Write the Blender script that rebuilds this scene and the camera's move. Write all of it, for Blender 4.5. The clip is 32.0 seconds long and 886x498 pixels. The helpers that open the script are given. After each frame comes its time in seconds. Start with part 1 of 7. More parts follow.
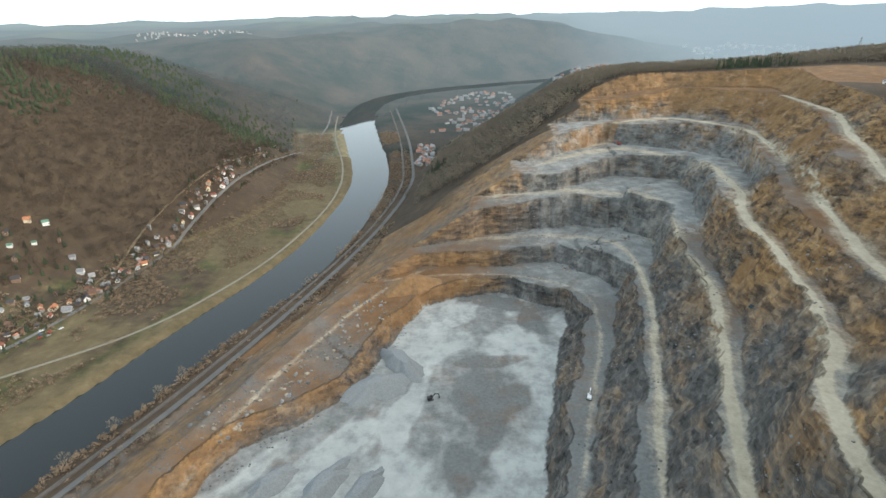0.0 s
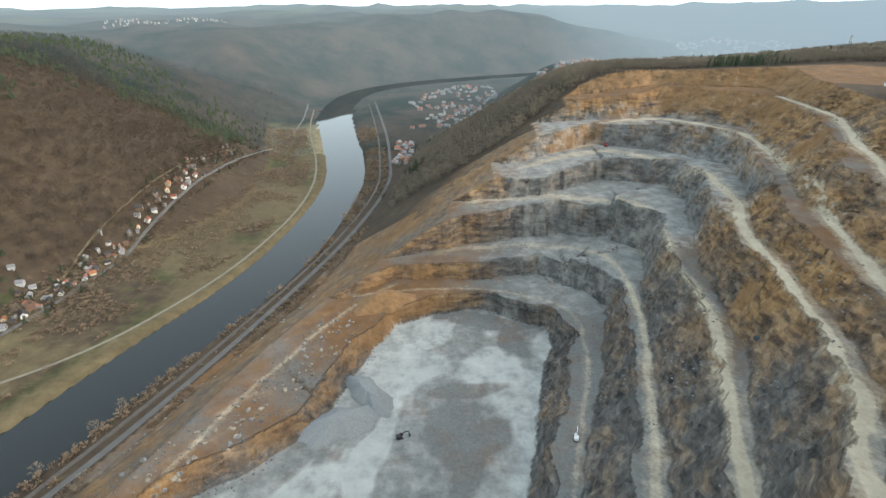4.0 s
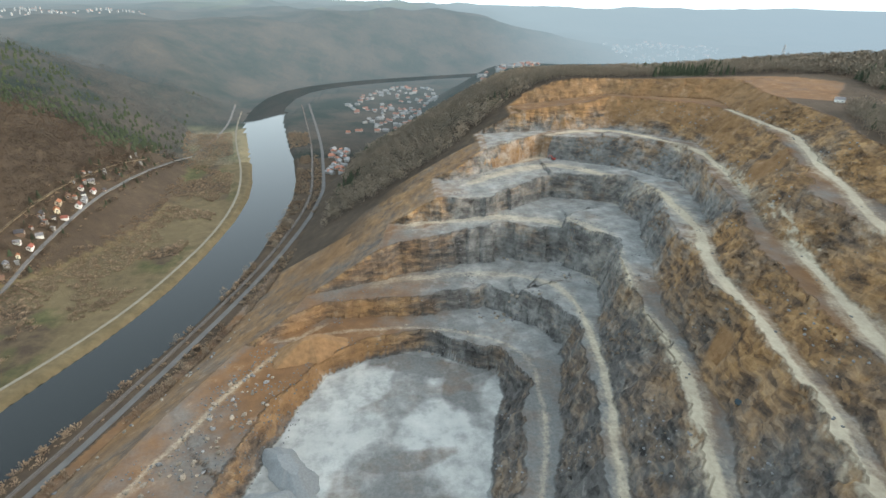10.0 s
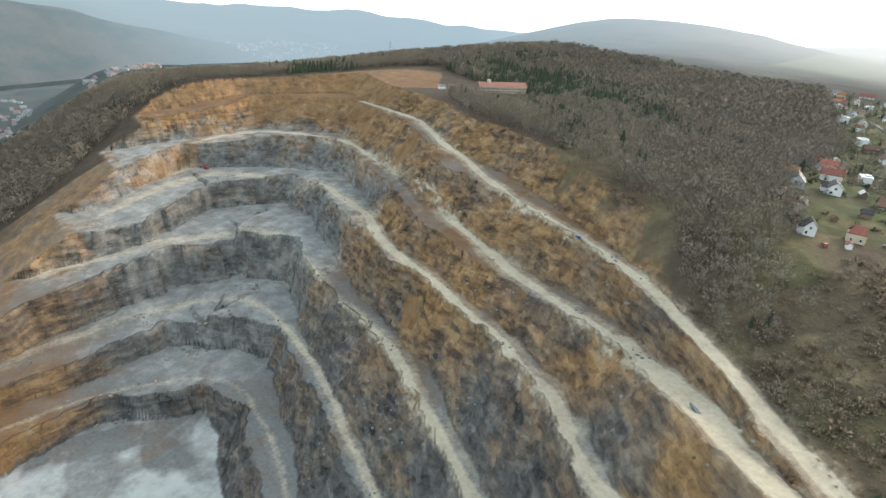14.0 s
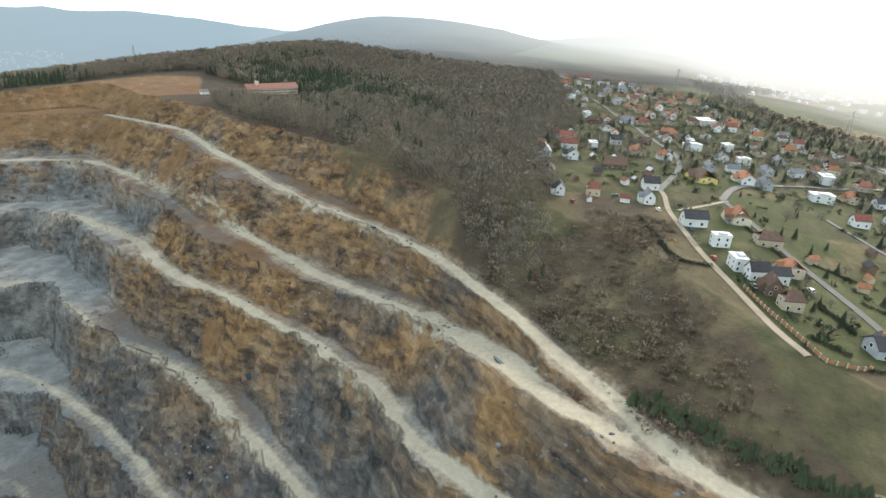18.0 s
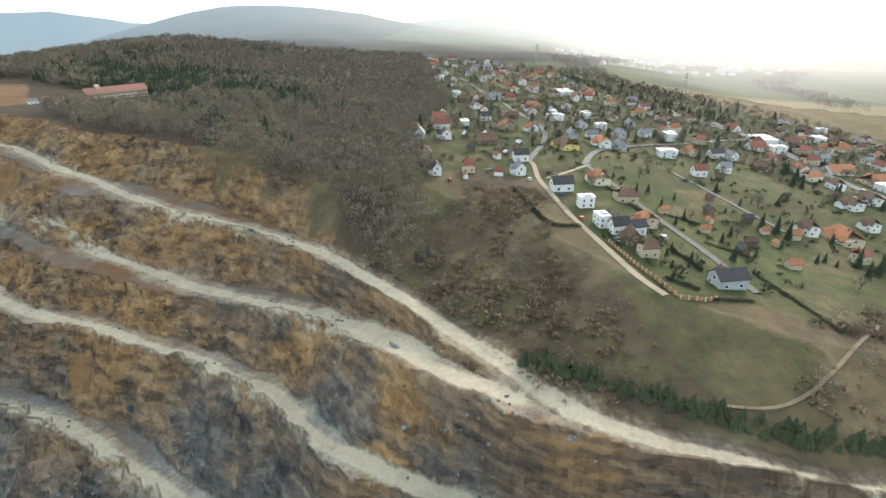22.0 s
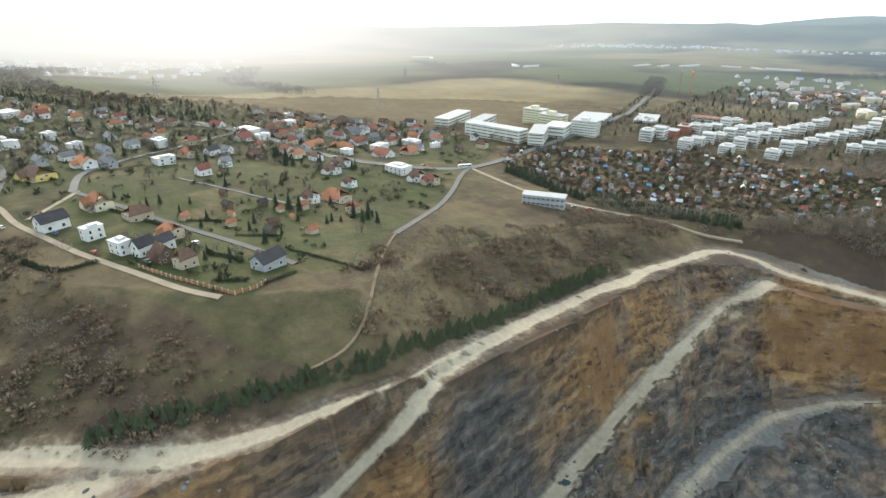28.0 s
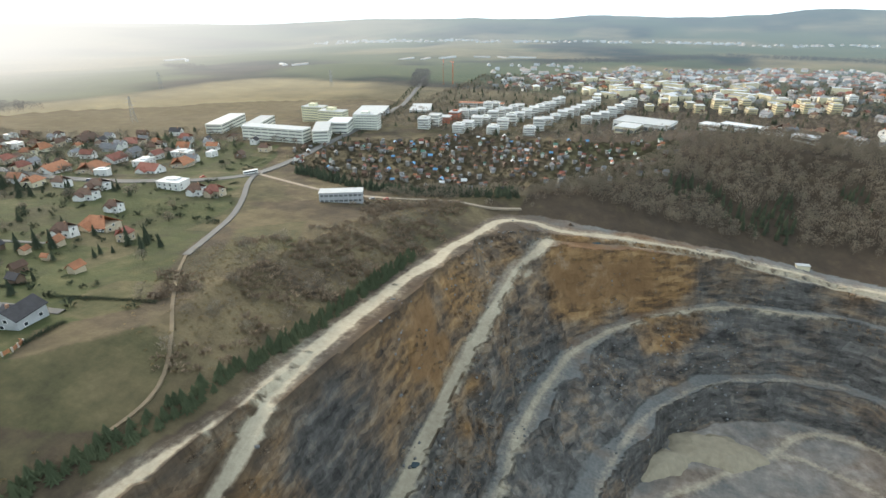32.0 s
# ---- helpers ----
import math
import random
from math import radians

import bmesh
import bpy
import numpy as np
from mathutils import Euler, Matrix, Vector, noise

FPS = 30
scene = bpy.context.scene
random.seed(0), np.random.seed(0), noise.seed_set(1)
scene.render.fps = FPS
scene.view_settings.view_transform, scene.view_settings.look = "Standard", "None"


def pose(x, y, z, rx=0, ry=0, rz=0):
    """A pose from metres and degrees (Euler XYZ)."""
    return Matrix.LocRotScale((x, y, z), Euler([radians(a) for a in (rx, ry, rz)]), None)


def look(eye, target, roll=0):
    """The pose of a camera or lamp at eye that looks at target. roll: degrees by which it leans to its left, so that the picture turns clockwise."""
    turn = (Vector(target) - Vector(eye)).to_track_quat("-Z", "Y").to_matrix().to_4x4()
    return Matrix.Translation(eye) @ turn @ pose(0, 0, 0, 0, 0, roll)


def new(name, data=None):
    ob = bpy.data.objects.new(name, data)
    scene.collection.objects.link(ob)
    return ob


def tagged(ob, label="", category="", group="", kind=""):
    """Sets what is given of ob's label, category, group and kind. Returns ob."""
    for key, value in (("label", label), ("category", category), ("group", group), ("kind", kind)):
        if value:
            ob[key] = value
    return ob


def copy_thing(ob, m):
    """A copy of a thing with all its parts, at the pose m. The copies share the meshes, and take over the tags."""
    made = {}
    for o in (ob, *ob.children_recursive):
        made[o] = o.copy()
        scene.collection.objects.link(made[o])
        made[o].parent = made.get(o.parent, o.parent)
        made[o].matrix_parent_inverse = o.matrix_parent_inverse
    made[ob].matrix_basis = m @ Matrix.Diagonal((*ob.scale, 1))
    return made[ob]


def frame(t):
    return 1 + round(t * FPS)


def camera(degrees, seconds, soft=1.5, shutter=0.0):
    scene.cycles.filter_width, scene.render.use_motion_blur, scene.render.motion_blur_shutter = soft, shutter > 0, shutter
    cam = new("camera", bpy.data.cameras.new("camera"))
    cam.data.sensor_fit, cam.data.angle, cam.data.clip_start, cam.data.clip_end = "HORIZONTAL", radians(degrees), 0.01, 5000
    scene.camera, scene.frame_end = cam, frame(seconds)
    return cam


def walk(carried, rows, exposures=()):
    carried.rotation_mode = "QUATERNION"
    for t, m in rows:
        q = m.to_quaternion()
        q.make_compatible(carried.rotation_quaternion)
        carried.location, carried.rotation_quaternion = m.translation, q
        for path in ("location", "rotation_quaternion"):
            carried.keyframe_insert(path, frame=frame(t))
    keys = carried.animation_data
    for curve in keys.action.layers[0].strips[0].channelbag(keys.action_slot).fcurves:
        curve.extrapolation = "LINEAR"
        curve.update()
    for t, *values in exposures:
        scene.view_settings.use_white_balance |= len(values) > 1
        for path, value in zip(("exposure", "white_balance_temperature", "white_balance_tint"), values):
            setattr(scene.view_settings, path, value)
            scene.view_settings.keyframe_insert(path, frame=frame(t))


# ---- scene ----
# camera: seconds, place, yaw, pitch, roll
PATH = [
    (0.0, -0.00, 0.00, 290.00, -0.000, -24.487, -1.438),
    (0.5, 0.97, 5.74, 289.23, -0.219, -24.527, -1.237),
    (1.0, 2.04, 11.32, 288.91, -0.476, -24.587, -1.113),
    (1.5, 3.21, 16.95, 288.90, -0.638, -24.804, -1.076),
    (2.0, 4.21, 22.88, 289.20, -0.901, -25.029, -1.026),
    (2.5, 5.41, 28.65, 289.40, -1.135, -25.147, -1.002),
    (3.0, 6.64, 34.35, 289.39, -1.357, -25.267, -0.896),
    (3.5, 7.70, 40.18, 289.27, -1.659, -25.366, -0.726),
    (5.5, 11.45, 63.72, 289.63, -3.048, -25.077, -0.065),
    (6.0, 12.54, 69.61, 289.90, -3.381, -24.953, 0.050),
    (6.5, 13.47, 75.58, 290.08, -3.660, -24.887, 0.183),
    (7.0, 14.43, 81.71, 289.98, -4.908, -24.753, 0.263),
    (7.5, 15.35, 87.79, 290.02, -5.967, -24.655, 0.437),
    (8.0, 16.32, 93.53, 290.21, -6.287, -24.613, 0.493),
    (8.5, 17.20, 98.82, 290.87, -6.541, -24.407, 0.743),
    (9.0, 17.82, 103.32, 291.46, -6.645, -24.865, 0.684),
    (9.5, 18.25, 106.96, 291.74, -6.944, -25.248, 0.852),
    (10.0, 18.54, 110.28, 291.68, -8.705, -25.565, 1.179),
    (10.5, 18.61, 113.16, 291.56, -12.041, -25.687, 1.620),
    (11.0, 18.42, 114.52, 291.67, -16.737, -25.730, 1.935),
    (11.5, 18.23, 115.76, 291.78, -21.991, -25.367, 2.321),
    (12.0, 18.04, 116.77, 291.89, -26.545, -25.097, 2.554),
    (12.5, 17.86, 117.55, 291.97, -31.977, -24.954, 2.887),
    (13.0, 17.67, 118.10, 292.03, -36.848, -24.819, 3.137),
    (13.5, 17.47, 118.50, 292.05, -41.476, -24.681, 3.292),
    (14.0, 17.29, 118.77, 292.05, -46.292, -24.423, 3.206),
    (14.5, 17.12, 118.93, 292.03, -50.637, -24.100, 3.104),
    (16.5, 16.82, 117.29, 291.81, -60.900, -23.484, 2.106),
    (17.0, 16.82, 116.75, 291.48, -66.121, -23.415, 2.326),
    (17.5, 16.81, 116.21, 291.13, -68.880, -23.358, 2.513),
    (18.0, 16.80, 115.68, 290.78, -69.371, -23.462, 2.414),
    (18.5, 16.79, 115.14, 290.48, -69.656, -23.577, 2.133),
    (19.0, 16.78, 114.59, 290.27, -69.754, -23.874, 1.629),
    (19.5, 16.81, 114.02, 290.17, -70.023, -24.031, 1.186),
    (20.0, 16.91, 113.44, 290.17, -71.517, -24.032, 0.923),
    (20.5, 17.08, 112.84, 290.24, -74.150, -24.204, 0.652),
    (21.0, 17.31, 112.23, 290.37, -76.612, -24.339, 0.513),
    (21.5, 17.56, 111.63, 290.53, -79.188, -24.468, 0.302),
    (22.0, 17.81, 111.04, 290.72, -81.842, -24.657, -0.036),
    (22.5, 18.05, 110.49, 290.91, -86.208, -24.698, -0.114),
    (23.0, 18.27, 110.03, 291.09, -90.551, -24.701, -0.222),
    (23.5, 18.46, 109.66, 291.20, -92.598, -24.653, -0.265),
    (24.0, 18.61, 109.39, 291.24, -96.343, -24.734, -0.381),
    (24.5, 18.76, 109.19, 291.20, -100.987, -24.747, -0.384),
    (25.0, 18.89, 109.05, 291.09, -105.316, -24.697, -0.361),
    (25.5, 19.00, 108.99, 290.95, -109.960, -24.675, -0.301),
    (27.5, 19.39, 110.38, 290.00, -128.627, -24.386, -0.028),
    (28.0, 19.88, 110.66, 289.70, -133.513, -24.417, 0.113),
    (28.5, 20.41, 110.89, 289.40, -138.464, -24.430, 0.205),
    (29.0, 20.98, 111.07, 289.11, -143.280, -24.380, 0.251),
    (29.5, 21.56, 111.19, 288.87, -148.303, -24.475, 0.102),
    (30.0, 22.14, 111.26, 288.65, -153.060, -24.488, 0.025),
    (30.5, 22.72, 111.28, 288.45, -157.296, -24.508, 0.086),
    (31.0, 23.28, 111.27, 288.25, -157.683, -24.577, 0.116),
    (31.5, 23.83, 111.22, 288.05, -157.356, -24.662, -0.011),
    (32.0, 24.37, 111.16, 287.86, -156.930, -24.690, -0.205),
]

cam = camera(80.0, 32.0, soft=1.5)
walk(cam, [(t, pose(x, y, z, 90 + p, 0, w) @ pose(0, 0, 0, 0, 0, r)) for t, x, y, z, w, p, r in PATH],
     exposures=[(0, 0.05), (8, 0.08), (11, 0.16), (15, 0.16), (17, 0.10), (23, 0.13), (27, 0.04), (29, -0.05), (32, -0.06)])

# ---- world and sun ----
SUN_AZ = radians(-112)          # turn of the sun's bearing from +y, to the left
SUN_EL = radians(24)
world = bpy.data.worlds.new("world")
scene.world = world
world.use_nodes = True
wn = world.node_tree
wn.nodes.clear()
w_out = wn.nodes.new("ShaderNodeOutputWorld")
w_sky = wn.nodes.new("ShaderNodeTexSky")
w_sky.sky_type = "NISHITA"
w_sky.sun_disc = False
w_sky.sun_elevation = SUN_EL
w_sky.sun_rotation = radians(112)
w_sky.dust_density = 6.0
w_sky.air_density = 1.0
w_bg = wn.nodes.new("ShaderNodeBackground")
w_bg.inputs["Strength"].default_value = 0.15
w_cloud = wn.nodes.new("ShaderNodeBackground")   # thin high overcast
w_cloud.inputs["Color"].default_value = (0.785, 0.92, 0.95, 1)
w_cloud.inputs["Strength"].default_value = 1.0
w_tc = wn.nodes.new("ShaderNodeTexCoord")        # brighter towards the horizon, as through thin cloud
w_sep = wn.nodes.new("ShaderNodeSeparateXYZ")
w_ramp = wn.nodes.new("ShaderNodeMapRange")
w_ramp.inputs["From Max"].default_value = 0.8
w_ramp.inputs["To Min"].default_value, w_ramp.inputs["To Max"].default_value = 1.85, 0.84
wn.links.new(w_tc.outputs["Generated"], w_sep.inputs[0])
wn.links.new(w_sep.outputs[2], w_ramp.inputs[0])
wn.links.new(w_ramp.outputs[0], w_cloud.inputs["Strength"])
w_add = wn.nodes.new("ShaderNodeAddShader")
wn.links.new(w_sky.outputs[0], w_bg.inputs["Color"])
wn.links.new(w_bg.outputs[0], w_add.inputs[0])
wn.links.new(w_cloud.outputs[0], w_add.inputs[1])
wn.links.new(w_add.outputs[0], w_out.inputs["Surface"])
sun_data = bpy.data.lights.new("sun", "SUN")
sun_data.energy = 1.25
sun_data.angle = radians(10)
sun_data.color = (1.0, 0.96, 0.88)
sun = new("sun", sun_data)
sun.matrix_world = look((0, 0, 900), (math.sin(SUN_AZ) * math.cos(SUN_EL), -math.cos(SUN_AZ) * math.cos(SUN_EL), 900 - math.sin(SUN_EL)))

# ---- the lie of the land ----
def hash01(i, j, seed):
    """A number from 0 to 1 for each whole-number pair."""
    n = (i.astype(np.int64) * 374761393 + j.astype(np.int64) * 668265263 + seed * 974634777) & 0xFFFFFFFF
    n = ((n ^ (n >> 13)) * 1274126177) & 0xFFFFFFFF
    n = ((n ^ (n >> 16)) * 2246822519) & 0xFFFFFFFF
    return ((n ^ (n >> 15)) & 0xFFFFFF) / float(0x1000000)


def vnoise(x, y, scale, seed):
    """Smooth noise from -1 to 1."""
    u, v = x / scale, y / scale
    i, j = np.floor(u), np.floor(v)
    a, b = u - i, v - j
    a, b = a * a * (3 - 2 * a), b * b * (3 - 2 * b)
    return 2 * ((hash01(i, j, seed) * (1 - a) + hash01(i + 1, j, seed) * a) * (1 - b)
                + (hash01(i, j + 1, seed) * (1 - a) + hash01(i + 1, j + 1, seed) * a) * b) - 1


def fbm(x, y, scale, seed, octaves=4):
    total, amp = 0, 1.0
    for k in range(octaves):
        total = total + amp * vnoise(x + 17.3 * k, y - 9.1 * k, scale / 2 ** k, seed + k)
        amp *= 0.5
    return total / 1.6


def sstep(v, lo, hi):
    t = np.clip((v - lo) / (hi - lo), 0, 1)
    return t * t * (3 - 2 * t)


def smin(p, q, k):
    h = np.clip(0.5 + 0.5 * (q - p) / k, 0, 1)
    return q + (p - q) * h - k * h * (1 - h)


def nearest(X, Y, line):
    """Distance to a plan line, height at its nearest point, and the side (left of the line's run is negative)."""
    best, zz, side = np.full(X.shape, 1e18), np.zeros(X.shape), np.ones(X.shape)
    for p, q in zip(line[:-1], line[1:]):
        dx, dy = q[0] - p[0], q[1] - p[1]
        t = np.clip(((X - p[0]) * dx + (Y - p[1]) * dy) / (dx * dx + dy * dy + 1e-9), 0, 1)
        ex, ey = X - p[0] - t * dx, Y - p[1] - t * dy
        d = ex * ex + ey * ey
        m = d < best
        best = np.where(m, d, best)
        if len(p) > 2:
            zz = np.where(m, p[2] + t * (q[2] - p[2]), zz)
        side = np.where(m, np.where(ex * dy - ey * dx > 0, 1.0, -1.0), side)
    return np.sqrt(best), zz, side


def inside(X, Y, poly):
    odd = np.zeros(X.shape, bool)
    for p, q in zip(poly, poly[1:] + poly[:1]):
        if p[1] != q[1]:
            odd ^= ((p[1] > Y) != (q[1] > Y)) & (X < (q[0] - p[0]) * (Y - p[1]) / (q[1] - p[1]) + p[0])
    return odd


def rounded(line, times=2):
    """Cuts the corners of a plan line."""
    for _ in range(times):
        out = [line[0]]
        for p, q in zip(line[:-1], line[1:]):
            out += [(p[0] * 0.75 + q[0] * 0.25, p[1] * 0.75 + q[1] * 0.25), (p[0] * 0.25 + q[0] * 0.75, p[1] * 0.25 + q[1] * 0.75)]
        line = out + [line[-1]]
    return line


RIVER = [(-3400, -3600), (-1500, -1500), (-700, -400), (-420, 60), (-302, 262), (-267, 336), (-247, 391), (-220, 455), (-184, 534),
         (-150, 648), (-124, 856), (-136, 1015), (-190, 1270), (-240, 1550), (-215, 1840), (-100, 2010), (116, 2140),
         (600, 2330), (1300, 2400), (2600, 2200), (4900, 2000)]
RIVER = rounded(RIVER, 1)
WATER_Z = 10.0

# toe lines of the quarry's faces, level by level (x, y, z)
FLOOR = [(-20, 440, 29), (15, 459, 28), (52, 462, 28), (112, 432, 28), (108, 400, 28), (97, 371, 28), (84, 322, 28), (68, 275, 28),
         (57, 225, 28), (40, 150, 28), (30, 60, 28), (25, -60, 28), (12, -130, 28), (-8, -190, 28), (-34, -218, 28), (-81, -238, 28),
         (-125, -240, 28), (-175, -190, 28), (-180, 0, 28), (-165, 150, 28), (-152, 239, 28), (-135, 264, 28), (-106, 283, 28),
         (-72, 317, 28), (-43, 390, 28)]
BENCH_A = [(-150, 455, 38), (-70, 470, 42), (-20, 499, 44), (62, 494, 44), (115, 502, 44), (150, 467, 45), (166, 438, 45), (160, 416, 45),
           (142, 370, 46), (125, 328, 46), (106, 285, 46), (88, 240, 46), (74, 205, 46), (58, 140, 46), (50, 60, 46), (46, -60, 47),
           (34, -135, 49), (22, -163, 50), (9, -196, 50), (-22, -238, 50), (-75, -262, 50), (-116, -267, 50), (-200, -230, 50), (-330, 0, 50),
           (-330, 200, 45)]
BENCH_B = [(-170, 480, 52), (-90, 505, 55), (7, 530, 58), (74, 544, 60), (145, 558, 62), (187, 540, 65), (220, 501, 68), (199, 447, 69),
           (180, 404, 70), (169, 363, 71), (158, 327, 71), (143, 280, 71), (130, 240, 71), (104, 183, 71), (86, 100, 71), (80, 0, 71),
           (78, -70, 72), (82, -135, 76), (62, -202, 82), (22, -248, 86), (-33, -284, 88), (-108, -294, 88), (-210, -280, 88), (-380, 0, 70),
           (-380, 200, 60)]
BENCH_C = [(-90, 590, 76), (-40, 605, 80), (32, 601, 85), (88, 588, 91), (141, 590, 95), (214, 635, 96), (276, 602, 99), (266, 526, 104),
           (232, 439, 106), (212, 384, 104), (203, 333, 103), (197, 298, 102), (187, 277, 101), (170, 245, 100), (156, 219, 100),
           (134, 165, 100), (114, 90, 100), (107, 30, 101), (108, -24, 104), (108, -53, 110), (108, -84, 116), (108, -123, 123),
           (108, -177, 132), (96, -228, 140), (20, -268, 128), (-48, -297, 113), (-105, -303, 104), (-220, -290, 100), (-420, 0, 80), (-420, 200, 70)]
BENCH_D = [(20, 690, 104), (112, 652, 112), (159, 674, 116), (221, 709, 120), (293, 652, 123), (334, 583, 127), (297, 485, 132),
           (272, 440, 136), (246, 395, 138), (236, 362, 138), (233, 331, 138), (225, 293, 137), (219, 267, 136), (210, 239, 136),
           (201, 215, 137), (180, 192, 139), (160, 165, 143), (144, 130, 147), (134, 95, 149), (131, 70, 152), (130, 45, 161),
           (129, 15, 175), (133, -34, 171), (136, -95, 163), (134, -185, 152), (126, -240, 146), (105, -255, 143), (20, -276, 130),
           (-48, -305, 115), (-105, -311, 106), (-230, -300, 101), (-460, 0, 90), (-460, 200, 80)]
BENCH_E = [(90, 750, 132), (190, 745, 142), (314, 722, 150), (372, 628, 155), (338, 535, 157), (303, 447, 158), (279, 398, 157), (277, 362, 155),
           (268, 319, 153), (258, 283, 152), (251, 244, 153), (244, 220, 155), (228, 192, 159), (208, 163, 165), (184, 137, 172), (160, 112, 177),
           (137, 80, 178), (133, 70, 178), (132, 41, 178), (130, 15, 177), (134, -34, 171), (138, -95, 163), (136, -185, 152), (128, -243, 146), (105, -258, 143),
           (20, -280, 130), (-48, -309, 115), (-105, -315, 106), (-240, -305, 101), (-500, 0, 100), (-500, 300, 90)]
BENCH_F = [(200, 790, 165), (330, 775, 182), (425, 690, 189), (410, 633, 188), (396, 566, 190), (386, 506, 190), (352, 448, 187), (336, 395, 182),
           (331, 359, 180), (314, 315, 178), (291, 268, 177), (274, 233, 177), (249, 198, 177), (227, 170, 177), (209, 147, 177), (178, 118, 177),
           (152, 96, 178), (145, 75, 178), (141, 41, 178), (134, 10, 177), (139, -34, 171), (142, -95, 163), (140, -185, 152), (131, -246, 146),
           (105, -262, 143), (20, -284, 130), (-48, -313, 115), (-105, -319, 106), (-250, -310, 101), (-540, 0, 110), (-540, 300, 100)]
LEVELS = [FLOOR, BENCH_A, BENCH_B, BENCH_C, BENCH_D, BENCH_E, BENCH_F]


def river_side(X, Y):
    d, _, side = nearest(X, Y, RIVER)
    return d * side, 30 + 14 * sstep(Y, 700, 1600) + 50 * sstep(Y, 1500, 1650) + 10 * sstep(-Y, 300, 2000)


def natural(X, Y):
    """The hills, the valley and the plateau without the quarry."""
    s, half = river_side(X, Y)
    rough = fbm(X, Y, 420, 3) * 10 + fbm(X, Y, 90, 8, 3) * 2.0
    top = np.interp(Y, [-4000, -2500, -900, -300, -100, 60, 300, 700, 1000, 1400, 2200, 4000],
                    [105, 110, 130, 148, 170, 189, 197, 202, 173, 140, 85, 80])
    top = top + 32 * np.exp(-((X - 930) / 330) ** 2 - ((Y - 760) / 330) ** 2) + 135 * np.exp(-((X - 2050) / 620) ** 2 - ((Y - 1180) / 520) ** 2)
    top = top - 45 * sstep(X, 900, 2600) * sstep(-Y, -500, 300)
    top = top + 20 * np.exp(-((X + 60) / 150) ** 2 - ((Y + 520) / 110) ** 2)
    fringe = 42 + 290 * sstep(Y, 850, 1550)
    east = 15 + np.maximum(0, s - half - fringe) * 0.56
    east = smin(east, top, 26) + rough * sstep(east, 40, 120)
    far = np.hypot(X, Y - 100)
    cap1 = 20 + 212 * (1 - sstep(Y, 1280, 1660)) + 22 * sstep(-X, 900, 2600)
    low = sstep(X, 450, 1250) * (1 - sstep(Y, 3300, 4800))
    cap2 = (204 + 20 * fbm(X, Y, 900, 23, 3)) * sstep(Y, 1450, 2000) - 112 * low + 52 * sstep(far, 2800, 7000) + 8 * sstep(far, 5000, 12000) * (1 + fbm(X, Y, 2600, 25, 2))
    plain = 102 - 70 * sstep(Y, 1380, 1560) + 120 * sstep(-Y, -820, -420) + 250 * sstep(-Y, 0, 900)
    west = 14 + np.maximum(0, -s - half - plain) * 0.60
    gully = 26 * fbm(X, Y, 330, 5, 3) - 22 * np.abs(vnoise(X, Y, 260, 6))
    west = smin(west, np.maximum(cap1, cap2), 50) + (rough + gully * sstep(Y, 1300, 1800)) * 1.3 * sstep(west, 30, 120)
    rim = 165 * sstep(far, 3300, 5200) * (0.72 + 0.55 * fbm(X, Y, 1700, 21, 3)) * sstep(-Y, -900, 500)
    bank = np.where(s > 0, east, west) + rim
    over = np.abs(s) - half
    z = np.where(over < 0, WATER_Z - 3, bank)
    return np.where((over >= 0) & (over < 7), WATER_Z - 0.6 + (bank - WATER_Z + 0.6) * over / 7, z)


def blocks(x, y, size, turn, seed):
    """A random step for each block of a jittered, turned grid: jointed rock in plan."""
    c, s = math.cos(turn), math.sin(turn)
    u, v = (x * c + y * s) / size, (y * c - x * s) / (size * 1.7)
    u = u + 0.35 * vnoise(x, y, size * 1.3, seed + 5)
    v = v + 0.5 * hash01(np.floor(u), np.floor(u), seed + 7)
    return 2 * hash01(np.floor(u), np.floor(v), seed) - 1


BENCH_WIDTH = [0, 17, 13, 14, 14, 13, 11]


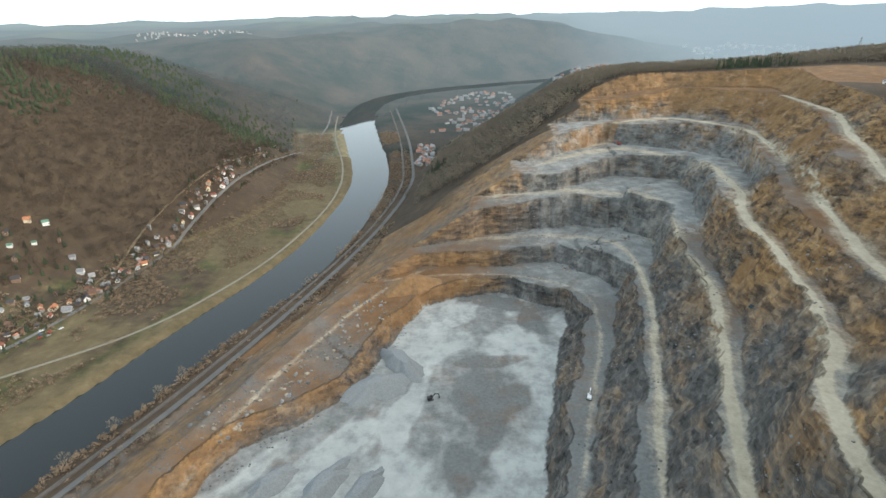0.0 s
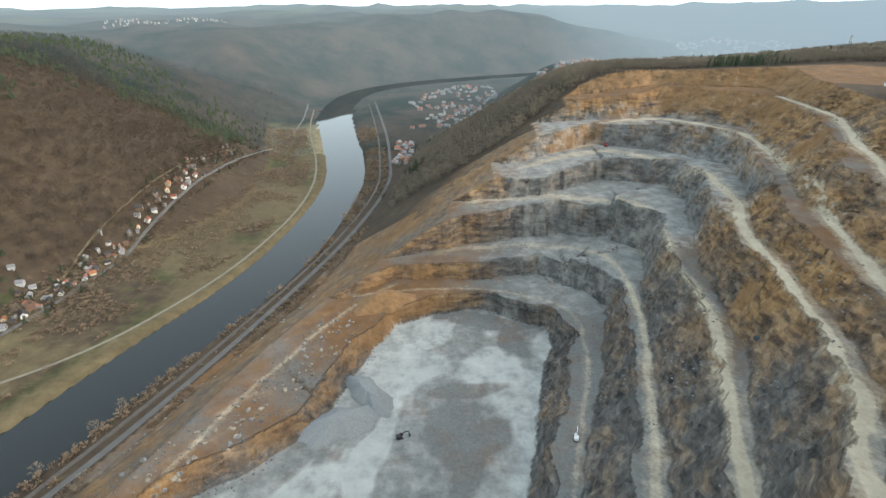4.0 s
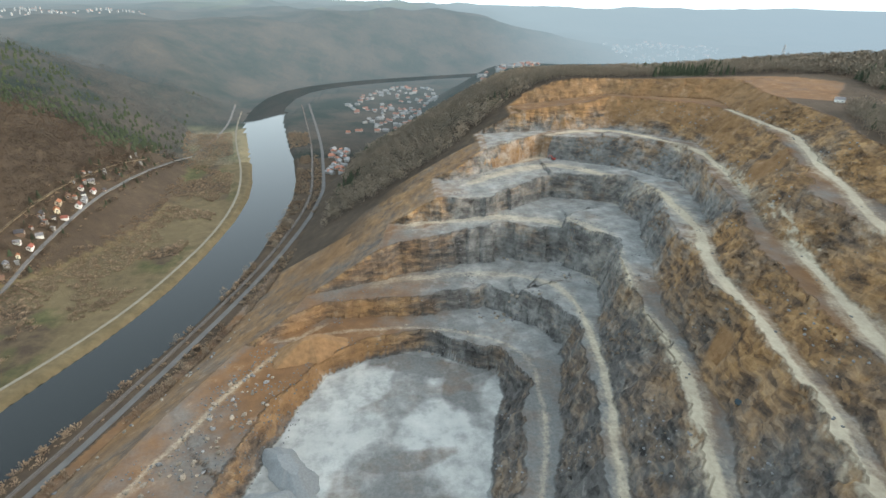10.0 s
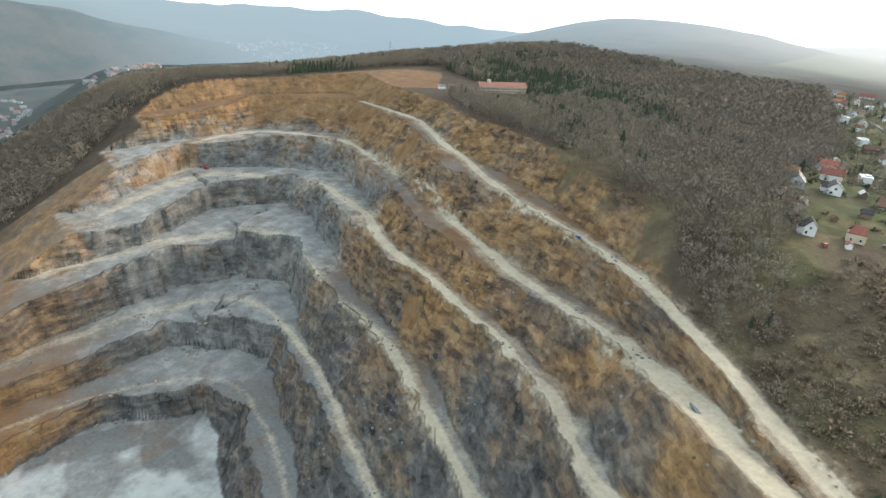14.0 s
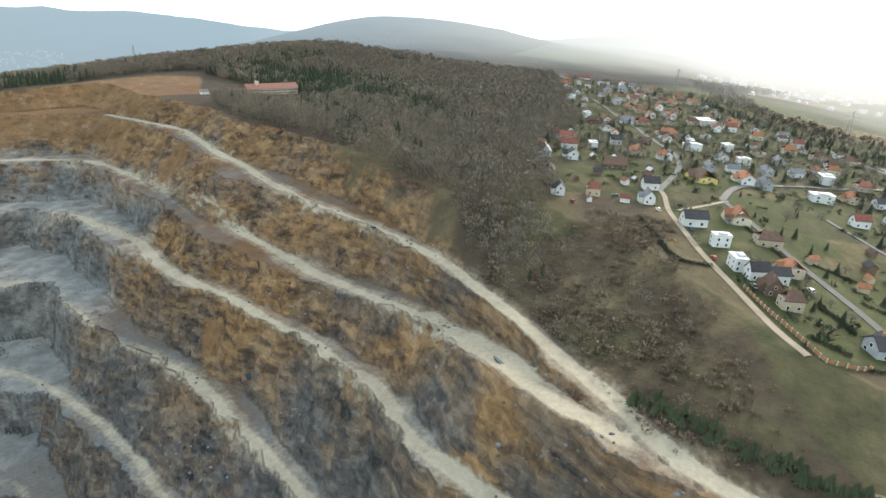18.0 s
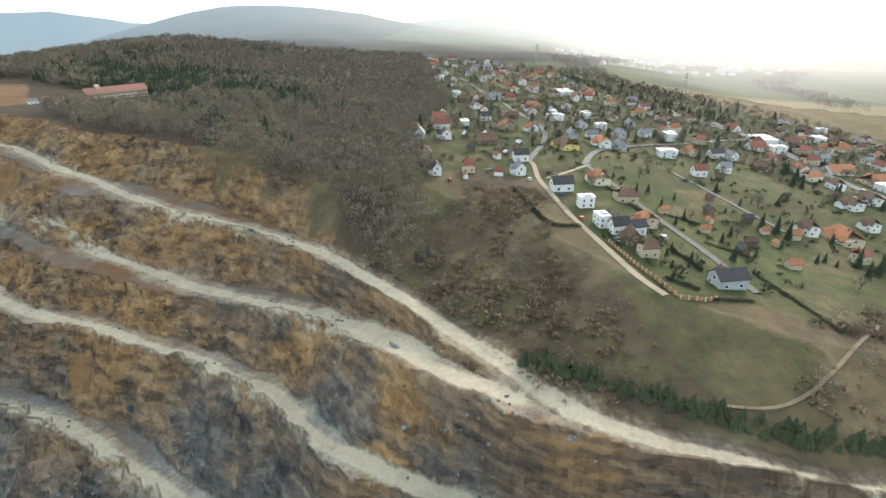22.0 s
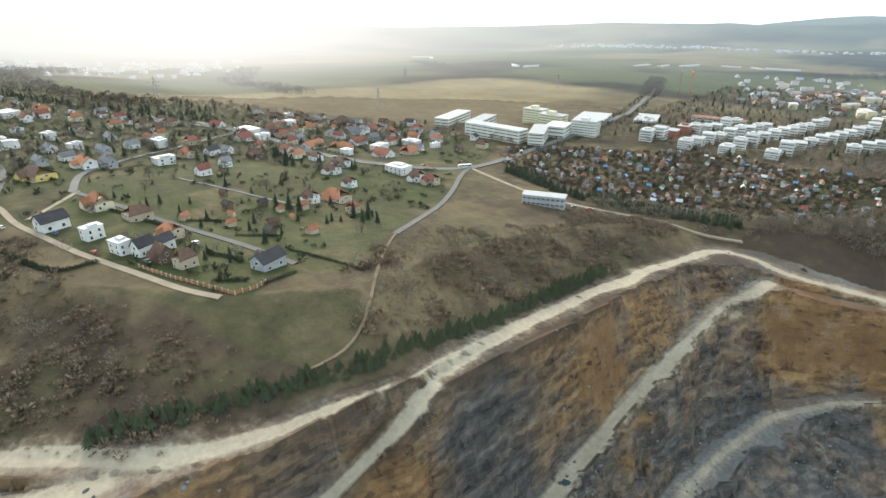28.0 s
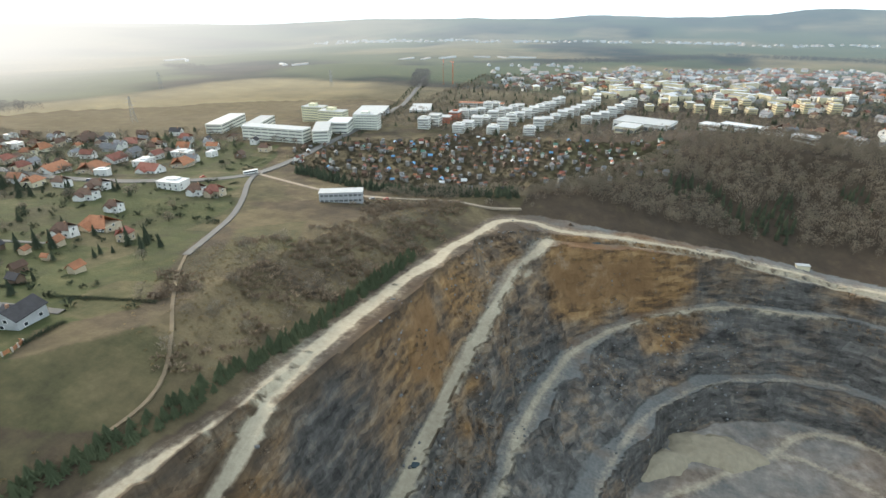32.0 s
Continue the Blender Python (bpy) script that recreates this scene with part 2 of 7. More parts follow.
def ground(X, Y):
    """Height of the land, with the quarry cut into it; how deep the cut is, and where its faces are."""
    X, Y = np.asarray(X, float), np.asarray(Y, float)
    z = natural(X, Y)
    near = (X > -420) & (X < 560) & (Y > -460) & (Y < 900)
    if not near.any():
        return z, np.full(X.shape, -99.0), np.zeros(X.shape)
    x, y = X[near], Y[near]
    wx = x + 2.6 * fbm(x, y, 34, 31, 3) + 1.1 * vnoise(x, y, 9, 37)
    wy = y + 2.6 * fbm(x, y, 34, 41, 3) + 1.1 * vnoise(x, y, 9, 47)
    north = sstep(y, 395, 450) * sstep(-x, -330, -200)
    joint = 0.9 * blocks(x, y, 4.6, 0.5, 141) + 1.1 * blocks(x, y, 9.0, 1.1, 151)
    wx, wy = wx + joint * 0.8, wy + joint * 0.6
    bay = 5.5 * north * sstep(x, 0, 60) * np.maximum(0, blocks(x, y, 15.0, 0.1, 161))
    wx, wy = wx - 0.3 * bay, wy - bay
    still = 0.85 * sstep(x, 100, 122) * sstep(-y, -115, -70)
    wx, wy = wx + (x - wx) * still, wy + (y - wy) * still
    info = []
    for poly in LEVELS:
        d, zz, _ = nearest(wx, wy, poly + poly[:1])
        info.append((d, zz, inside(wx, wy, poly)))
    d, zz, inn = info[6]
    pit = np.where(inn, zz, np.where(y < 175, 1e6, zz + (1.25 - 0.35 * sstep(y, 330, 400)) * d))
    face = np.where(inn, 0.0, 1.0)
    for k in range(5, -1, -1):
        dk, zk, ik = info[k]
        du, zu, iu = info[k + 1]
        rise = np.maximum(zu - zk, 0.1)
        run = np.clip(dk + du - BENCH_WIDTH[k + 1] * (1 - 0.22 * sstep(-y, -70, 40)) * (1 + 0.25 * vnoise(x, y, 40, 300 + k)), rise / 5.0, rise / (0.95 + 2.6 * north))
        run = run * (1 + 0.10 * vnoise(x, y, 6, 320 + k) + 0.10 * vnoise(x, y, 15, 340 + k))
        t = np.clip(dk / run, 0, 1)
        step = 4.2 + 1.6 * vnoise(x, y, 60, 350 + k)
        lean = (0.34 * x - 0.22 * y) + 3.0 * fbm(x, y, 30, 360 + k, 2)
        u = (rise * t + lean) / step
        f = u - np.floor(u)
        ledge = (np.floor(u) + sstep(f, 0.42, 0.95)) * step - lean
        soft = np.clip(np.minimum(t, 1 - t) * 6, 0, 1) * (0.62 - 0.42 * north - 0.40 * sstep(-y, -60, 40))
        lev = np.where(ik, zk, zk + rise * t + (ledge - rise * t) * soft)
        pit = np.where(iu, lev, pit)
        face = np.where(iu, np.where(ik, 0.0, np.clip(np.minimum(t, 1 - t) * 8, 0, 1)), face)
    crag = 0.7 * joint + 0.8 * vnoise(x, y, 7, 55) + 0.6 * vnoise(x, y, 3.4, 57) + 2.4 * np.maximum(0, vnoise(x, y, 18, 59)) - 2.2 * np.maximum(0, vnoise(x, y, 14, 63))
    pit = pit + face * crag + (1 - face) * 0.2 * vnoise(x, y, 6, 58)
    d, zz, inn = info[6]
    zn = z[near]
    near_rim = np.clip(zn, zz - 0.15 * d, zz + 0.02 + (0.3 + 0.9 * sstep(y, 165, 235)) * d)
    w = sstep(-y, -360, -300) * (1 - sstep(d, 90, 220)) * np.where(y < -180, sstep(x, -330, -230), sstep(x, 20, 80))
    zn = zn + (near_rim - zn) * w
    cut = zn - pit + np.where(inn & (w > 0.5), 1.5, 0)
    z[near] = np.where(cut > 0, pit, zn)
    depth = np.full(X.shape, -99.0)
    depth[near] = cut
    faces = np.zeros(X.shape)
    faces[near] = np.where(cut > 0, face, 0)
    return z, depth, faces


def height(x, y):
    return float(ground(np.array([float(x)]), np.array([float(y)]))[0][0])

# ---- materials ----
def mat(name, rough=0.8, metal=0.0):
    m = bpy.data.materials.new(name)
    m.use_nodes = True
    b = m.node_tree.nodes["Principled BSDF"]
    b.inputs["Roughness"].default_value = rough
    b.inputs["Metallic"].default_value = metal
    return m, m.node_tree, b


def tex(nt, scale, detail=4.0, rough=0.6, kind="noise", stretch=None, dip=(0, 0, 0)):
    """A noise (or cracks) in world metres; scale is its size in metres."""
    geo = nt.nodes.new("ShaderNodeNewGeometry")
    mp = nt.nodes.new("ShaderNodeMapping")
    k = 1.0 / scale
    mp.inputs["Scale"].default_value = (k, k, k) if stretch is None else tuple(k * v for v in stretch)
    mp.inputs["Rotation"].default_value = [radians(a) for a in dip]
    nt.links.new(geo.outputs["Position"], mp.inputs["Vector"])
    if kind == "noise":
        n = nt.nodes.new("ShaderNodeTexNoise")
        n.inputs["Detail"].default_value = detail
        n.inputs["Roughness"].default_value = rough
        n.inputs["Scale"].default_value = 1.0
    else:
        n = nt.nodes.new("ShaderNodeTexVoronoi")
        n.inputs["Scale"].default_value = 1.0
    nt.links.new(mp.outputs[0], n.inputs["Vector"])
    return n.outputs["Fac"] if kind == "noise" else n.outputs["Distance"]


def ramp(nt, fac, stops):
    r = nt.nodes.new("ShaderNodeValToRGB")
    el = r.color_ramp.elements
    while len(el) < len(stops):
        el.new(0.5)
    for e, (p, c) in zip(el, stops):
        e.position, e.color = p, (*c, 1) if len(c) == 3 else c
    nt.links.new(fac, r.inputs[0])
    return r.outputs[0]


def mix(nt, fac, a, b):
    m = nt.nodes.new("ShaderNodeMix")
    m.data_type = "RGBA"
    if isinstance(fac, float):
        m.inputs[0].default_value = fac
    else:
        nt.links.new(fac, m.inputs[0])
    for s, v in ((m.inputs[6], a), (m.inputs[7], b)):
        if isinstance(v, tuple):
            s.default_value = (*v, 1)
        else:
            nt.links.new(v, s)
    return m.outputs[2]


def calc(nt, op, a, b=0.0):
    m = nt.nodes.new("ShaderNodeMath")
    m.operation = op
    for s, v in zip(m.inputs, (a, b)):
        if isinstance(v, (int, float)):
            s.default_value = v
        else:
            nt.links.new(v, s)
    return m.outputs[0]


def bump(nt, b, fac, strength, dist):
    n = nt.nodes.new("ShaderNodeBump")
    n.inputs["Strength"].default_value = strength
    n.inputs["Distance"].default_value = dist
    nt.links.new(fac, n.inputs["Height"])
    nt.links.new(n.outputs[0], b.inputs["Normal"])


def plain(name, col, rough=0.8, metal=0.0, vary=0.15, scale=3.0):
    """A surface of one colour with stains and grain, a little different on every object."""
    m, nt, b = mat(name, rough, metal)
    lo, hi = tuple(c * (1 - vary) for c in col), tuple(min(1, c * (1 + vary)) for c in col)
    c = ramp(nt, tex(nt, scale, 5), [(0.3, lo), (0.7, hi)])
    info = nt.nodes.new("ShaderNodeObjectInfo")
    hsv = nt.nodes.new("ShaderNodeHueSaturation")
    nt.links.new(calc(nt, "MULTIPLY_ADD", info.outputs["Random"], 2 * vary), hsv.inputs["Value"])
    hsv.inputs["Value"].links[0].from_node.inputs[2].default_value = 1 - vary
    nt.links.new(c, hsv.inputs["Color"])
    nt.links.new(hsv.outputs[0], b.inputs["Base Color"])
    return m


def cells(nt, scale, stretch, dip):
    """A random value for each chunk of jointed rock, in world metres."""
    geo = nt.nodes.new("ShaderNodeNewGeometry")
    mp = nt.nodes.new("ShaderNodeMapping")
    mp.inputs["Scale"].default_value = tuple(v / scale for v in stretch)
    mp.inputs["Rotation"].default_value = [radians(a) for a in dip]
    nt.links.new(geo.outputs["Position"], mp.inputs["Vector"])
    v = nt.nodes.new("ShaderNodeTexVoronoi")
    v.inputs["Scale"].default_value = 1.0
    nt.links.new(mp.outputs[0], v.inputs["Vector"])
    sp = nt.nodes.new("ShaderNodeSeparateColor")
    nt.links.new(v.outputs["Color"], sp.inputs[0])
    return sp.outputs[0]


def unit(nt, v):
    return calc(nt, "MINIMUM", calc(nt, "MAXIMUM", v, 0.0), 1.0)


def land_material(name):
    m, nt, b = mat(name, 0.95)
    b.inputs["Specular IOR Level"].default_value = 0.15
    ma, mb = nt.nodes.new("ShaderNodeAttribute"), nt.nodes.new("ShaderNodeAttribute")
    ma.attribute_name, mb.attribute_name = "cover_a", "cover_b"
    sa, sb = nt.nodes.new("ShaderNodeSeparateColor"), nt.nodes.new("ShaderNodeSeparateColor")
    nt.links.new(ma.outputs["Color"], sa.inputs[0])
    nt.links.new(mb.outputs["Color"], sb.inputs[0])
    quarry, face, ochre, white = sa.outputs[0], sa.outputs[1], sa.outputs[2], ma.outputs["Alpha"]
    road, grass, straw, sand = sb.outputs[0], sb.outputs[1], sb.outputs[2], mb.outputs["Alpha"]
    fine, mid, big = tex(nt, 2.2, 6, 0.7), tex(nt, 14, 7, 0.68), tex(nt, 70, 5)
    # dipping layers, upright runs and broken chunks
    layer = tex(nt, 8.0, 9, 0.62, stretch=(0.35, 0.5, 2.0), dip=(24, -34, 20))
    runs = tex(nt, 4.5, 7, 0.66, stretch=(1.2, 1.2, 0.30))
    chunk = cells(nt, 4.2, (0.55, 0.8, 1.5), (24, -34, 20))
    crumb = tex(nt, 1.3, 4, 0.7)
    slab = cells(nt, 11.0, (0.5, 0.75, 1.4), (24, -34, 20))
    strata = calc(nt, "ADD", calc(nt, "ADD", calc(nt, "MULTIPLY", layer, 0.50), calc(nt, "MULTIPLY", runs, 0.26)),
                  calc(nt, "ADD", calc(nt, "ADD", calc(nt, "MULTIPLY", chunk, 0.12), calc(nt, "MULTIPLY", slab, 0.08)), calc(nt, "MULTIPLY", crumb, 0.10)))
    # woodland floor and scrub
    wood = ramp(nt, mid, [(0.3, (0.058, 0.045, 0.034)), (0.55, (0.082, 0.062, 0.044)), (0.8, (0.118, 0.089, 0.060))])
    meadow = ramp(nt, mid, [(0.25, (0.046, 0.057, 0.023)), (0.5, (0.074, 0.084, 0.035)), (0.78, (0.122, 0.118, 0.053))])
    dry = ramp(nt, mid, [(0.25, (0.098, 0.078, 0.046)), (0.55, (0.148, 0.118, 0.068)), (0.8, (0.215, 0.172, 0.104))])
    soft = calc(nt, "ADD", calc(nt, "MULTIPLY", mid, 1.6), -0.80)
    g2 = unit(nt, calc(nt, "ADD", calc(nt, "MULTIPLY", grass, 1.5), calc(nt, "SUBTRACT", soft, 0.15)))
    s2 = unit(nt, calc(nt, "ADD", calc(nt, "MULTIPLY", straw, 1.5), calc(nt, "SUBTRACT", soft, 0.15)))
    c = mix(nt, s2, mix(nt, g2, wood, meadow), dry)
    # quarry: grey rock and gravel, ochre weathered rock and earth
    grey = ramp(nt, strata, [(0.37, (0.040, 0.038, 0.036)), (0.47, (0.090, 0.086, 0.081)), (0.57, (0.142, 0.136, 0.127)), (0.70, (0.25, 0.24, 0.223))])
    brown = ramp(nt, strata, [(0.38, (0.068, 0.046, 0.031)), (0.47, (0.178, 0.108, 0.056)), (0.57, (0.315, 0.188, 0.088)), (0.70, (0.46, 0.30, 0.152))])
    gravel = ramp(nt, fine, [(0.25, (0.135, 0.138, 0.135)), (0.75, (0.235, 0.238, 0.228))])
    earth = ramp(nt, mid, [(0.25, (0.185, 0.106, 0.052)), (0.55, (0.285, 0.170, 0.085)), (0.8, (0.41, 0.265, 0.145))])
    rusty = calc(nt, "ADD", calc(nt, "MULTIPLY", calc(nt, "SUBTRACT", tex(nt, 34, 6, 0.6), 0.5), 1.9), calc(nt, "MULTIPLY", calc(nt, "SUBTRACT", layer, 0.5), 1.3))
    o2 = unit(nt, calc(nt, "ADD", ochre, rusty))
    rock = mix(nt, o2, grey, brown)
    # level earth is coloured darker to offset the sky light it catches
    earth_flat_dim = ramp(nt, mid, [(0.25, (0.128, 0.069, 0.034)), (0.55, (0.200, 0.113, 0.056)), (0.8, (0.30, 0.185, 0.10))])
    earth = mix(nt, face, earth_flat_dim, earth)
    flat = mix(nt, calc(nt, "MULTIPLY", o2, 0.9), gravel, earth)
    q = mix(nt, face, flat, rock)
    q = mix(nt, unit(nt, calc(nt, "ADD", calc(nt, "MULTIPLY", sand, 1.6), calc(nt, "MULTIPLY", calc(nt, "SUBTRACT", mid, 0.62), 2.0))), q, earth)
    chalk = ramp(nt, mid, [(0.25, (0.29, 0.305, 0.297)), (0.5, (0.42, 0.43, 0.41)), (0.75, (0.52, 0.52, 0.49))])
    q = mix(nt, unit(nt, calc(nt, "ADD", calc(nt, "MULTIPLY", white, 1.5), calc(nt, "MULTIPLY", calc(nt, "SUBTRACT", mid, 0.60), 1.8))), q, chalk)
    worn = calc(nt, "ADD", calc(nt, "MULTIPLY", fine, 0.55), calc(nt, "MULTIPLY", mid, 0.45))
    dust = ramp(nt, worn, [(0.30, (0.25, 0.21, 0.152)), (0.42, (0.43, 0.37, 0.275)), (0.7, (0.60, 0.53, 0.40))])
    ragged = calc(nt, "ADD", calc(nt, "MULTIPLY", calc(nt, "SUBTRACT", mid, 0.52), 1.5), calc(nt, "MULTIPLY", calc(nt, "SUBTRACT", fine, 0.5), 1.0))
    r2 = unit(nt, calc(nt, "ADD", calc(nt, "MULTIPLY", road, 1.35), ragged))
    r3 = calc(nt, "MULTIPLY", r2, unit(nt, calc(nt, "MULTIPLY", road, 6.0)))
    q = mix(nt, r3, q, dust)
    c = mix(nt, calc(nt, "MAXIMUM", quarry, r3), c, q)
    hsv = nt.nodes.new("ShaderNodeHueSaturation")
    nt.links.new(calc(nt, "ADD", calc(nt, "MULTIPLY", big, 0.6), 0.58), hsv.inputs["Value"])
    nt.links.new(c, hsv.inputs["Color"])
    nt.links.new(hsv.outputs[0], b.inputs["Base Color"])
    rel = calc(nt, "MULTIPLY", calc(nt, "ADD", strata, calc(nt, "ADD", calc(nt, "MULTIPLY", chunk, 0.10), calc(nt, "MULTIPLY", slab, 0.22))), calc(nt, "MULTIPLY", face, quarry))
    bump(nt, b, calc(nt, "ADD", rel, calc(nt, "MULTIPLY", fine, 0.10)), 0.95, 4.0)
    return m


LAND = land_material("land")


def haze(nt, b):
    """Haze painted as emission that grows with distance: bluish away from the sun, milky below it."""
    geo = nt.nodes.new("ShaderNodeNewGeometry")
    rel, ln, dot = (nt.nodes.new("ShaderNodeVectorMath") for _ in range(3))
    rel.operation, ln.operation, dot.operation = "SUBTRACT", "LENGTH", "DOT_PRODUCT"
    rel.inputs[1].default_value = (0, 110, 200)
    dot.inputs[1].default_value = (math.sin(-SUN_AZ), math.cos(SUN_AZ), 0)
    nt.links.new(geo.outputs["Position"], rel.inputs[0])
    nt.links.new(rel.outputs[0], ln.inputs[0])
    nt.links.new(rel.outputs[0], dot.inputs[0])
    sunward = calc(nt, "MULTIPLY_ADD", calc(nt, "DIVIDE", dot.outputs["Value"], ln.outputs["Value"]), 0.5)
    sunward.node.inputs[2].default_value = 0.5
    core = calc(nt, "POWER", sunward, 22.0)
    # length over which the glow hides two thirds: shorter below the sun
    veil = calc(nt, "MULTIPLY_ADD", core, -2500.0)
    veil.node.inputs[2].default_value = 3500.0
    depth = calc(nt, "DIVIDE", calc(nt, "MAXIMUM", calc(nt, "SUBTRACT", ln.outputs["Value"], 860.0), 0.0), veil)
    # extra glow painted as mist over the hills to the north-east
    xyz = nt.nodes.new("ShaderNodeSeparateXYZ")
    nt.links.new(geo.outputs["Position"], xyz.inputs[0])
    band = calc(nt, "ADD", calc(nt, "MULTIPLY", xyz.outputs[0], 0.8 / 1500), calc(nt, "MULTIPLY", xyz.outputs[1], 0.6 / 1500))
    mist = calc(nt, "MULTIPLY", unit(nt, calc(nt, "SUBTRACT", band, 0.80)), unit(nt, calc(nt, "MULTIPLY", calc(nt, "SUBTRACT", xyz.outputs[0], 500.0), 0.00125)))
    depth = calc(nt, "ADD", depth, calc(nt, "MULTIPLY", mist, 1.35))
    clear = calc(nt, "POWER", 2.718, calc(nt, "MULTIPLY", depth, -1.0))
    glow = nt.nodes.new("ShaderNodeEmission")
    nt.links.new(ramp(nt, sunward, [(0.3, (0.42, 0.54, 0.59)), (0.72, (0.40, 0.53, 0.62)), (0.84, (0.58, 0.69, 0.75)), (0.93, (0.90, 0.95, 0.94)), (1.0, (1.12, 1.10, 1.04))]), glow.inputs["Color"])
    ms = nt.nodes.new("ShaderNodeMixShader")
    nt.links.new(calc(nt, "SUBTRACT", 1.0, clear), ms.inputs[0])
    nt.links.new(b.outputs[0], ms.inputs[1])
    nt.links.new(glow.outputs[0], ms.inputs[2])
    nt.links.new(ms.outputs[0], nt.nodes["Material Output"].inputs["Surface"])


def distance_material():
    """Far country: a backdrop whose painted haze glow thickens with distance."""
    m, nt, b = mat("distant_country", 1.0)
    b.inputs["Specular IOR Level"].default_value = 0.0
    n1, n2 = tex(nt, 190, 9, 0.68), tex(nt, 700, 4)
    wood = ramp(nt, n1, [(0.38, (0.016, 0.024, 0.018)), (0.46, (0.034, 0.036, 0.029)), (0.53, (0.055, 0.047, 0.038)), (0.64, (0.074, 0.060, 0.047)), (0.78, (0.11, 0.092, 0.066))])
    field = ramp(nt, n2, [(0.3, (0.075, 0.095, 0.05)), (0.65, (0.13, 0.135, 0.075))])
    att = nt.nodes.new("ShaderNodeAttribute")
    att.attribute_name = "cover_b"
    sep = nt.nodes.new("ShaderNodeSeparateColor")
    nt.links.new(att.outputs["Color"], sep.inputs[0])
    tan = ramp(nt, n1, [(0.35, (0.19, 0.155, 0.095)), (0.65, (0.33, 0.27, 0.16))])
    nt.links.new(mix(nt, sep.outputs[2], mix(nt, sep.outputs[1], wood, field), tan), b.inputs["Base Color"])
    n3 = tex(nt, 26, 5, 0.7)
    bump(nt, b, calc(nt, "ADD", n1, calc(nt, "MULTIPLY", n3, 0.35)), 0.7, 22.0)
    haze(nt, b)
    return m


DISTANT = distance_material()


def water_material():
    m, nt, b = mat("river_water", 0.02)
    b.inputs["Base Color"].default_value = (0.010, 0.013, 0.013, 1)
    b.inputs["IOR"].default_value = 1.36
    b.inputs["Specular IOR Level"].default_value = 0.5
    bump(nt, b, tex(nt, 3.0, 3), 0.03, 0.3)
    return m


WATER = water_material()

# ---- ground sheet ----
def spaced(lo, hi, step, reach, most=70.0, growth=1.045):
    mid = list(np.arange(lo, hi + step, step))
    out, s = [], step
    v = mid[-1]
    while v < reach:
        s = min(most, s * growth)
        v += s
        out.append(v)
    left, s, v = [], step, mid[0]
    while v > -reach:
        s = min(most, s * growth)
        v -= s
        left.append(v)
    return np.array(left[::-1] + mid + out)


QROADS = [  # haul roads: half width, how pale, then the line
    (3.7, 1, [(405, 633), (391, 566), (380, 503), (347, 448), (331, 395), (312, 365), (288, 303), (272, 253), (252, 209), (222, 169), (194, 138), (173, 113), (148, 92),
           (139, 70), (135, 41), (128, 11), (132, -34), (134, -95), (132, -185), (125, -237), (105, -250), (88, -244), (24, -270), (-48, -299), (-105, -305), (-230, -290)]),
    (3.8, 1, [(160, 680), (250, 720), (314, 712), (358, 612), (330, 508), (289, 400), (269, 338), (247, 279), (232, 231), (212, 191), (188, 158), (166, 131), (152, 105)]),
    (5.6, 1, [(222, 200), (200, 165), (178, 140)]),
    (4.2, 1, [(130, 640), (190, 672), (240, 670), (300, 575), (269, 453), (237, 394), (228, 340), (217, 300), (208, 255), (181, 206), (159, 175), (139, 133), (128, 95), (125.5, 70), (125, 45), (126, 16)]),
    (5.5, 1, [(193, 222), (176, 196)]),
    (4.0, 0.95, [(60, 590), (150, 585), (210, 560), (222, 500), (198, 407), (194, 331), (168, 268), (149, 222), (126, 160), (107, 90), (101, 20), (102, -24), (101, -84), (101, -130), (101, -180), (88, -230)]),
    (2.8, 0.62, [(20, 530), (140, 535), (185, 480), (176, 400), (160, 350), (150, 315), (134, 265), (102, 183), (85, 100), (77, 0), (70, -71), (74, -135), (55, -198), (17, -241), (-35, -276), (-108, -286)]),
    (1.8, 0.3, [(-60, 470), (60, 480), (140, 440), (125, 350), (102, 290), (82, 240), (52, 140), (42, -40), (22, -150), (3, -190), (-28, -232), (-77, -255), (-114, -260)]),
    (1.9, 0.6, [(-9, -143), (-28, -157), (-44, -178), (-71, -199), (-83, -222), (-98, -232), (-117, -233), (-136, -229), (-160, -205)]),
    (1.6, 0.5, [(-71, -199), (-87, -203), (-101, -200), (-125, -190)]),
    (1.6, 0.4, [(356, 375), (340, 334), (309, 280), (285, 244), (270, 223), (245, 195)]),
    (2.2, 0.35, [(-165, 215), (-150, 262), (-118, 350), (-80, 420), (-45, 468), (-20, 490)]),
]
ORANGE = [(150, 668), (266, 714), (346, 752), (479, 740), (545, 650), (470, 560), (410, 600), (375, 640), (330, 715), (250, 735)]


xs = spaced(-165, 430, 1.55, 15000, 330.0, 1.04)
ys = spaced(-325, 760, 1.55, 15000, 330.0, 1.04)
GX, GY = np.meshgrid(xs, ys)
GZ, CUT, FACE = ground(GX, GY)
gy_, gx_ = np.gradient(GZ, ys, xs)
SLOPE = np.hypot(gx_, gy_)
S_, HALF_ = river_side(GX, GY)
in_quarry = np.clip((CUT + 2.5) / 2.5, 0, 1)
wob = fbm(GX, GY, 60, 61, 4)
orange = inside(GX + 12 * wob, GY + 12 * fbm(GX, GY, 50, 66), ORANGE)
westbank = (S_ > HALF_ + 26) & (GZ < 60) & (GY > 120) & (GY < 640) & (GX > -320) & (GX < 60)
outer = (S_ > HALF_ + 60) & (CUT < 0) & (CUT > -60) & (GX < 200) & (GY > 240) & (GY < 720)
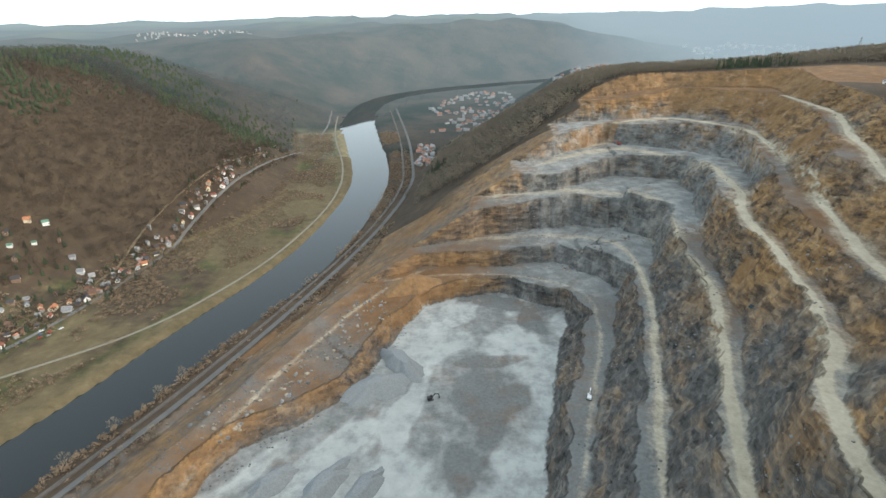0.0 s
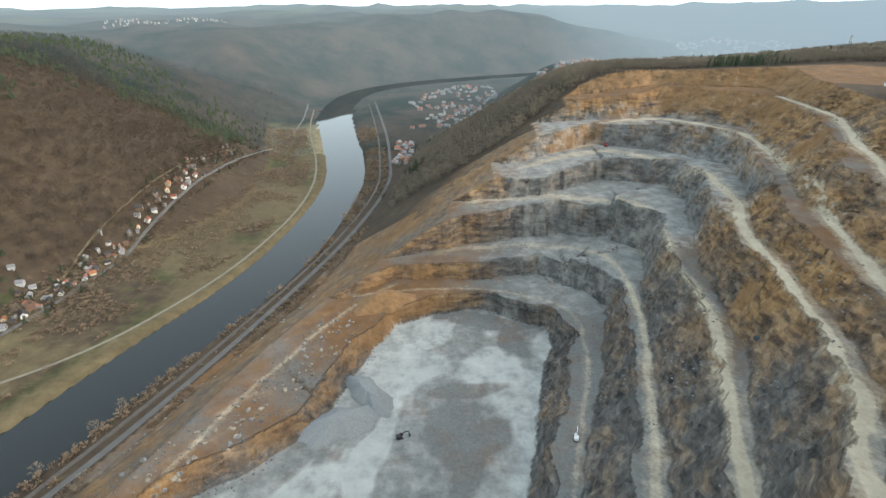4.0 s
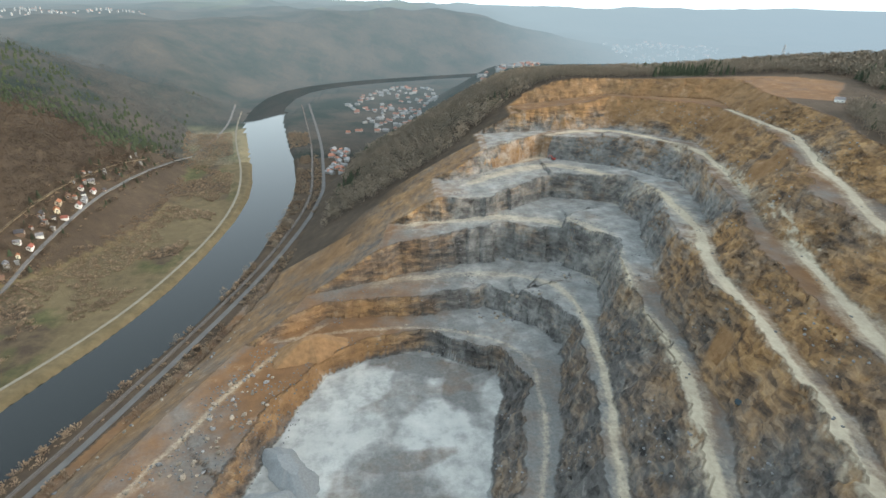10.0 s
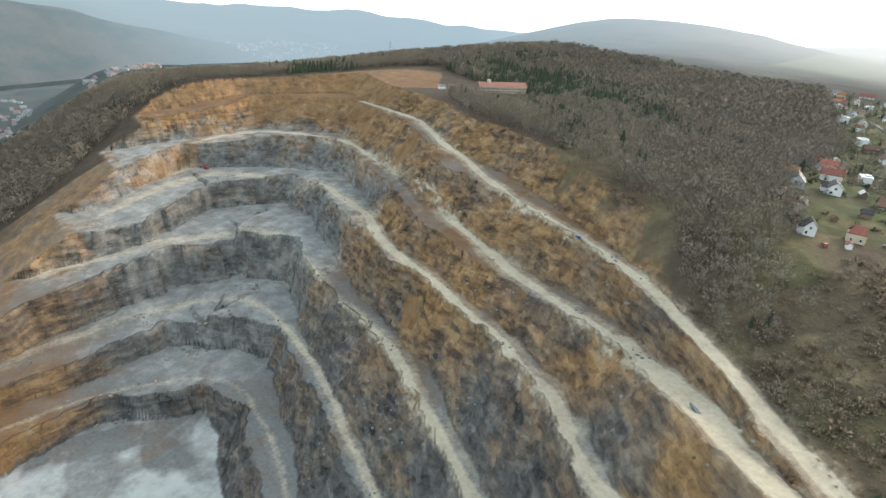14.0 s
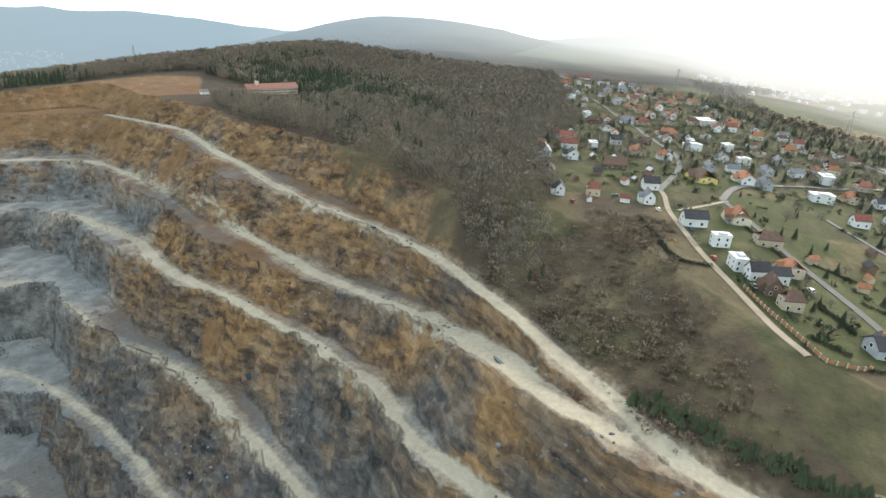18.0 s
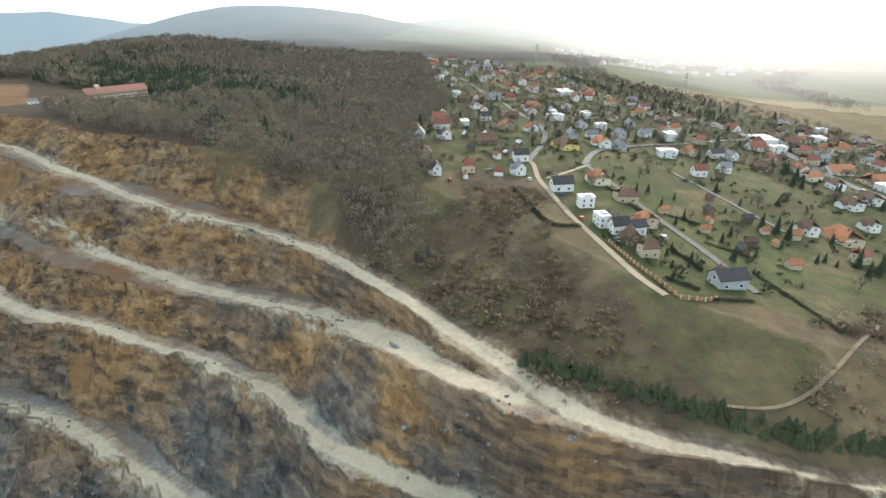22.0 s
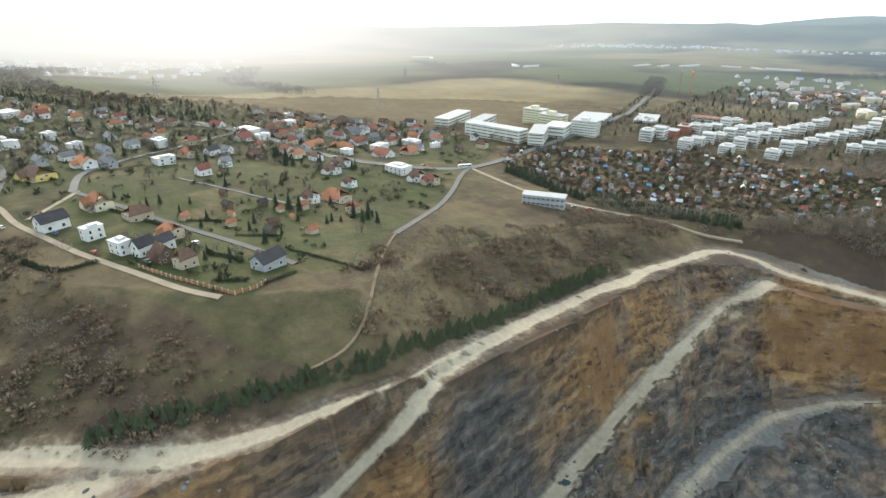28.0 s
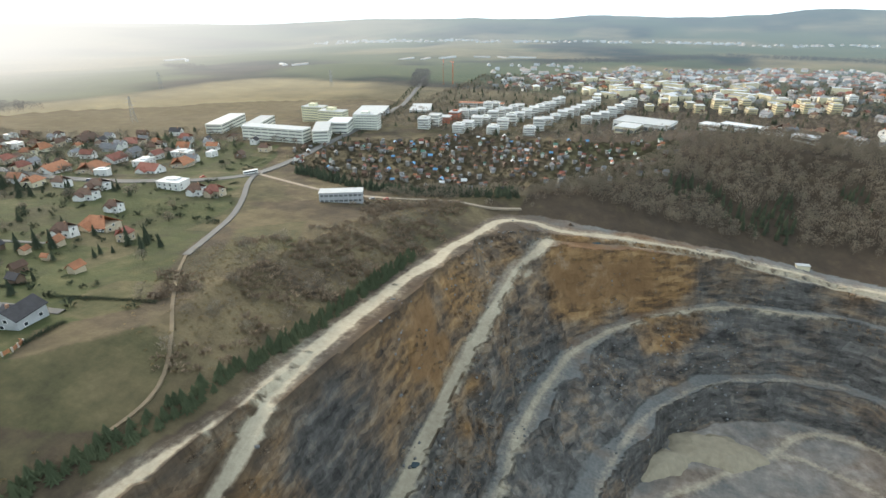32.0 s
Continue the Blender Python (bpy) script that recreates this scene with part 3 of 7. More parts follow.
quarry = np.maximum.reduce([in_quarry, orange.astype(float), (westbank & (S_ > HALF_ + 34)).astype(float), outer * (1 - sstep(-CUT, 18, 60))])
ochre = np.clip(0.16 + sstep(GZ, 75, 150) * 0.72 + 0.75 * sstep(-GX, -120, 40) * sstep(GY, 330, 420) - 0.75 * sstep(GY, 430, 470) * sstep(GX, 90, 160) * sstep(-GZ, -165, -140)
                + 0.35 * wob - (0.50 - 0.26 * sstep(-GY, 10, 80)) * sstep(-GY, -310, -150) * (1 - 0.55 * sstep(GZ, 150, 172)), 0, 1)
ochre = np.where(orange | ((CUT < 3) & (GY > 330)), np.maximum(ochre, 0.85), ochre)
for bx, by, br in ((110, -85, 20), (70, -232, 34), (20, -262, 30), (118, 45, 16), (150, 150, 18), (205, 205, 25), (240, 320, 30), (-20, 470, 40), (-60, 440, 35), (260, 440, 26)):
    ochre = np.maximum(ochre, 1.0 - sstep(np.hypot(GX - bx, GY - by) * (1 + 0.4 * wob) + 12 * vnoise(GX - GY, GZ * 1.5, 15, 89), br * 0.5, br * 1.4))
soft_w = 1 - sstep(GX + 25 * wob, 0, 75)
ochre = np.where(westbank | outer, ochre + (0.74 + 0.45 * wob - ochre) * soft_w, ochre)
ochre = np.where((GZ < 31) & (CUT > 4) & (GX > -150), 0.05, ochre)
road = np.zeros(GX.shape)
nearq = (GX > -260) & (GX < 460) & (GY > -350) & (GY < 800)
for half_w, pale, line in QROADS:
    px, py = GX[nearq], GY[nearq]
    d = nearest(px + 1.8 * vnoise(px, py, 26, 72), py + 1.8 * vnoise(px, py, 26, 73), rounded(line))[0]
    calm = sstep(py, 440, 540) * sstep(-px, -330, -230)
    w = half_w * (0.95 + 0.26 * vnoise(px, py, 19, 71)) * (1 + 0.9 * calm) * (1 + (0.2 if half_w != 3.7 else 0.0) * sstep(-py, -40, 40))
    shoulder = 0.30 * (1 - sstep(d, w * 1.2, w * 3.0))
    road[nearq] = np.maximum(road[nearq], np.maximum(1 - sstep(d, w * 0.5, w * 1.3), shoulder) * (1 - 0.55 * calm) * pale)
road = road * (1 - 0.85 * sstep(SLOPE, 0.6, 1.1))
sweep_x, sweep_y = GX + 26 * fbm(GX, GY, 80, 83, 3), GY + 26 * fbm(GX, GY, 80, 84, 3)
swirl = fbm(sweep_x * 0.82 - sweep_y * 0.57, (sweep_x * 0.57 + sweep_y * 0.82) * 0.38, 26, 81, 4)
on_floor = (GZ < 30.5) & (CUT > 6) & (GX > -170) & (FACE < 0.02)
def blob(x, y, rx, ry, turn=0.0):
    """1 at the middle of a ragged oval, 0 at its edge and outside."""
    c, s = math.cos(radians(turn)), math.sin(radians(turn))
    u, v = (sweep_x - x) * c + (sweep_y - y) * s, (sweep_y - y) * c - (sweep_x - x) * s
    return 1 - sstep(np.hypot(u / rx, v / ry), 0.7, 1.05)


white = 0.30 + 0.42 * sstep(swirl, -0.15, 0.3)
white = white + 0.5 * blob(-2, 372, 40, 26, 15) + 0.45 * blob(70, 385, 34, 22, 30) + 0.6 * blob(-22, 300, 60, 13, 62) + 0.5 * blob(-85, 262, 50, 18, 40) + 0.4 * blob(-40, 200, 26, 60)
white = white - 0.34 * blob(44, 296, 30, 48, -10) - 0.42 * blob(54, 350, 34, 9, 15) - 0.55 * blob(60, 448, 75, 14, -4) - 0.35 * blob(95, 410, 12, 40, 20) - 0.3 * blob(10, 232, 26, 26)
dusty = 0.30 * sstep(GY, 400, 450) * sstep(GX + 20 * wob, 40, 110) * (1 - sstep(GZ, 150, 172)) * in_quarry * (1 - 0.25 * FACE)
white = on_floor * np.clip(white - 0.9 * sstep(-GY, 40, 110), 0.28 * sstep(-GY, 60, 120), 0.85)
white = np.where(on_floor, white, dusty)
sand = np.zeros(GX.shape)
for bx, by, br in ((66, -236, 29), (38, -254, 23), (84, -222, 19), (120, -84, 18), (112, -92, 15), (-30, 468, 30), (-62, 442, 26), (330, 470, 16), (265, 335, 12), (216, 330, 8)):
    bz = {66: 112, 38: 108, 84: 118, 120: 140, 112: 128}.get(bx)
    off = np.hypot(GX - bx + 8 * wob, GY - by + 8 * wob) + 7 * vnoise(GX - GY, GZ * 1.6, 11, 88) if bz is None else np.sqrt((GX - bx) ** 2 + (GY - by) ** 2 + ((GZ - bz) * 1.1) ** 2) + 9 * vnoise(GX - GY, GZ * 1.6, 13, 87)
    sand = np.maximum(sand, 1.0 - sstep(off, br * 0.5, br * 1.2))
sand = np.maximum(sand, on_floor * sstep(-GY, 60, 130) * (0.34 + 0.3 * sstep(swirl, -0.25, 0.2)))
sand = sand * (1 - sstep(-CUT, 0, 2)) + orange * 0.6
sand = np.maximum(sand, np.where(westbank | outer, (0.34 + 0.5 * wob) * (1 - sstep(GX + 25 * wob, 0, 75)), 0))
sand = np.maximum(sand, 0.55 * sstep(GZ + 8 * wob, 158, 172) * sstep(GY, 520, 580) * in_quarry)
sand = np.where(on_floor & (GY > -60), 0, sand)
overgrown = sstep(-GY, -90, -30) * sstep(GZ, 135, 150) * (1 - FACE)
quarry = quarry * (1 - 0.85 * overgrown)
# open ground outside the quarry
on_plain = (S_ < 0) & (GZ < 17.5)
grass = np.zeros(GX.shape)
straw = np.zeros(GX.shape)
plain_n = fbm(GX, GY, 70, 91, 4)
straw = np.where(on_plain, 0.25 + sstep(plain_n, -0.15, 0.25) * 0.7, straw)
grass = np.where(on_plain, 0.7 * sstep(fbm(GX, GY, 45, 93, 3), 0.1, 0.35), grass)
grass = np.where(on_plain & (S_ > -HALF_ - 32), 0.55, grass)
straw = np.where(on_plain & (S_ > -HALF_ - 20), 0.75, straw)
straw = np.where((S_ < 0) & (GY > 1380), 0.0, straw)
grass = np.where((S_ < 0) & (GY > 1380), 0.0, grass)
VILLAGE = [(192, 46), (208, 58), (237, 68), (300, 88), (332, 96), (345, 130), (330, 175), (430, 200), (520, 220), (1000, 290), (1100, 60), (700, -200), (560, -330),
           (400, -330), (350, -250), (345, -235), (277, -138), (228, -48), (190, 0), (205, 27)]
LAWNS = [[(236, 92), (205, 70), (184, 62), (152, 43), (152, 26), (160, 16), (175, 12), (190, 38), (200, 55)], [(242, -99), (219, -133), (182, -75), (212, -58)],
         [(365, 99), (345, 88), (375, 68), (400, 90)], [(300, 150), (330, 170), (300, 190), (262, 160), (275, 140)], [(330, -222), (285, -198), (262, -160), (288, -148), (325, -200)]]
village = inside(GX + 4 * wob, GY + 4 * wob, VILLAGE)
lawns = np.zeros(GX.shape, bool)
for poly in LAWNS:
    lawns |= inside(GX + 4 * wob, GY - 4 * wob, poly)
scrubland = (GX > 120) & (GY < 330) & (GZ > 100) & (CUT < -1) & ~village & ~lawns
patch = fbm(GX, GY, 95, 95, 4)
parcel = blocks(GX, GY, 17.0, radians(15), 401)
grass = np.where(village, np.clip(0.78 + 0.3 * parcel + 0.2 * patch, 0.2, 1), grass)
straw = np.where(village, 0.42 * sstep(blocks(GX, GY, 21.0, radians(15), 411), 0.55, 0.75) + 0.12 * sstep(fbm(GX, GY, 38, 98, 2), 0.15, 0.4), straw)
grass = np.where(lawns, 0.5 + 0.25 * patch, grass)
grass = np.where(inside(GX, GY, [(380, -330), (240, -490), (10, -490), (15, -390), (110, -310), (195, -250), (310, -262), (340, -270)]), 0.5 + 0.3 * patch, grass)
straw = np.where(lawns, 0.36 + 0.3 * fbm(GX, GY, 30, 96), straw)
straw = np.where(scrubland, 0.27 + sstep(fbm(GX, GY, 32, 97), -0.2, 0.4) * 0.5, straw)
grass = np.where(scrubland, sstep(fbm(GX, GY, 40, 94), 0.0, 0.4) * 0.35, grass)
fields = (GX > 150) & (GZ > 90) & (np.hypot(GX, GY) > 620) & (GY < 150) & ~village
straw = np.where(fields, 0.55 + 0.45 * sstep(fbm(GX, GY, 400, 99, 3), -0.1, 0.1), straw)
far_south = (GY < -1000) | ((GX > 1000) & (GY < 500))
straw = np.where(far_south, 0.75 * sstep(fbm(GX, GY, 520, 107, 3), 0.0, 0.25), straw)
grass = np.where(fields, sstep(fbm(GX, GY, 330, 103, 3), 0.0, 0.2), grass)
grass = np.where(far_south, sstep(fbm(GX, GY, 420, 109, 3), -0.25, 0.1), grass)
grass = np.where((GY > 1600) & (GZ > 222), sstep(fbm(GX, GY, 380, 113, 3), 0.0, 0.2) * 0.9, grass)


def sheet(name, keep, material, label, category):
    ny, nx = GX.shape
    idx = np.arange(nx * ny).reshape(ny, nx)
    quads = np.stack([idx[:-1, :-1], idx[:-1, 1:], idx[1:, 1:], idx[1:, :-1]], -1)[keep]
    used = np.unique(quads)
    back = np.full(nx * ny, -1)
    back[used] = np.arange(len(used))
    quads = back[quads]
    me = bpy.data.meshes.new(name)
    co = np.stack([GX.ravel()[used], GY.ravel()[used], GZ.ravel()[used]], -1)
    me.vertices.add(len(co))
    me.vertices.foreach_set("co", co.ravel().astype(np.float32))
    me.loops.add(quads.size)
    me.loops.foreach_set("vertex_index", quads.ravel().astype(np.int32))
    me.polygons.add(len(quads))
    me.polygons.foreach_set("loop_start", np.arange(0, quads.size, 4, dtype=np.int32))
    me.polygons.foreach_set("loop_total", np.full(len(quads), 4, np.int32))
    for nm, chans, extra in (("cover_a", (quarry, FACE_MASK, ochre), white), ("cover_b", (road, grass, straw), sand)):
        at = me.attributes.new(nm, "FLOAT_COLOR", "POINT")
        col = np.stack([c.ravel()[used] for c in chans] + [extra.ravel()[used]], -1)
        at.data.foreach_set("color", col.ravel().astype(np.float32))
    me.update()
    me.validate()
    rocky = (FACE_MASK * in_quarry)[:-1, :-1][keep] > 0.5
    rocky &= GY[:-1, :-1][keep] < 430
    me.polygons.foreach_set("use_smooth", ~rocky)
    me.materials.append(material)
    return tagged(new(name, me), label, category, kind="structure")


FACE_MASK = np.maximum(sstep(SLOPE, 0.35, 0.75), FACE)
cx, cy = (GX[:-1, :-1] + GX[1:, 1:]) / 2, (GY[:-1, :-1] + GY[1:, 1:]) / 2
reach = np.hypot(cx, cy - 100)
sheet("ground", reach < 1000, LAND, "quarry benches, brown woodland floor and winter meadows", "ground")
# the far country on a coarser net, tucked under the near ground where they meet
def every_other(a):
    return a[::2, ::2]


GX, GY, GZ, quarry, ochre, white, road, grass, straw, sand, FACE_MASK, in_quarry = (every_other(a) for a in (GX, GY, GZ, quarry, ochre, white, road, grass, straw, sand, FACE_MASK, in_quarry))
cx, cy = (GX[:-1, :-1] + GX[1:, 1:]) / 2, (GY[:-1, :-1] + GY[1:, 1:]) / 2
reach = np.hypot(cx, cy - 100)
GZ = GZ - 2.0 * (1 - sstep(np.hypot(GX, GY - 100), 1000, 1060))
sheet("backdrop", reach >= 970, DISTANT, "distant hills, fields and woods under painted haze", "backdrop")


def flat_mesh(name, verts, faces, material, label, category, kind="structure", parent=None):
    me = bpy.data.meshes.new(name)
    me.from_pydata(verts, [], faces)
    me.update()
    me.materials.append(material)
    ob = new(name, me)
    if parent is not None:
        ob.parent = parent
    return tagged(ob, label, category, kind=kind)


def ribbon_points(line, half, lift, step=6.0, rise=None):
    """A strip that follows a plan line over the land."""
    pts, line = [], rounded([p[:2] for p in line])
    for p, q in zip(line[:-1], line[1:]):
        n = max(1, int(math.hypot(q[0] - p[0], q[1] - p[1]) / step))
        pts += [(p[0] + (q[0] - p[0]) * i / n, p[1] + (q[1] - p[1]) * i / n) for i in range(n)]
    pts.append(line[-1][:2])
    a = np.array(pts, float)
    for _ in range(2):
        a[1:-1] = (a[:-2] + 2 * a[1:-1] + a[2:]) / 4
    t = np.gradient(a, axis=0)
    t /= np.linalg.norm(t, axis=1)[:, None] + 1e-9
    nrm = np.stack([-t[:, 1], t[:, 0]], -1)
    lft, rgt = a + nrm * half, a - nrm * half
    zc = np.maximum(np.maximum(ground(lft[:, 0], lft[:, 1])[0], ground(rgt[:, 0], rgt[:, 1])[0]), ground(a[:, 0], a[:, 1])[0])
    if rise is not None:
        zc = np.maximum(zc, rise)
    for _ in range(2):
        zc[1:-1] = np.maximum(zc[1:-1], (zc[:-2] + 2 * zc[1:-1] + zc[2:]) / 4)
    return lft, rgt, zc + lift, a


def ribbon(name, line, half, material, label, category="road", lift=0.25, rise=None):
    l, r, z, _ = ribbon_points(line, half, lift, rise=rise)
    n = len(l)
    verts = [(*l[i], z[i]) for i in range(n)] + [(*r[i], z[i]) for i in range(n)]
    verts += [(*l[i], z[i] - 1.2) for i in range(n)] + [(*r[i], z[i] - 1.2) for i in range(n)]
    faces = []
    for i in range(n - 1):
        faces += [(n + i, n + i + 1, i + 1, i), (i, i + 1, 2 * n + i + 1, 2 * n + i), (3 * n + i, 3 * n + i + 1, n + i + 1, n + i)]
    return flat_mesh(name, verts, faces, material, label, category)


# river surface
rv = [p for p in RIVER]
ra = []
for p, q in zip(rv[:-1], rv[1:]):
    n = max(2, int(math.hypot(q[0] - p[0], q[1] - p[1]) / 25))
    ra += [(p[0] + (q[0] - p[0]) * i / n, p[1] + (q[1] - p[1]) * i / n) for i in range(n)]
ra = np.array(ra + [rv[-1]], float)
rt = np.gradient(ra, axis=0)
rt /= np.linalg.norm(rt, axis=1)[:, None]
rn = np.stack([-rt[:, 1], rt[:, 0]], -1)
wide = [62 if p[1] < 1560 else 42 for p in ra]
ok = [(*(p + k * w), WATER_Z) for p, w, k in zip(ra, rn, wide)] + [(*(p - k * w), WATER_Z) for p, w, k in zip(ra, rn, wide)]
n = len(ra)
flat_mesh("water", ok, [(n + i, n + i + 1, i + 1, i) for i in range(n - 1)], WATER, "calm dark river reflecting the pale sky", "river")

# ---- roads, railway ----
ASPHALT = plain("asphalt", (0.145, 0.142, 0.136), 0.9, vary=0.12, scale=9)
DIRT = plain("dirt_track", (0.165, 0.128, 0.082), 0.95, vary=0.2, scale=6)
PALE_DIRT = plain("pale_gravel_road", (0.33, 0.27, 0.20), 0.95, vary=0.18, scale=7)
BALLAST = plain("railway_ballast", (0.085, 0.074, 0.064), 0.95, vary=0.2, scale=4)
STEEL = plain("rail_steel", (0.17, 0.15, 0.14), 0.45, 0.8, vary=0.1)
ribbon("road", [(-330, 60), (-256, 222), (-231, 275), (-205, 332), (-160, 447), (-98, 629), (-62, 790), (-48, 897), (-55, 1010), (-70, 1206), (-136, 1674)], 2.6,
       plain("old_asphalt", (0.125, 0.122, 0.118), 0.9, vary=0.15, scale=9), "grey asphalt road between the river and the quarry bank", lift=0.5)
rail_line = [(-340, 72), (-264, 228), (-240, 281), (-214, 338), (-169, 453), (-108, 634), (-75, 790), (-66, 900), (-74, 1010), (-90, 1206), (-155, 1674)]
railway = ribbon("railway", rail_line, 1.9, BALLAST, "single railway track on dark ballast beside the river", "railway", lift=0.7)
l_, r_, z_, a_ = ribbon_points(rail_line, 1.9, 0.7)
for off in (-0.75, 0.75):
    nrm = (l_ - r_) / np.linalg.norm(l_ - r_, axis=1)[:, None]
    c_ = a_ + nrm * off
    n = len(c_)
    vs, fs = [], []
    for i in range(n):
        for dx, dz in ((-0.12, -0.05), (-0.12, 0.16), (0.12, 0.16), (0.12, -0.05)):
            vs.append((c_[i, 0] + nrm[i, 0] * dx, c_[i, 1] + nrm[i, 1] * dx, z_[i] + dz))
    for i in range(n - 1):
        for k in range(3):
            fs.append((4 * i + k, 4 * i + 4 + k, 4 * i + 5 + k, 4 * i + 1 + k))
    flat_mesh("rail", vs, fs, STEEL, "", "", kind="", parent=railway)
ribbon("path", [(-470, 300), (-377, 365), (-291, 429), (-241, 516), (-204, 611), (-171, 791), (-182, 985), (-261, 1292), (-300, 1600)], 1.6, plain("path_grey", (0.20, 0.185, 0.145), 0.95),
       "pale riverside path along the grassy bank", "path", lift=0.3)
ribbon("road", [(-430, 360), (-406, 404), (-390, 440), (-368, 519), (-350, 633), (-320, 810), (-304, 1074), (-286, 1351), (-330, 1650)], 2.3, ASPHALT,
       "narrow asphalt road past the riverside cottages", lift=0.4)
ribbon("road", [(-421, 426), (-398, 520), (-390, 627), (-363, 738), (-328, 997)], 1.6, DIRT, "unpaved back lane at the foot of the hill", lift=0.4)
# village lanes
ribbon("road", [(372, 103), (363, 99), (332, 98), (299, 89), (263, 81), (237, 70), (208, 62), (197, 54)], 1.5, PALE_DIRT, "pale gravel lane beside the garden fences", lift=0.3)
ribbon("road", [(337, 92), (352, 79), (373, 63)], 1.3, PALE_DIRT, "short gravel drive along the meadow", lift=0.3)
ribbon("road", [(373, 66), (348, 57), (305, 42), (271, 30), (242, 22), (212, 16)], 1.6, ASPHALT, "narrow grey lane between the gardens", lift=0.3)
ribbon("road", [(384, 6), (354, -6), (330, -19), (300, -32)], 1.1, ASPHALT, "grey garden path", "path", lift=0.3)
ribbon("path", [(153, 45), (152, 29), (164, 12), (182, -4), (210, -31), (226, -50)], 0.65, DIRT, "bare earth track through the scrub", "path", lift=0.25)
ribbon("road", [(226, -50), (248, -88), (277, -141), (327, -203), (346, -238)], 1.9, ASPHALT, "grey asphalt road into the village", lift=0.35)
ribbon("road", [(640, -100), (573, -118), (473, -130), (400, -142), (360, -170), (336, -212), (346, -260), (352, -307), (365, -411), (418, -620), (524, -917), (640, -1230)], 4.0, ASPHALT,
       "main road past the office blocks and the fields", lift=0.4)
ribbon("road", [(340, -227), (289, -210), (224, -203), (185, -225), (147, -242), (118, -262)], 1.8, PALE_DIRT, "pale service lane past the long grey building", lift=0.35)
ribbon("road", [(800, 200), (720, 165), (640, 130), (560, 110), (470, 84), (372, 103)], 2.0, ASPHALT, "village street between the houses", lift=0.35)
ribbon("road", [(373, 66), (420, 55), (470, 10), (520, -60), (573, -118)], 2.2, ASPHALT, "curving village street", lift=0.35)
ribbon("road", [(860, 260), (900, 180), (880, 60), (800, -20), (690, -60), (573, -118)], 2.4, ASPHALT, "village through road", lift=0.35)

# ---- buildings ----
def mesh_of(name, verts, faces, material):
    me = bpy.data.meshes.new(name)
    me.from_pydata(verts, [], faces)
    me.update()
    me.materials.append(material)
    return me


def part(name, me, parent, label="", m=None):
    ob = new(name, me)
    ob.parent = parent
    if m is not None:
        ob.matrix_local = m
    if label:
        tagged(ob, label)
    return ob


def boxes(*bs):
    vs, fs = [], []
    for x0, x1, y0, y1, z0, z1 in bs:
        o = len(vs)
        vs += [(x0, y0, z0), (x1, y0, z0), (x1, y1, z0), (x0, y1, z0), (x0, y0, z1), (x1, y0, z1), (x1, y1, z1), (x0, y1, z1)]
        fs += [(o, o + 3, o + 2, o + 1), (o + 4, o + 5, o + 6, o + 7), (o, o + 1, o + 5, o + 4), (o + 1, o + 2, o + 6, o + 5), (o + 2, o + 3, o + 7, o + 6), (o + 3, o, o + 4, o + 7)]
    return vs, fs


def extrude(section, y0, y1):
    """A closed section in x and z, drawn along y."""
    n = len(section)
    vs = [(x, y0, z) for x, z in section] + [(x, y1, z) for x, z in section]
    fs = [tuple(range(n)), tuple(range(2 * n - 1, n - 1, -1))]
    fs += [(i, n + i, n + (i + 1) % n, (i + 1) % n) for i in range(n)]
    return vs, fs


WALLS = {"w": plain("white_render", (0.72, 0.71, 0.68), 0.85, vary=0.08), "t": plain("tan_render", (0.52, 0.43, 0.31), 0.85, vary=0.1),
         "y": plain("yellow_render", (0.62, 0.48, 0.17), 0.85, vary=0.1), "g": plain("grey_render", (0.40, 0.41, 0.42), 0.85), "b": plain("brown_boards", (0.17, 0.115, 0.08), 0.85),
         "c": plain("cream_render", (0.66, 0.60, 0.44), 0.85, vary=0.08), "r": plain("red_brick", (0.33, 0.11, 0.06), 0.85)}


def tile_material(name, col):
    m, nt, b = mat(name, 0.75)
    w = nt.nodes.new("ShaderNodeTexWave")
    w.inputs["Scale"].default_value = 0.9
    w.inputs["Distortion"].default_value = 0.6
    tc = nt.nodes.new("ShaderNodeTexCoord")
    nt.links.new(tc.outputs["Object"], w.inputs["Vector"])
    base = ramp(nt, tex(nt, 2.0, 5), [(0.3, tuple(c * 0.7 for c in col)), (0.7, tuple(min(1, c * 1.15) for c in col))])
    info = nt.nodes.new("ShaderNodeObjectInfo")
    hsv = nt.nodes.new("ShaderNodeHueSaturation")
    nt.links.new(calc(nt, "ADD", calc(nt, "MULTIPLY", info.outputs["Random"], 0.4), 0.75), hsv.inputs["Value"])
    nt.links.new(base, hsv.inputs["Color"])
    nt.links.new(hsv.outputs[0], b.inputs["Base Color"])
    bump(nt, b, w.outputs["Fac"], 0.3, 0.08)
    return m


ROOFS = {"o": tile_material("orange_tiles", (0.37, 0.15, 0.072)), "r": tile_material("red_tiles", (0.26, 0.088, 0.060)), "b": tile_material("brown_tiles", (0.135, 0.075, 0.05)),
         "d": tile_material("dark_slate", (0.052, 0.048, 0.052)), "g": tile_material("grey_sheet_roof", (0.22, 0.22, 0.23)), "w": plain("white_membrane_roof", (0.56, 0.57, 0.58), 0.6, vary=0.12),
         "n": tile_material("green_felt", (0.10, 0.20, 0.15)), "u": plain("blue_sheet", (0.12, 0.30, 0.52), 0.5)}
GLASS = plain("window_glass", (0.035, 0.042, 0.05), 0.15, vary=0.2)
FRAME = plain("window_frame_paint", (0.75, 0.75, 0.73), 0.6, vary=0.05)
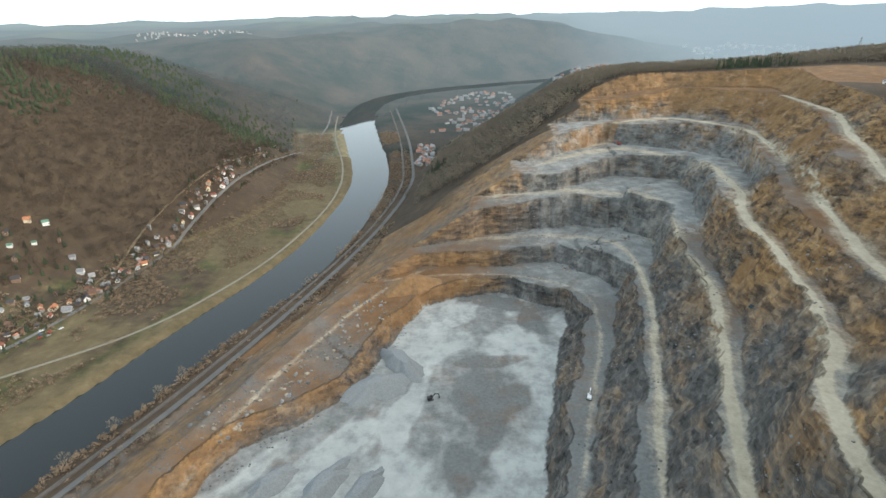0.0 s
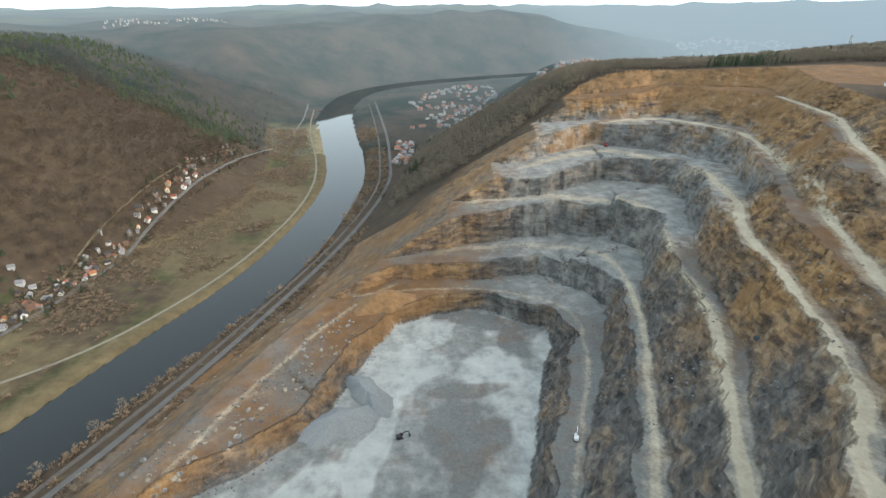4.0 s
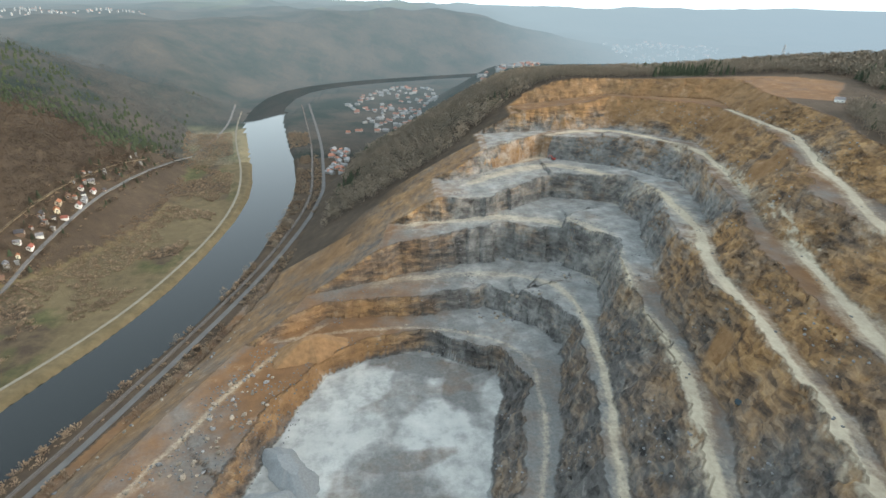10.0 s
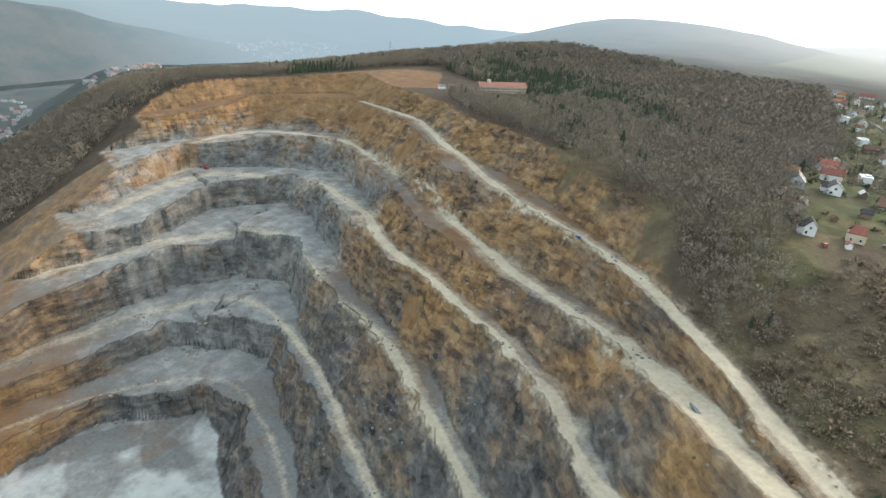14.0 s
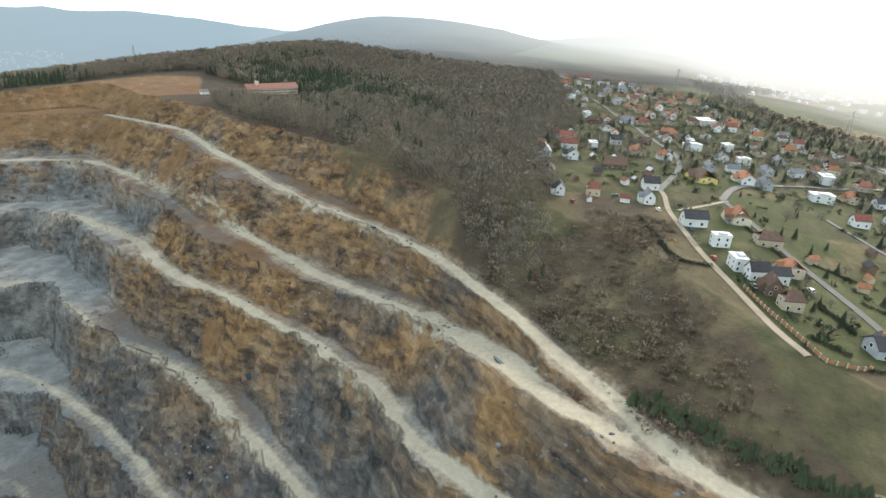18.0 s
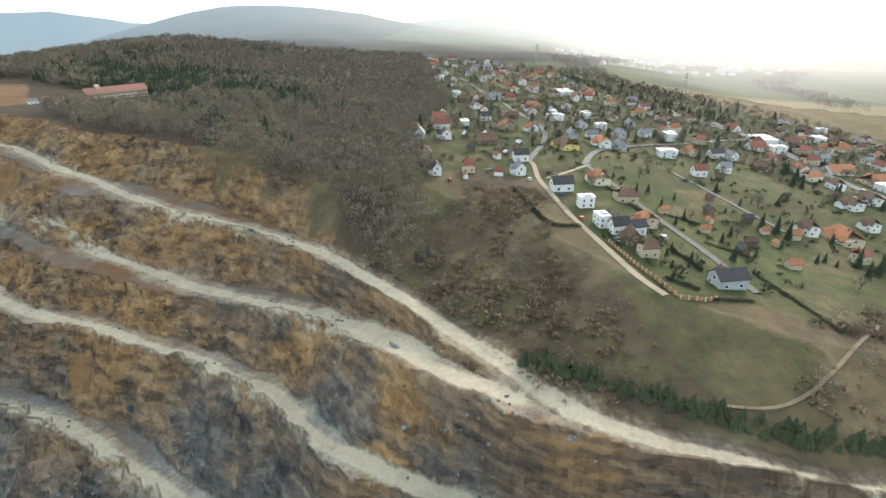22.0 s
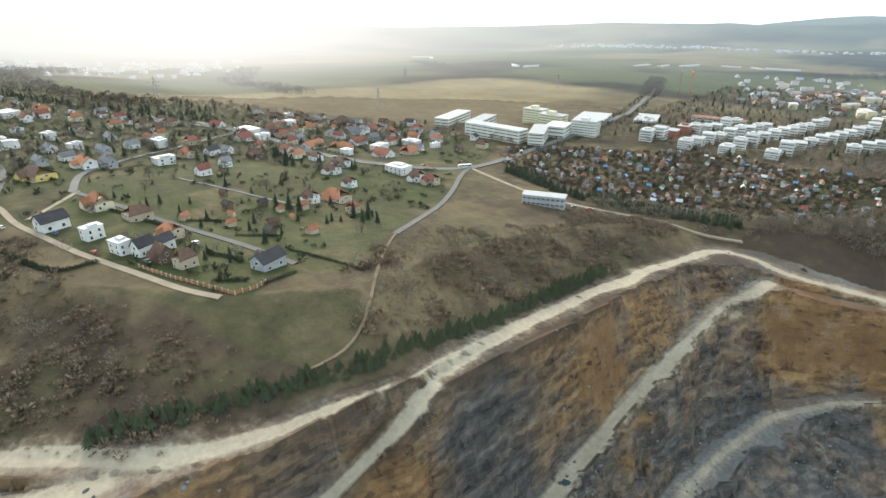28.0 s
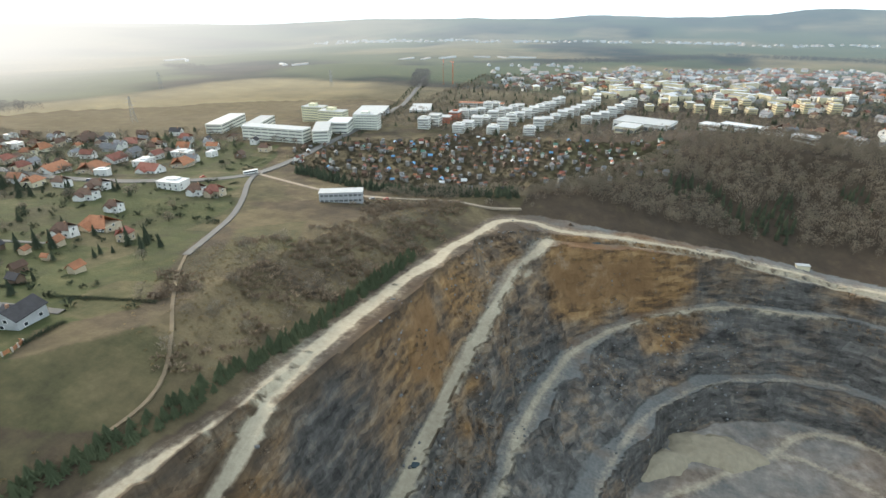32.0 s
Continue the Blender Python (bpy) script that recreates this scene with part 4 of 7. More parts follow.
PAVING = plain("terrace_paving", (0.30, 0.28, 0.25), 0.9, vary=0.2)
CHIMNEY = plain("chimney_brick", (0.30, 0.17, 0.11), 0.9)
DOORS = plain("door_wood", (0.16, 0.09, 0.05), 0.7)


def window_mesh(w=1.3, h=1.3):
    """One window, its face towards -y: a frame round a recessed pane."""
    ring = lambda k, y: [(-w / 2 - k, y, -k), (w / 2 + k, y, -k), (w / 2 + k, y, h + k), (-w / 2 - k, y, h + k)]
    vs = ring(0.12, 0.1) + ring(0.12, -0.1) + ring(0, -0.1) + ring(0, -0.03)
    fs = []
    for o in (0, 4, 8):
        fs += [(o + i, o + (i + 1) % 4, o + 4 + (i + 1) % 4, o + 4 + i) for i in range(4)]
    fs.append((12, 13, 14, 15))
    me = mesh_of("window", vs, fs, FRAME)
    me.materials.append(GLASS)
    me.polygons[12].material_index = 1
    return me


WINDOW = window_mesh()


def house(style, length, label, group="", simple=False, name="house", category="house"):
    """A house on its own empty, ridge along y. style: wall letter, roof letter, 'f' for a flat roof."""
    rng = random.Random(hash01(np.array([len(label)]), np.array([int(length * 10)]), ord(style[0]) + ord(style[1]))[0])
    wall_m, roof_m = WALLS[style[0]], ROOFS[style[1]]
    w, l = length * 0.66, length
    flat = len(style) > 2
    h = 5.6 if flat else (3.4 if length > 15 else 4.6)
    rise = w * 0.40
    root = tagged(new(name), label, category, group)
    if flat:
        part("wall", mesh_of("wall", *boxes((-w / 2, w / 2, -l / 2, l / 2, -3, h)), wall_m), root)
        part("roof", mesh_of("roof", *boxes((-w / 2 - 0.3, w / 2 + 0.3, -l / 2 - 0.3, l / 2 + 0.3, h, h + 0.35), (-w / 2 + 0.6, w * 0.1, -l / 4, l / 5, h + 0.35, h + 1.2)), roof_m), root)
    else:
        hip = style[0] in "tcy" or style == "wb"
        if hip:
            part("wall", mesh_of("wall", *boxes((-w / 2, w / 2, -l / 2, l / 2, -3, h)), wall_m), root)
        else:
            part("wall", mesh_of("wall", *extrude([(-w / 2, -3), (w / 2, -3), (w / 2, h), (0, h + rise), (-w / 2, h)], -l / 2, l / 2), wall_m), root)
        e = 0.6
        dz = rise / (w / 2) * e
        sec = [(-w / 2 - e, h - dz + 0.03), (0, h + rise + 0.03), (w / 2 + e, h - dz + 0.03), (w / 2 + e, h - dz + 0.3), (0, h + rise + 0.34), (-w / 2 - e, h - dz + 0.3)]
        vs, fs = extrude(sec, -l / 2 - 0.5, l / 2 + 0.5)
        if hip:
            vs = [(x, y * (0.5 if abs(x) < 0.01 else 1.0), z) for x, y, z in vs]
        part("roof", mesh_of("roof", vs, fs[2:] + [(0, 1, 4, 5), (1, 2, 3, 4), (6, 11, 10, 7), (7, 10, 9, 8)], roof_m), root)
        if not simple:
            # a lower wing towards +x, its own ridge, and a terrace beside it
            ww, out, hw, rw = l * 0.24, w / 2 + 3.2, h * 0.72, l * 0.19
            turned = lambda V: [(y, -x - l * 0.16, z) for x, y, z in V]
            vs, fs = extrude([(-ww, -3), (ww, -3), (ww, hw), (0, hw + rw), (-ww, hw)], 0.0, out)
            part("wing", mesh_of("wing", turned(vs), fs, wall_m), root)
            ez = rw / ww * 0.4
            vs, fs = extrude([(-ww - 0.4, hw - ez + 0.03), (0, hw + rw + 0.03), (ww + 0.4, hw - ez + 0.03), (ww + 0.4, hw - ez + 0.28), (0, hw + rw + 0.3), (-ww - 0.4, hw - ez + 0.28)], 0.2, out + 0.4)
            part("wing_roof", mesh_of("wing_roof", turned(vs), fs[2:] + [(0, 1, 4, 5), (1, 2, 3, 4), (6, 11, 10, 7), (7, 10, 9, 8)], roof_m), root)
            part("terrace", mesh_of("terrace", *boxes((w / 2, w / 2 + 3.0, l * 0.1, l * 0.46, -2, 0.35)), PAVING), root)
        part("chimney", mesh_of("chimney", *boxes((0.6, 1.3, l * 0.18, l * 0.18 + 0.8, h + rise * 0.4, h + rise + 1.1)), CHIMNEY), root)
    spots = []
    rows = (0.9,) if h < 4 or simple else (0.7, 3.2) if flat else (0.9,)
    for z in rows:
        n = 2 if simple else max(2, int(l / 4.2))
        for i in range(n):
            y = -l / 2 + (i + 0.5) * l / n
            spots += [(w / 2, y, z, 90), (-w / 2, y, z, -90)]
        if not simple:
            spots += [(-w / 4, -l / 2, z, 0), (w / 4, l / 2, z, 180)]
    if not flat:
        spots += [(0, -l / 2, h * 0.72, 0), (0, l / 2, h * 0.72, 180)]
    for x, y, z, turn in spots:
        part("window", WINDOW, root, m=pose(x, y, z, 0, 0, turn))
    if not simple:
        part("door", mesh_of("door", *boxes((w / 4 - 0.5, w / 4 + 0.5, -l / 2 - 0.08, -l / 2 + 0.1, 0, 2.1)), DOORS), root)
    return root


def place(ob, x, y, turn, scale=(1, 1, 1), sink=0.0):
    ob.matrix_basis = pose(x, y, height(x, y) - sink, 0, 0, turn) @ Matrix.Diagonal((*scale, 1))
    return ob


LOOKS = {"wd": ("wd", "white house with a dark slate gable roof"), "tb": ("tb", "tan house with a brown tiled gable roof"),
         "rr": ("tr", "small house with a red tiled gable roof"), "wg": ("wg", "white house with a grey sheet gable roof"),
         "bb": ("bb", "brown wooden house with a weathered roof"), "yg": ("yb", "long yellow house with a grey-brown roof"),
         "yo": ("co", "cream house with an orange tiled roof"), "flat": ("wwf", "white box-shaped house with a flat roof"),
         "wo": ("wo", "white house with a bright orange tiled roof"), "gg": ("gg", "grey house with a grey sheet roof"),
         "to": ("to", "tan house with an orange tiled roof"), "wr": ("wr", "white house with a red tiled gable roof"),
         "wb": ("wb", "white house with a brown tiled roof"), "gd": ("gd", "house with a dark grey slate roof")}
HOUSES = {  # style: (x, y, length)
    "wd": [(330, 160, 8.0), (372, 109, 9.8), (315, 85, 12.0), (515, 142, 9.7), (417, 166, 11.1), (469, -49, 11.3), (257, 62, 8.0), (261, 53, 8.0)],
    "tb": [(366, 174, 12.6), (309, 50, 12.0), (472, -251, 13.7), (234, 53, 8.0)],
    "rr": [(339, 141, 8.0), (663, 125, 15.0), (856, 182, 14.6), (510, -48, 12.1), (527, -142, 13.3), (494, -134, 12.6), (552, -277, 23.2), (528, -326, 15.7), (276, -57, 8.0), (311, -153, 11.8)],
    "wg": [(344, 109, 9.1), (506, 55, 10.5), (658, 142, 14.9), (777, 163, 13.2), (821, 223, 14.0), (470, -62, 9.5), (415, -38, 8.4), (531, -237, 16.9)],
    "bb": [(415, 135, 15.6), (626, 175, 11.8), (449, -79, 13.0), (602, -261, 21.6), (245, 58, 8.0)],
    "yg": [(420, 75, 19.0)],
    "yo": [(336, 61, 14.1), (439, -110, 13.1), (580, -203, 15.0)],
    "flat": [(289, 74, 8.0), (440, -3, 13.7), (516, 38, 9.8), (563, 47, 10.7), (535, 78, 14.1), (702, 59, 23.8), (556, -119, 24.0), (516, -116, 12.8), (443, -203, 16.6), (450, -251, 17.7), (351, -153, 18.6), (264, 69, 8.0)],
    "wo": [(437, 46, 13.3), (473, 100, 10.7), (711, 118, 13.4), (475, -147, 20.6), (484, -284, 14.3)],
    "gg": [(437, 33, 10.0), (411, 186, 14.1)],
    "to": [(463, -28, 11.0), (479, 121, 12.6), (617, 99, 20.9), (755, 145, 14.2), (453, -164, 22.3), (412, -216, 18.2), (307, -65, 17.7), (276, 45, 10.3)],
    "wr": [(388, -12, 9.3), (505, 198, 11.6), (494, 184, 11.3), (1109, 249, 21.1), (607, -109, 14.7), (517, -98, 14.8), (476, -200, 18.4), (414, -186, 18.5)],
    "wb": [(595, 158, 15.7), (541, 187, 8.2), (389, -124, 13.9), (370, -102, 12.3), (306, -46, 9.9), (334, -94, 9.0), (324, -149, 11.2)],
    "gd": [(216, 26, 12.2)],
}

built, taken = {}, []
rng = random.Random(5)


def near_taken(x, y, d):
    return any((x - a) ** 2 + (y - b) ** 2 < d * d for a, b in taken)


for style, spots in HOUSES.items():
    code, words = LOOKS[style]
    for x, y, size in spots:
        key = (style, 12 if size < 14 else 18, x > 520)
        if key not in built:
            built[key] = house(code, 11.0 if size < 14 else 17.0, words + " in a garden plot", "village houses", simple=x > 520)
            ob = built[key]
        else:
            ob = copy_thing(built[key], Matrix())
        k = size / (11.0 if size < 14 else 17.0)
        place(ob, x, y, 15 + rng.choice((0, 90)) + rng.uniform(-7, 7), (k, k, 0.9 + 0.2 * rng.random()))
        taken.append((x, y))
ROAD_LINES = [[(372, 103), (299, 89), (237, 70), (197, 54)], [(373, 66), (305, 42), (212, 16)], [(226, -50), (277, -141), (346, -238)],
              [(640, -100), (473, -130), (360, -170), (336, -212), (365, -411), (418, -620), (524, -917)], [(800, 200), (560, 110), (372, 103)],
              [(373, 66), (420, 55), (520, -60), (573, -118)], [(860, 260), (880, 60), (690, -60), (573, -118)]]


def off_roads(x, y, d):
    return all(float(nearest(np.array([x]), np.array([y]), L)[0][0]) > d for L in ROAD_LINES)


def fill(poly, count, gap, styles, label_tail, group, sizes=(9, 13), turn=15):
    xs_, ys_ = [p[0] for p in poly], [p[1] for p in poly]
    made = tries = 0
    while made < count and tries < count * 30:
        tries += 1
        x, y = rng.uniform(min(xs_), max(xs_)), rng.uniform(min(ys_), max(ys_))
        if not inside(np.array([x]), np.array([y]), poly)[0] or near_taken(x, y, gap) or not off_roads(x, y, 8):
            continue
        st = rng.choice(styles)
        key = (st, "far", label_tail)
        if key not in built:
            built[key] = ob = house(LOOKS[st][0], 11.0, LOOKS[st][1] + label_tail, group, simple=True)
        else:
            ob = copy_thing(built[key], Matrix())
        k = rng.uniform(*sizes) / 11.0
        place(ob, x, y, turn + rng.choice((0, 90)) + rng.uniform(-8, 8), (k, k, k))
        taken.append((x, y))
        made += 1


MIXED = ["wr", "wo", "tb", "wd", "wg", "flat", "rr", "wb", "tb", "wb", "yo", "gg", "wg", "bb"]
fill([(430, 200), (520, 215), (760, 240), (1080, 290), (1100, 180), (820, 40), (640, -80), (430, 10), (400, 90)], 95, 19, MIXED, " among village gardens", "village houses")
fill([(430, -90), (640, -110), (700, -250), (560, -350), (400, -330), (395, -190)], 55, 18, MIXED, " beside the main road", "village houses")
fill([(-260, -760), (240, -960), (420, -1060), (300, -1330), (-300, -1260), (-480, -950)], 130, 24, MIXED, " in the far town", "town houses", (10, 16), 40)
fill([(-70, -560), (-260, -560), (-330, -760), (-120, -720)], 18, 26, MIXED, " near the far town", "town houses", (10, 18), 40)


# cottages by the river and in the valley to the north
def cottage(style, length, label, group):
    root = tagged(new("cottage"), label, "cottage", group)
    w, l, h = length * 0.7, length, 2.6
    rise = w * 0.45
    part("wall", mesh_of("wall", *extrude([(-w / 2, -2), (w / 2, -2), (w / 2, h), (0, h + rise), (-w / 2, h)], -l / 2, l / 2), WALLS[style[0]]), root)
    sec = [(-w / 2 - 0.5, h - 0.4), (0, h + rise + 0.03), (w / 2 + 0.5, h - 0.4), (w / 2 + 0.5, h - 0.15), (0, h + rise + 0.3), (-w / 2 - 0.5, h - 0.15)]
    vs, fs = extrude(sec, -l / 2 - 0.4, l / 2 + 0.4)
    part("roof", mesh_of("roof", vs, fs[2:] + [(0, 1, 4, 5), (1, 2, 3, 4), (6, 11, 10, 7), (7, 10, 9, 8)], ROOFS[style[1]]), root)
    for x, y, t in ((w / 2, 0, 90), (0, -l / 2, 0)) if length > 5 else ():
        part("window", WINDOW, root, m=pose(x, y, 0.8, 0, 0, t))
    return root


HUT_STYLES = ["wr", "wg", "bb", "to", "wn", "bd", "wr", "gg", "bw", "wb", "co", "wd"]
HUT_WORDS = {"wr": "small white cottage with a red roof", "wg": "small white cottage with a grey roof", "bb": "small brown wooden cabin", "to": "small tan cottage with an orange roof",
             "wn": "small white cottage with a green roof", "bd": "small wooden cabin with a dark roof", "gg": "small grey garden hut", "bw": "small hut with a pale sheet roof",
             "wb": "small white cottage with a brown roof", "co": "small cream cottage with an orange roof", "wd": "small white cottage with a dark roof", "bu": "small hut with a blue sheet roof"}


def huts(where, count, gap, length, tail, group, styles=HUT_STYLES, turn=20.0):
    made = tries = 0
    while made < count and tries < count * 40:
        tries += 1
        x, y = where()
        if near_taken(x, y, gap):
            continue
        st = rng.choice(styles)
        key = (st, "hut", tail)
        if key not in built:
            built[key] = ob = cottage(st, length, HUT_WORDS[st] + tail, group)
        else:
            ob = copy_thing(built[key], Matrix())
        k = rng.uniform(0.75, 1.3)
        place(ob, x, y, turn + rng.choice((0, 90)) + rng.uniform(-20, 20), (k, k, k))
        taken.append((x, y))
        made += 1


def along(line, lo, hi):
    """A random place beside a plan line."""
    i = rng.randrange(len(line) - 1)
    (x0, y0), (x1, y1) = line[i], line[i + 1]
    t, d = rng.random(), rng.uniform(lo, hi)
    n = math.hypot(x1 - x0, y1 - y0)
    return x0 + (x1 - x0) * t - (y1 - y0) / n * d, y0 + (y1 - y0) * t + (x1 - x0) / n * d


def within(poly):
    while True:
        x, y = rng.uniform(min(p[0] for p in poly), max(p[0] for p in poly)), rng.uniform(min(p[1] for p in poly), max(p[1] for p in poly))
        if inside(np.array([x]), np.array([y]), poly)[0]:
            return x, y


huts(lambda: along([(-406, 404), (-368, 519), (-350, 633), (-330, 740), (-316, 830)], 6, 24), 48, 10, 6.6, " by the riverside road", "riverside cottages", ["bb", "to", "gg", "bd", "wr", "wg", "co", "bb", "wd", "bd"])
huts(lambda: within([(-400, 440), (-385, 560), (-480, 600), (-560, 520), (-500, 400)]), 36, 13, 6.2, " at the hill foot", "riverside cottages",
     ["bb", "wn", "bd", "to", "bb", "bd", "gg", "gg"])


# far-house colours paled or dimmed so that the haze is in the paint
PALE_W = plain("haze_paled_render", (0.55, 0.56, 0.57), 0.8)
DIM_W = plain("dimmed_render", (0.28, 0.275, 0.26), 0.85, vary=0.2)
DIM_R = plain("dimmed_tiles", (0.29, 0.125, 0.078), 0.85, vary=0.3)
DIM_G = plain("dimmed_sheet", (0.25, 0.25, 0.25), 0.85, vary=0.3)
PALE_R = plain("haze_paled_tiles", (0.45, 0.37, 0.33), 0.8)
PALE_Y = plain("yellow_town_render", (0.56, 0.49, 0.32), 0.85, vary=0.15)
PALE_G = plain("haze_paled_sheet", (0.46, 0.48, 0.50), 0.8)


# the painted haze emission goes over these far walls and roofs too
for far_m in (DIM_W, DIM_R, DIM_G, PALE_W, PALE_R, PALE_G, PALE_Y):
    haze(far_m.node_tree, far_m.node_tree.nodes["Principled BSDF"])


def far_houses(name, spots, size, label, pale=0):
    """Many small houses too far off to tell apart: one object of stuff."""
    vs, fs, mats = [], [], []
    for x, y in spots:
        z, a = height(x, y) - 1.0, rng.uniform(0, math.pi)
        w, l, h = (14, rng.uniform(*size), 5) if size[0] > 40 else (13, rng.uniform(*size), rng.choice((10, 13))) if pale == 2 else (rng.uniform(*size) * 0.7, rng.uniform(*size), rng.uniform(3, 6))
        V, F = extrude([(-w / 2, -4), (w / 2, -4), (w / 2, h), (-w / 2, h)], -l / 2, l / 2)
        R, G = extrude([(-w / 2 - 0.5, h), (w / 2 + 0.5, h), (0, h + (0.8 if size[0] > 20 else w * 0.4))], -l / 2 - 0.4, l / 2 + 0.4)
        k = rng.randrange(1, 5)
        for P, Q, m in ((V, F, 0), (R, G, k)):
            o = len(vs)
            vs += [(x + p[0] * math.cos(a) - p[1] * math.sin(a), y + p[0] * math.sin(a) + p[1] * math.cos(a), z + p[2]) for p in P]
            fs += [tuple(o + i for i in f) for f in Q]
            mats += [m] * len(Q)
    me = bpy.data.meshes.new(name)
    me.from_pydata(vs, [], fs)
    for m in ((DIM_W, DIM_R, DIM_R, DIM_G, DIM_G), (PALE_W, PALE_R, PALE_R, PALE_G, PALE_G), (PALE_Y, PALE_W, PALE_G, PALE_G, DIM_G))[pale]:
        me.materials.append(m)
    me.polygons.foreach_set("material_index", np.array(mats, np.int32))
    me.update()
    return tagged(new(name, me), label, "houses", kind="stuff")


far_houses("distant_village", [within([(-20, 1290), (30, 1420), (-60, 1650), (130, 1950), (240, 1950), (260, 1700), (190, 1450), (90, 1300)]) for _ in range(130)], (8, 14),
           "red-roofed houses of a village in the river bend")
far_houses("distant_village", [within([(-50, 1000), (-20, 980), (-12, 1150), (-45, 1160)]) for _ in range(34)], (7, 12), "houses beside the river road below the wood")
far_houses("distant_town", [within([(1150, 2650), (1300, 2500), (1750, 2600), (1750, 2800), (1250, 2850)]) for _ in range(150)], (8, 15), "pale far town houses with painted-on haze")
far_houses("distant_village", [within([(300, 1400), (470, 1480), (480, 1560), (300, 1480)]) for _ in range(26)], (10, 20), "pale houses on a far ridge")
far_houses("distant_village", [within([(-1346, 2524), (-924, 2822), (-880, 2700), (-1300, 2400)]) for _ in range(60)], (5, 8), "pale houses on the far plateau")
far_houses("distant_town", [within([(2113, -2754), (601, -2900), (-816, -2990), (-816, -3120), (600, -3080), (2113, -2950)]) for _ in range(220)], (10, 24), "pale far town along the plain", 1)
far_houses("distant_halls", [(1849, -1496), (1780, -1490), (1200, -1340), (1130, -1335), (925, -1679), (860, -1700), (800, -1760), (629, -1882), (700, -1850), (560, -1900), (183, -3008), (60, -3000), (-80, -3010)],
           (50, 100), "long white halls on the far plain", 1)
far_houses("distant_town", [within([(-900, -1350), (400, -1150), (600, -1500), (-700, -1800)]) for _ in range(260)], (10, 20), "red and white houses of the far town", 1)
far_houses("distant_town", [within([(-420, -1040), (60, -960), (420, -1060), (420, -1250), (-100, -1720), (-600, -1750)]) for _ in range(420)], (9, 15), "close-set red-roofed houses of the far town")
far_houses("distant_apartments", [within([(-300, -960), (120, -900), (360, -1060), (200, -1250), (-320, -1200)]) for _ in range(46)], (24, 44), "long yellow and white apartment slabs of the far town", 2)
far_houses("distant_village", [within([(1300, 100), (2300, -100), (2300, -900), (1500, -500)]) for _ in range(150)], (9, 16), "houses scattered along the haze-painted plain", 1)
far_houses("riverside_sheds", [along([(-420, 380), (-406, 404), (-368, 519), (-350, 633), (-330, 740), (-308, 1000)], 5, 34) for _ in range(44)], (3.0, 5), "small weathered sheds and cabins along the riverside road")
GARDENS = [(380, -330), (240, -490), (10, -490), (15, -390), (110, -310), (195, -250), (310, -262), (340, -270)]
huts(lambda: within(GARDENS), 190, 8, 3.5, " in the allotment gardens", "allotment huts", ["wr", "bb", "to", "gg", "bd", "wn", "bb", "bd", "bu", "bb", "gg", "bw"])
far_houses("garden_sheds", [within(GARDENS) for _ in range(130)], (2.6, 4.2), "rows of tiny dark sheds in the allotment gardens")
huts(lambda: within([(310, 135), (350, 190), (420, 200), (440, 120), (400, 90)]), 14, 12, 4.6, " on the village edge", "garden sheds", ["bw", "bb", "wr", "bd"])
huts(lambda: within([(235, 20), (300, 35), (350, -5), (290, -45), (225, -10)]), 12, 13, 4.6, " in a village garden", "garden sheds", ["bb", "bd", "to"])


# ---- larger buildings ----
def block(name, label, category, size, wall_m, roof_m, storeys, bays, x, y, turn, group="", strip=None, top=None):
    """A flat-roofed building with window bands storey by storey. size: across, along, high."""
    w, l, h = size
    root = tagged(new(name), label, category, group)
    part("wall", mesh_of("wall", *boxes((-w / 2, w / 2, -l / 2, l / 2, -5, h)), wall_m), root)
    part("roof", mesh_of("roof", *boxes((-w / 2 - 0.3, w / 2 + 0.3, -l / 2 - 0.3, l / 2 + 0.3, h, h + 0.5)), roof_m), root)
    if top:
        part("roof_house", mesh_of("roof_house", *boxes((-w * 0.25, w * 0.25, -l * 0.2, l * 0.1, h + 0.5, h + top)), wall_m), root)
    sh = h / storeys
    for s in range(storeys):
        z0 = s * sh + sh * 0.34
        for sx in (-1, 1):
            part("window_band", mesh_of("window_band", *boxes((sx * w / 2 - 0.12, sx * w / 2 + 0.12, -l / 2 + 1, l / 2 - 1, z0, z0 + sh * 0.36)), PALE_GLASS), root)
            part("window_band", mesh_of("window_band", *boxes((-w / 2 + 1, w / 2 - 1, sx * l / 2 - 0.12, sx * l / 2 + 0.12, z0, z0 + sh * 0.36)), PALE_GLASS), root)
    for i in range(1, min(bays, 9) if bays >= 8 else 1):
        yb = -l / 2 + l * i / min(bays, 9)
        part("pier", mesh_of("pier", *boxes((-w / 2 - 0.2, w / 2 + 0.2, yb - 0.35, yb + 0.35, 0, h)), wall_m), root)
    place(root, x, y, turn)
    taken.append((x, y))
    return root


PALE_GLASS = plain("sky_lit_glass", (0.17, 0.18, 0.18), 0.25, vary=0.25, scale=6)
OFFICE = plain("office_panels", (0.70, 0.70, 0.62), 0.7, vary=0.05)
OFFICE_Y = plain("office_cream_panels", (0.70, 0.66, 0.46), 0.7, vary=0.05)
APT = plain("apartment_render", (0.68, 0.67, 0.63), 0.8, vary=0.1)
APT_Y = plain("apartment_yellow_render", (0.64, 0.55, 0.33), 0.8, vary=0.1)
APT_R = plain("apartment_red_render", (0.42, 0.13, 0.07), 0.8, vary=0.1)
ROOF_G = plain("flat_roof_grey", (0.45, 0.46, 0.46), 0.8, vary=0.1)
OFF = "office blocks"
block("office_block", "long white office block with ribbon windows", "office", (18, 76, 14), OFFICE, ROOF_G, 4, 22, 420, -352, 95, OFF)
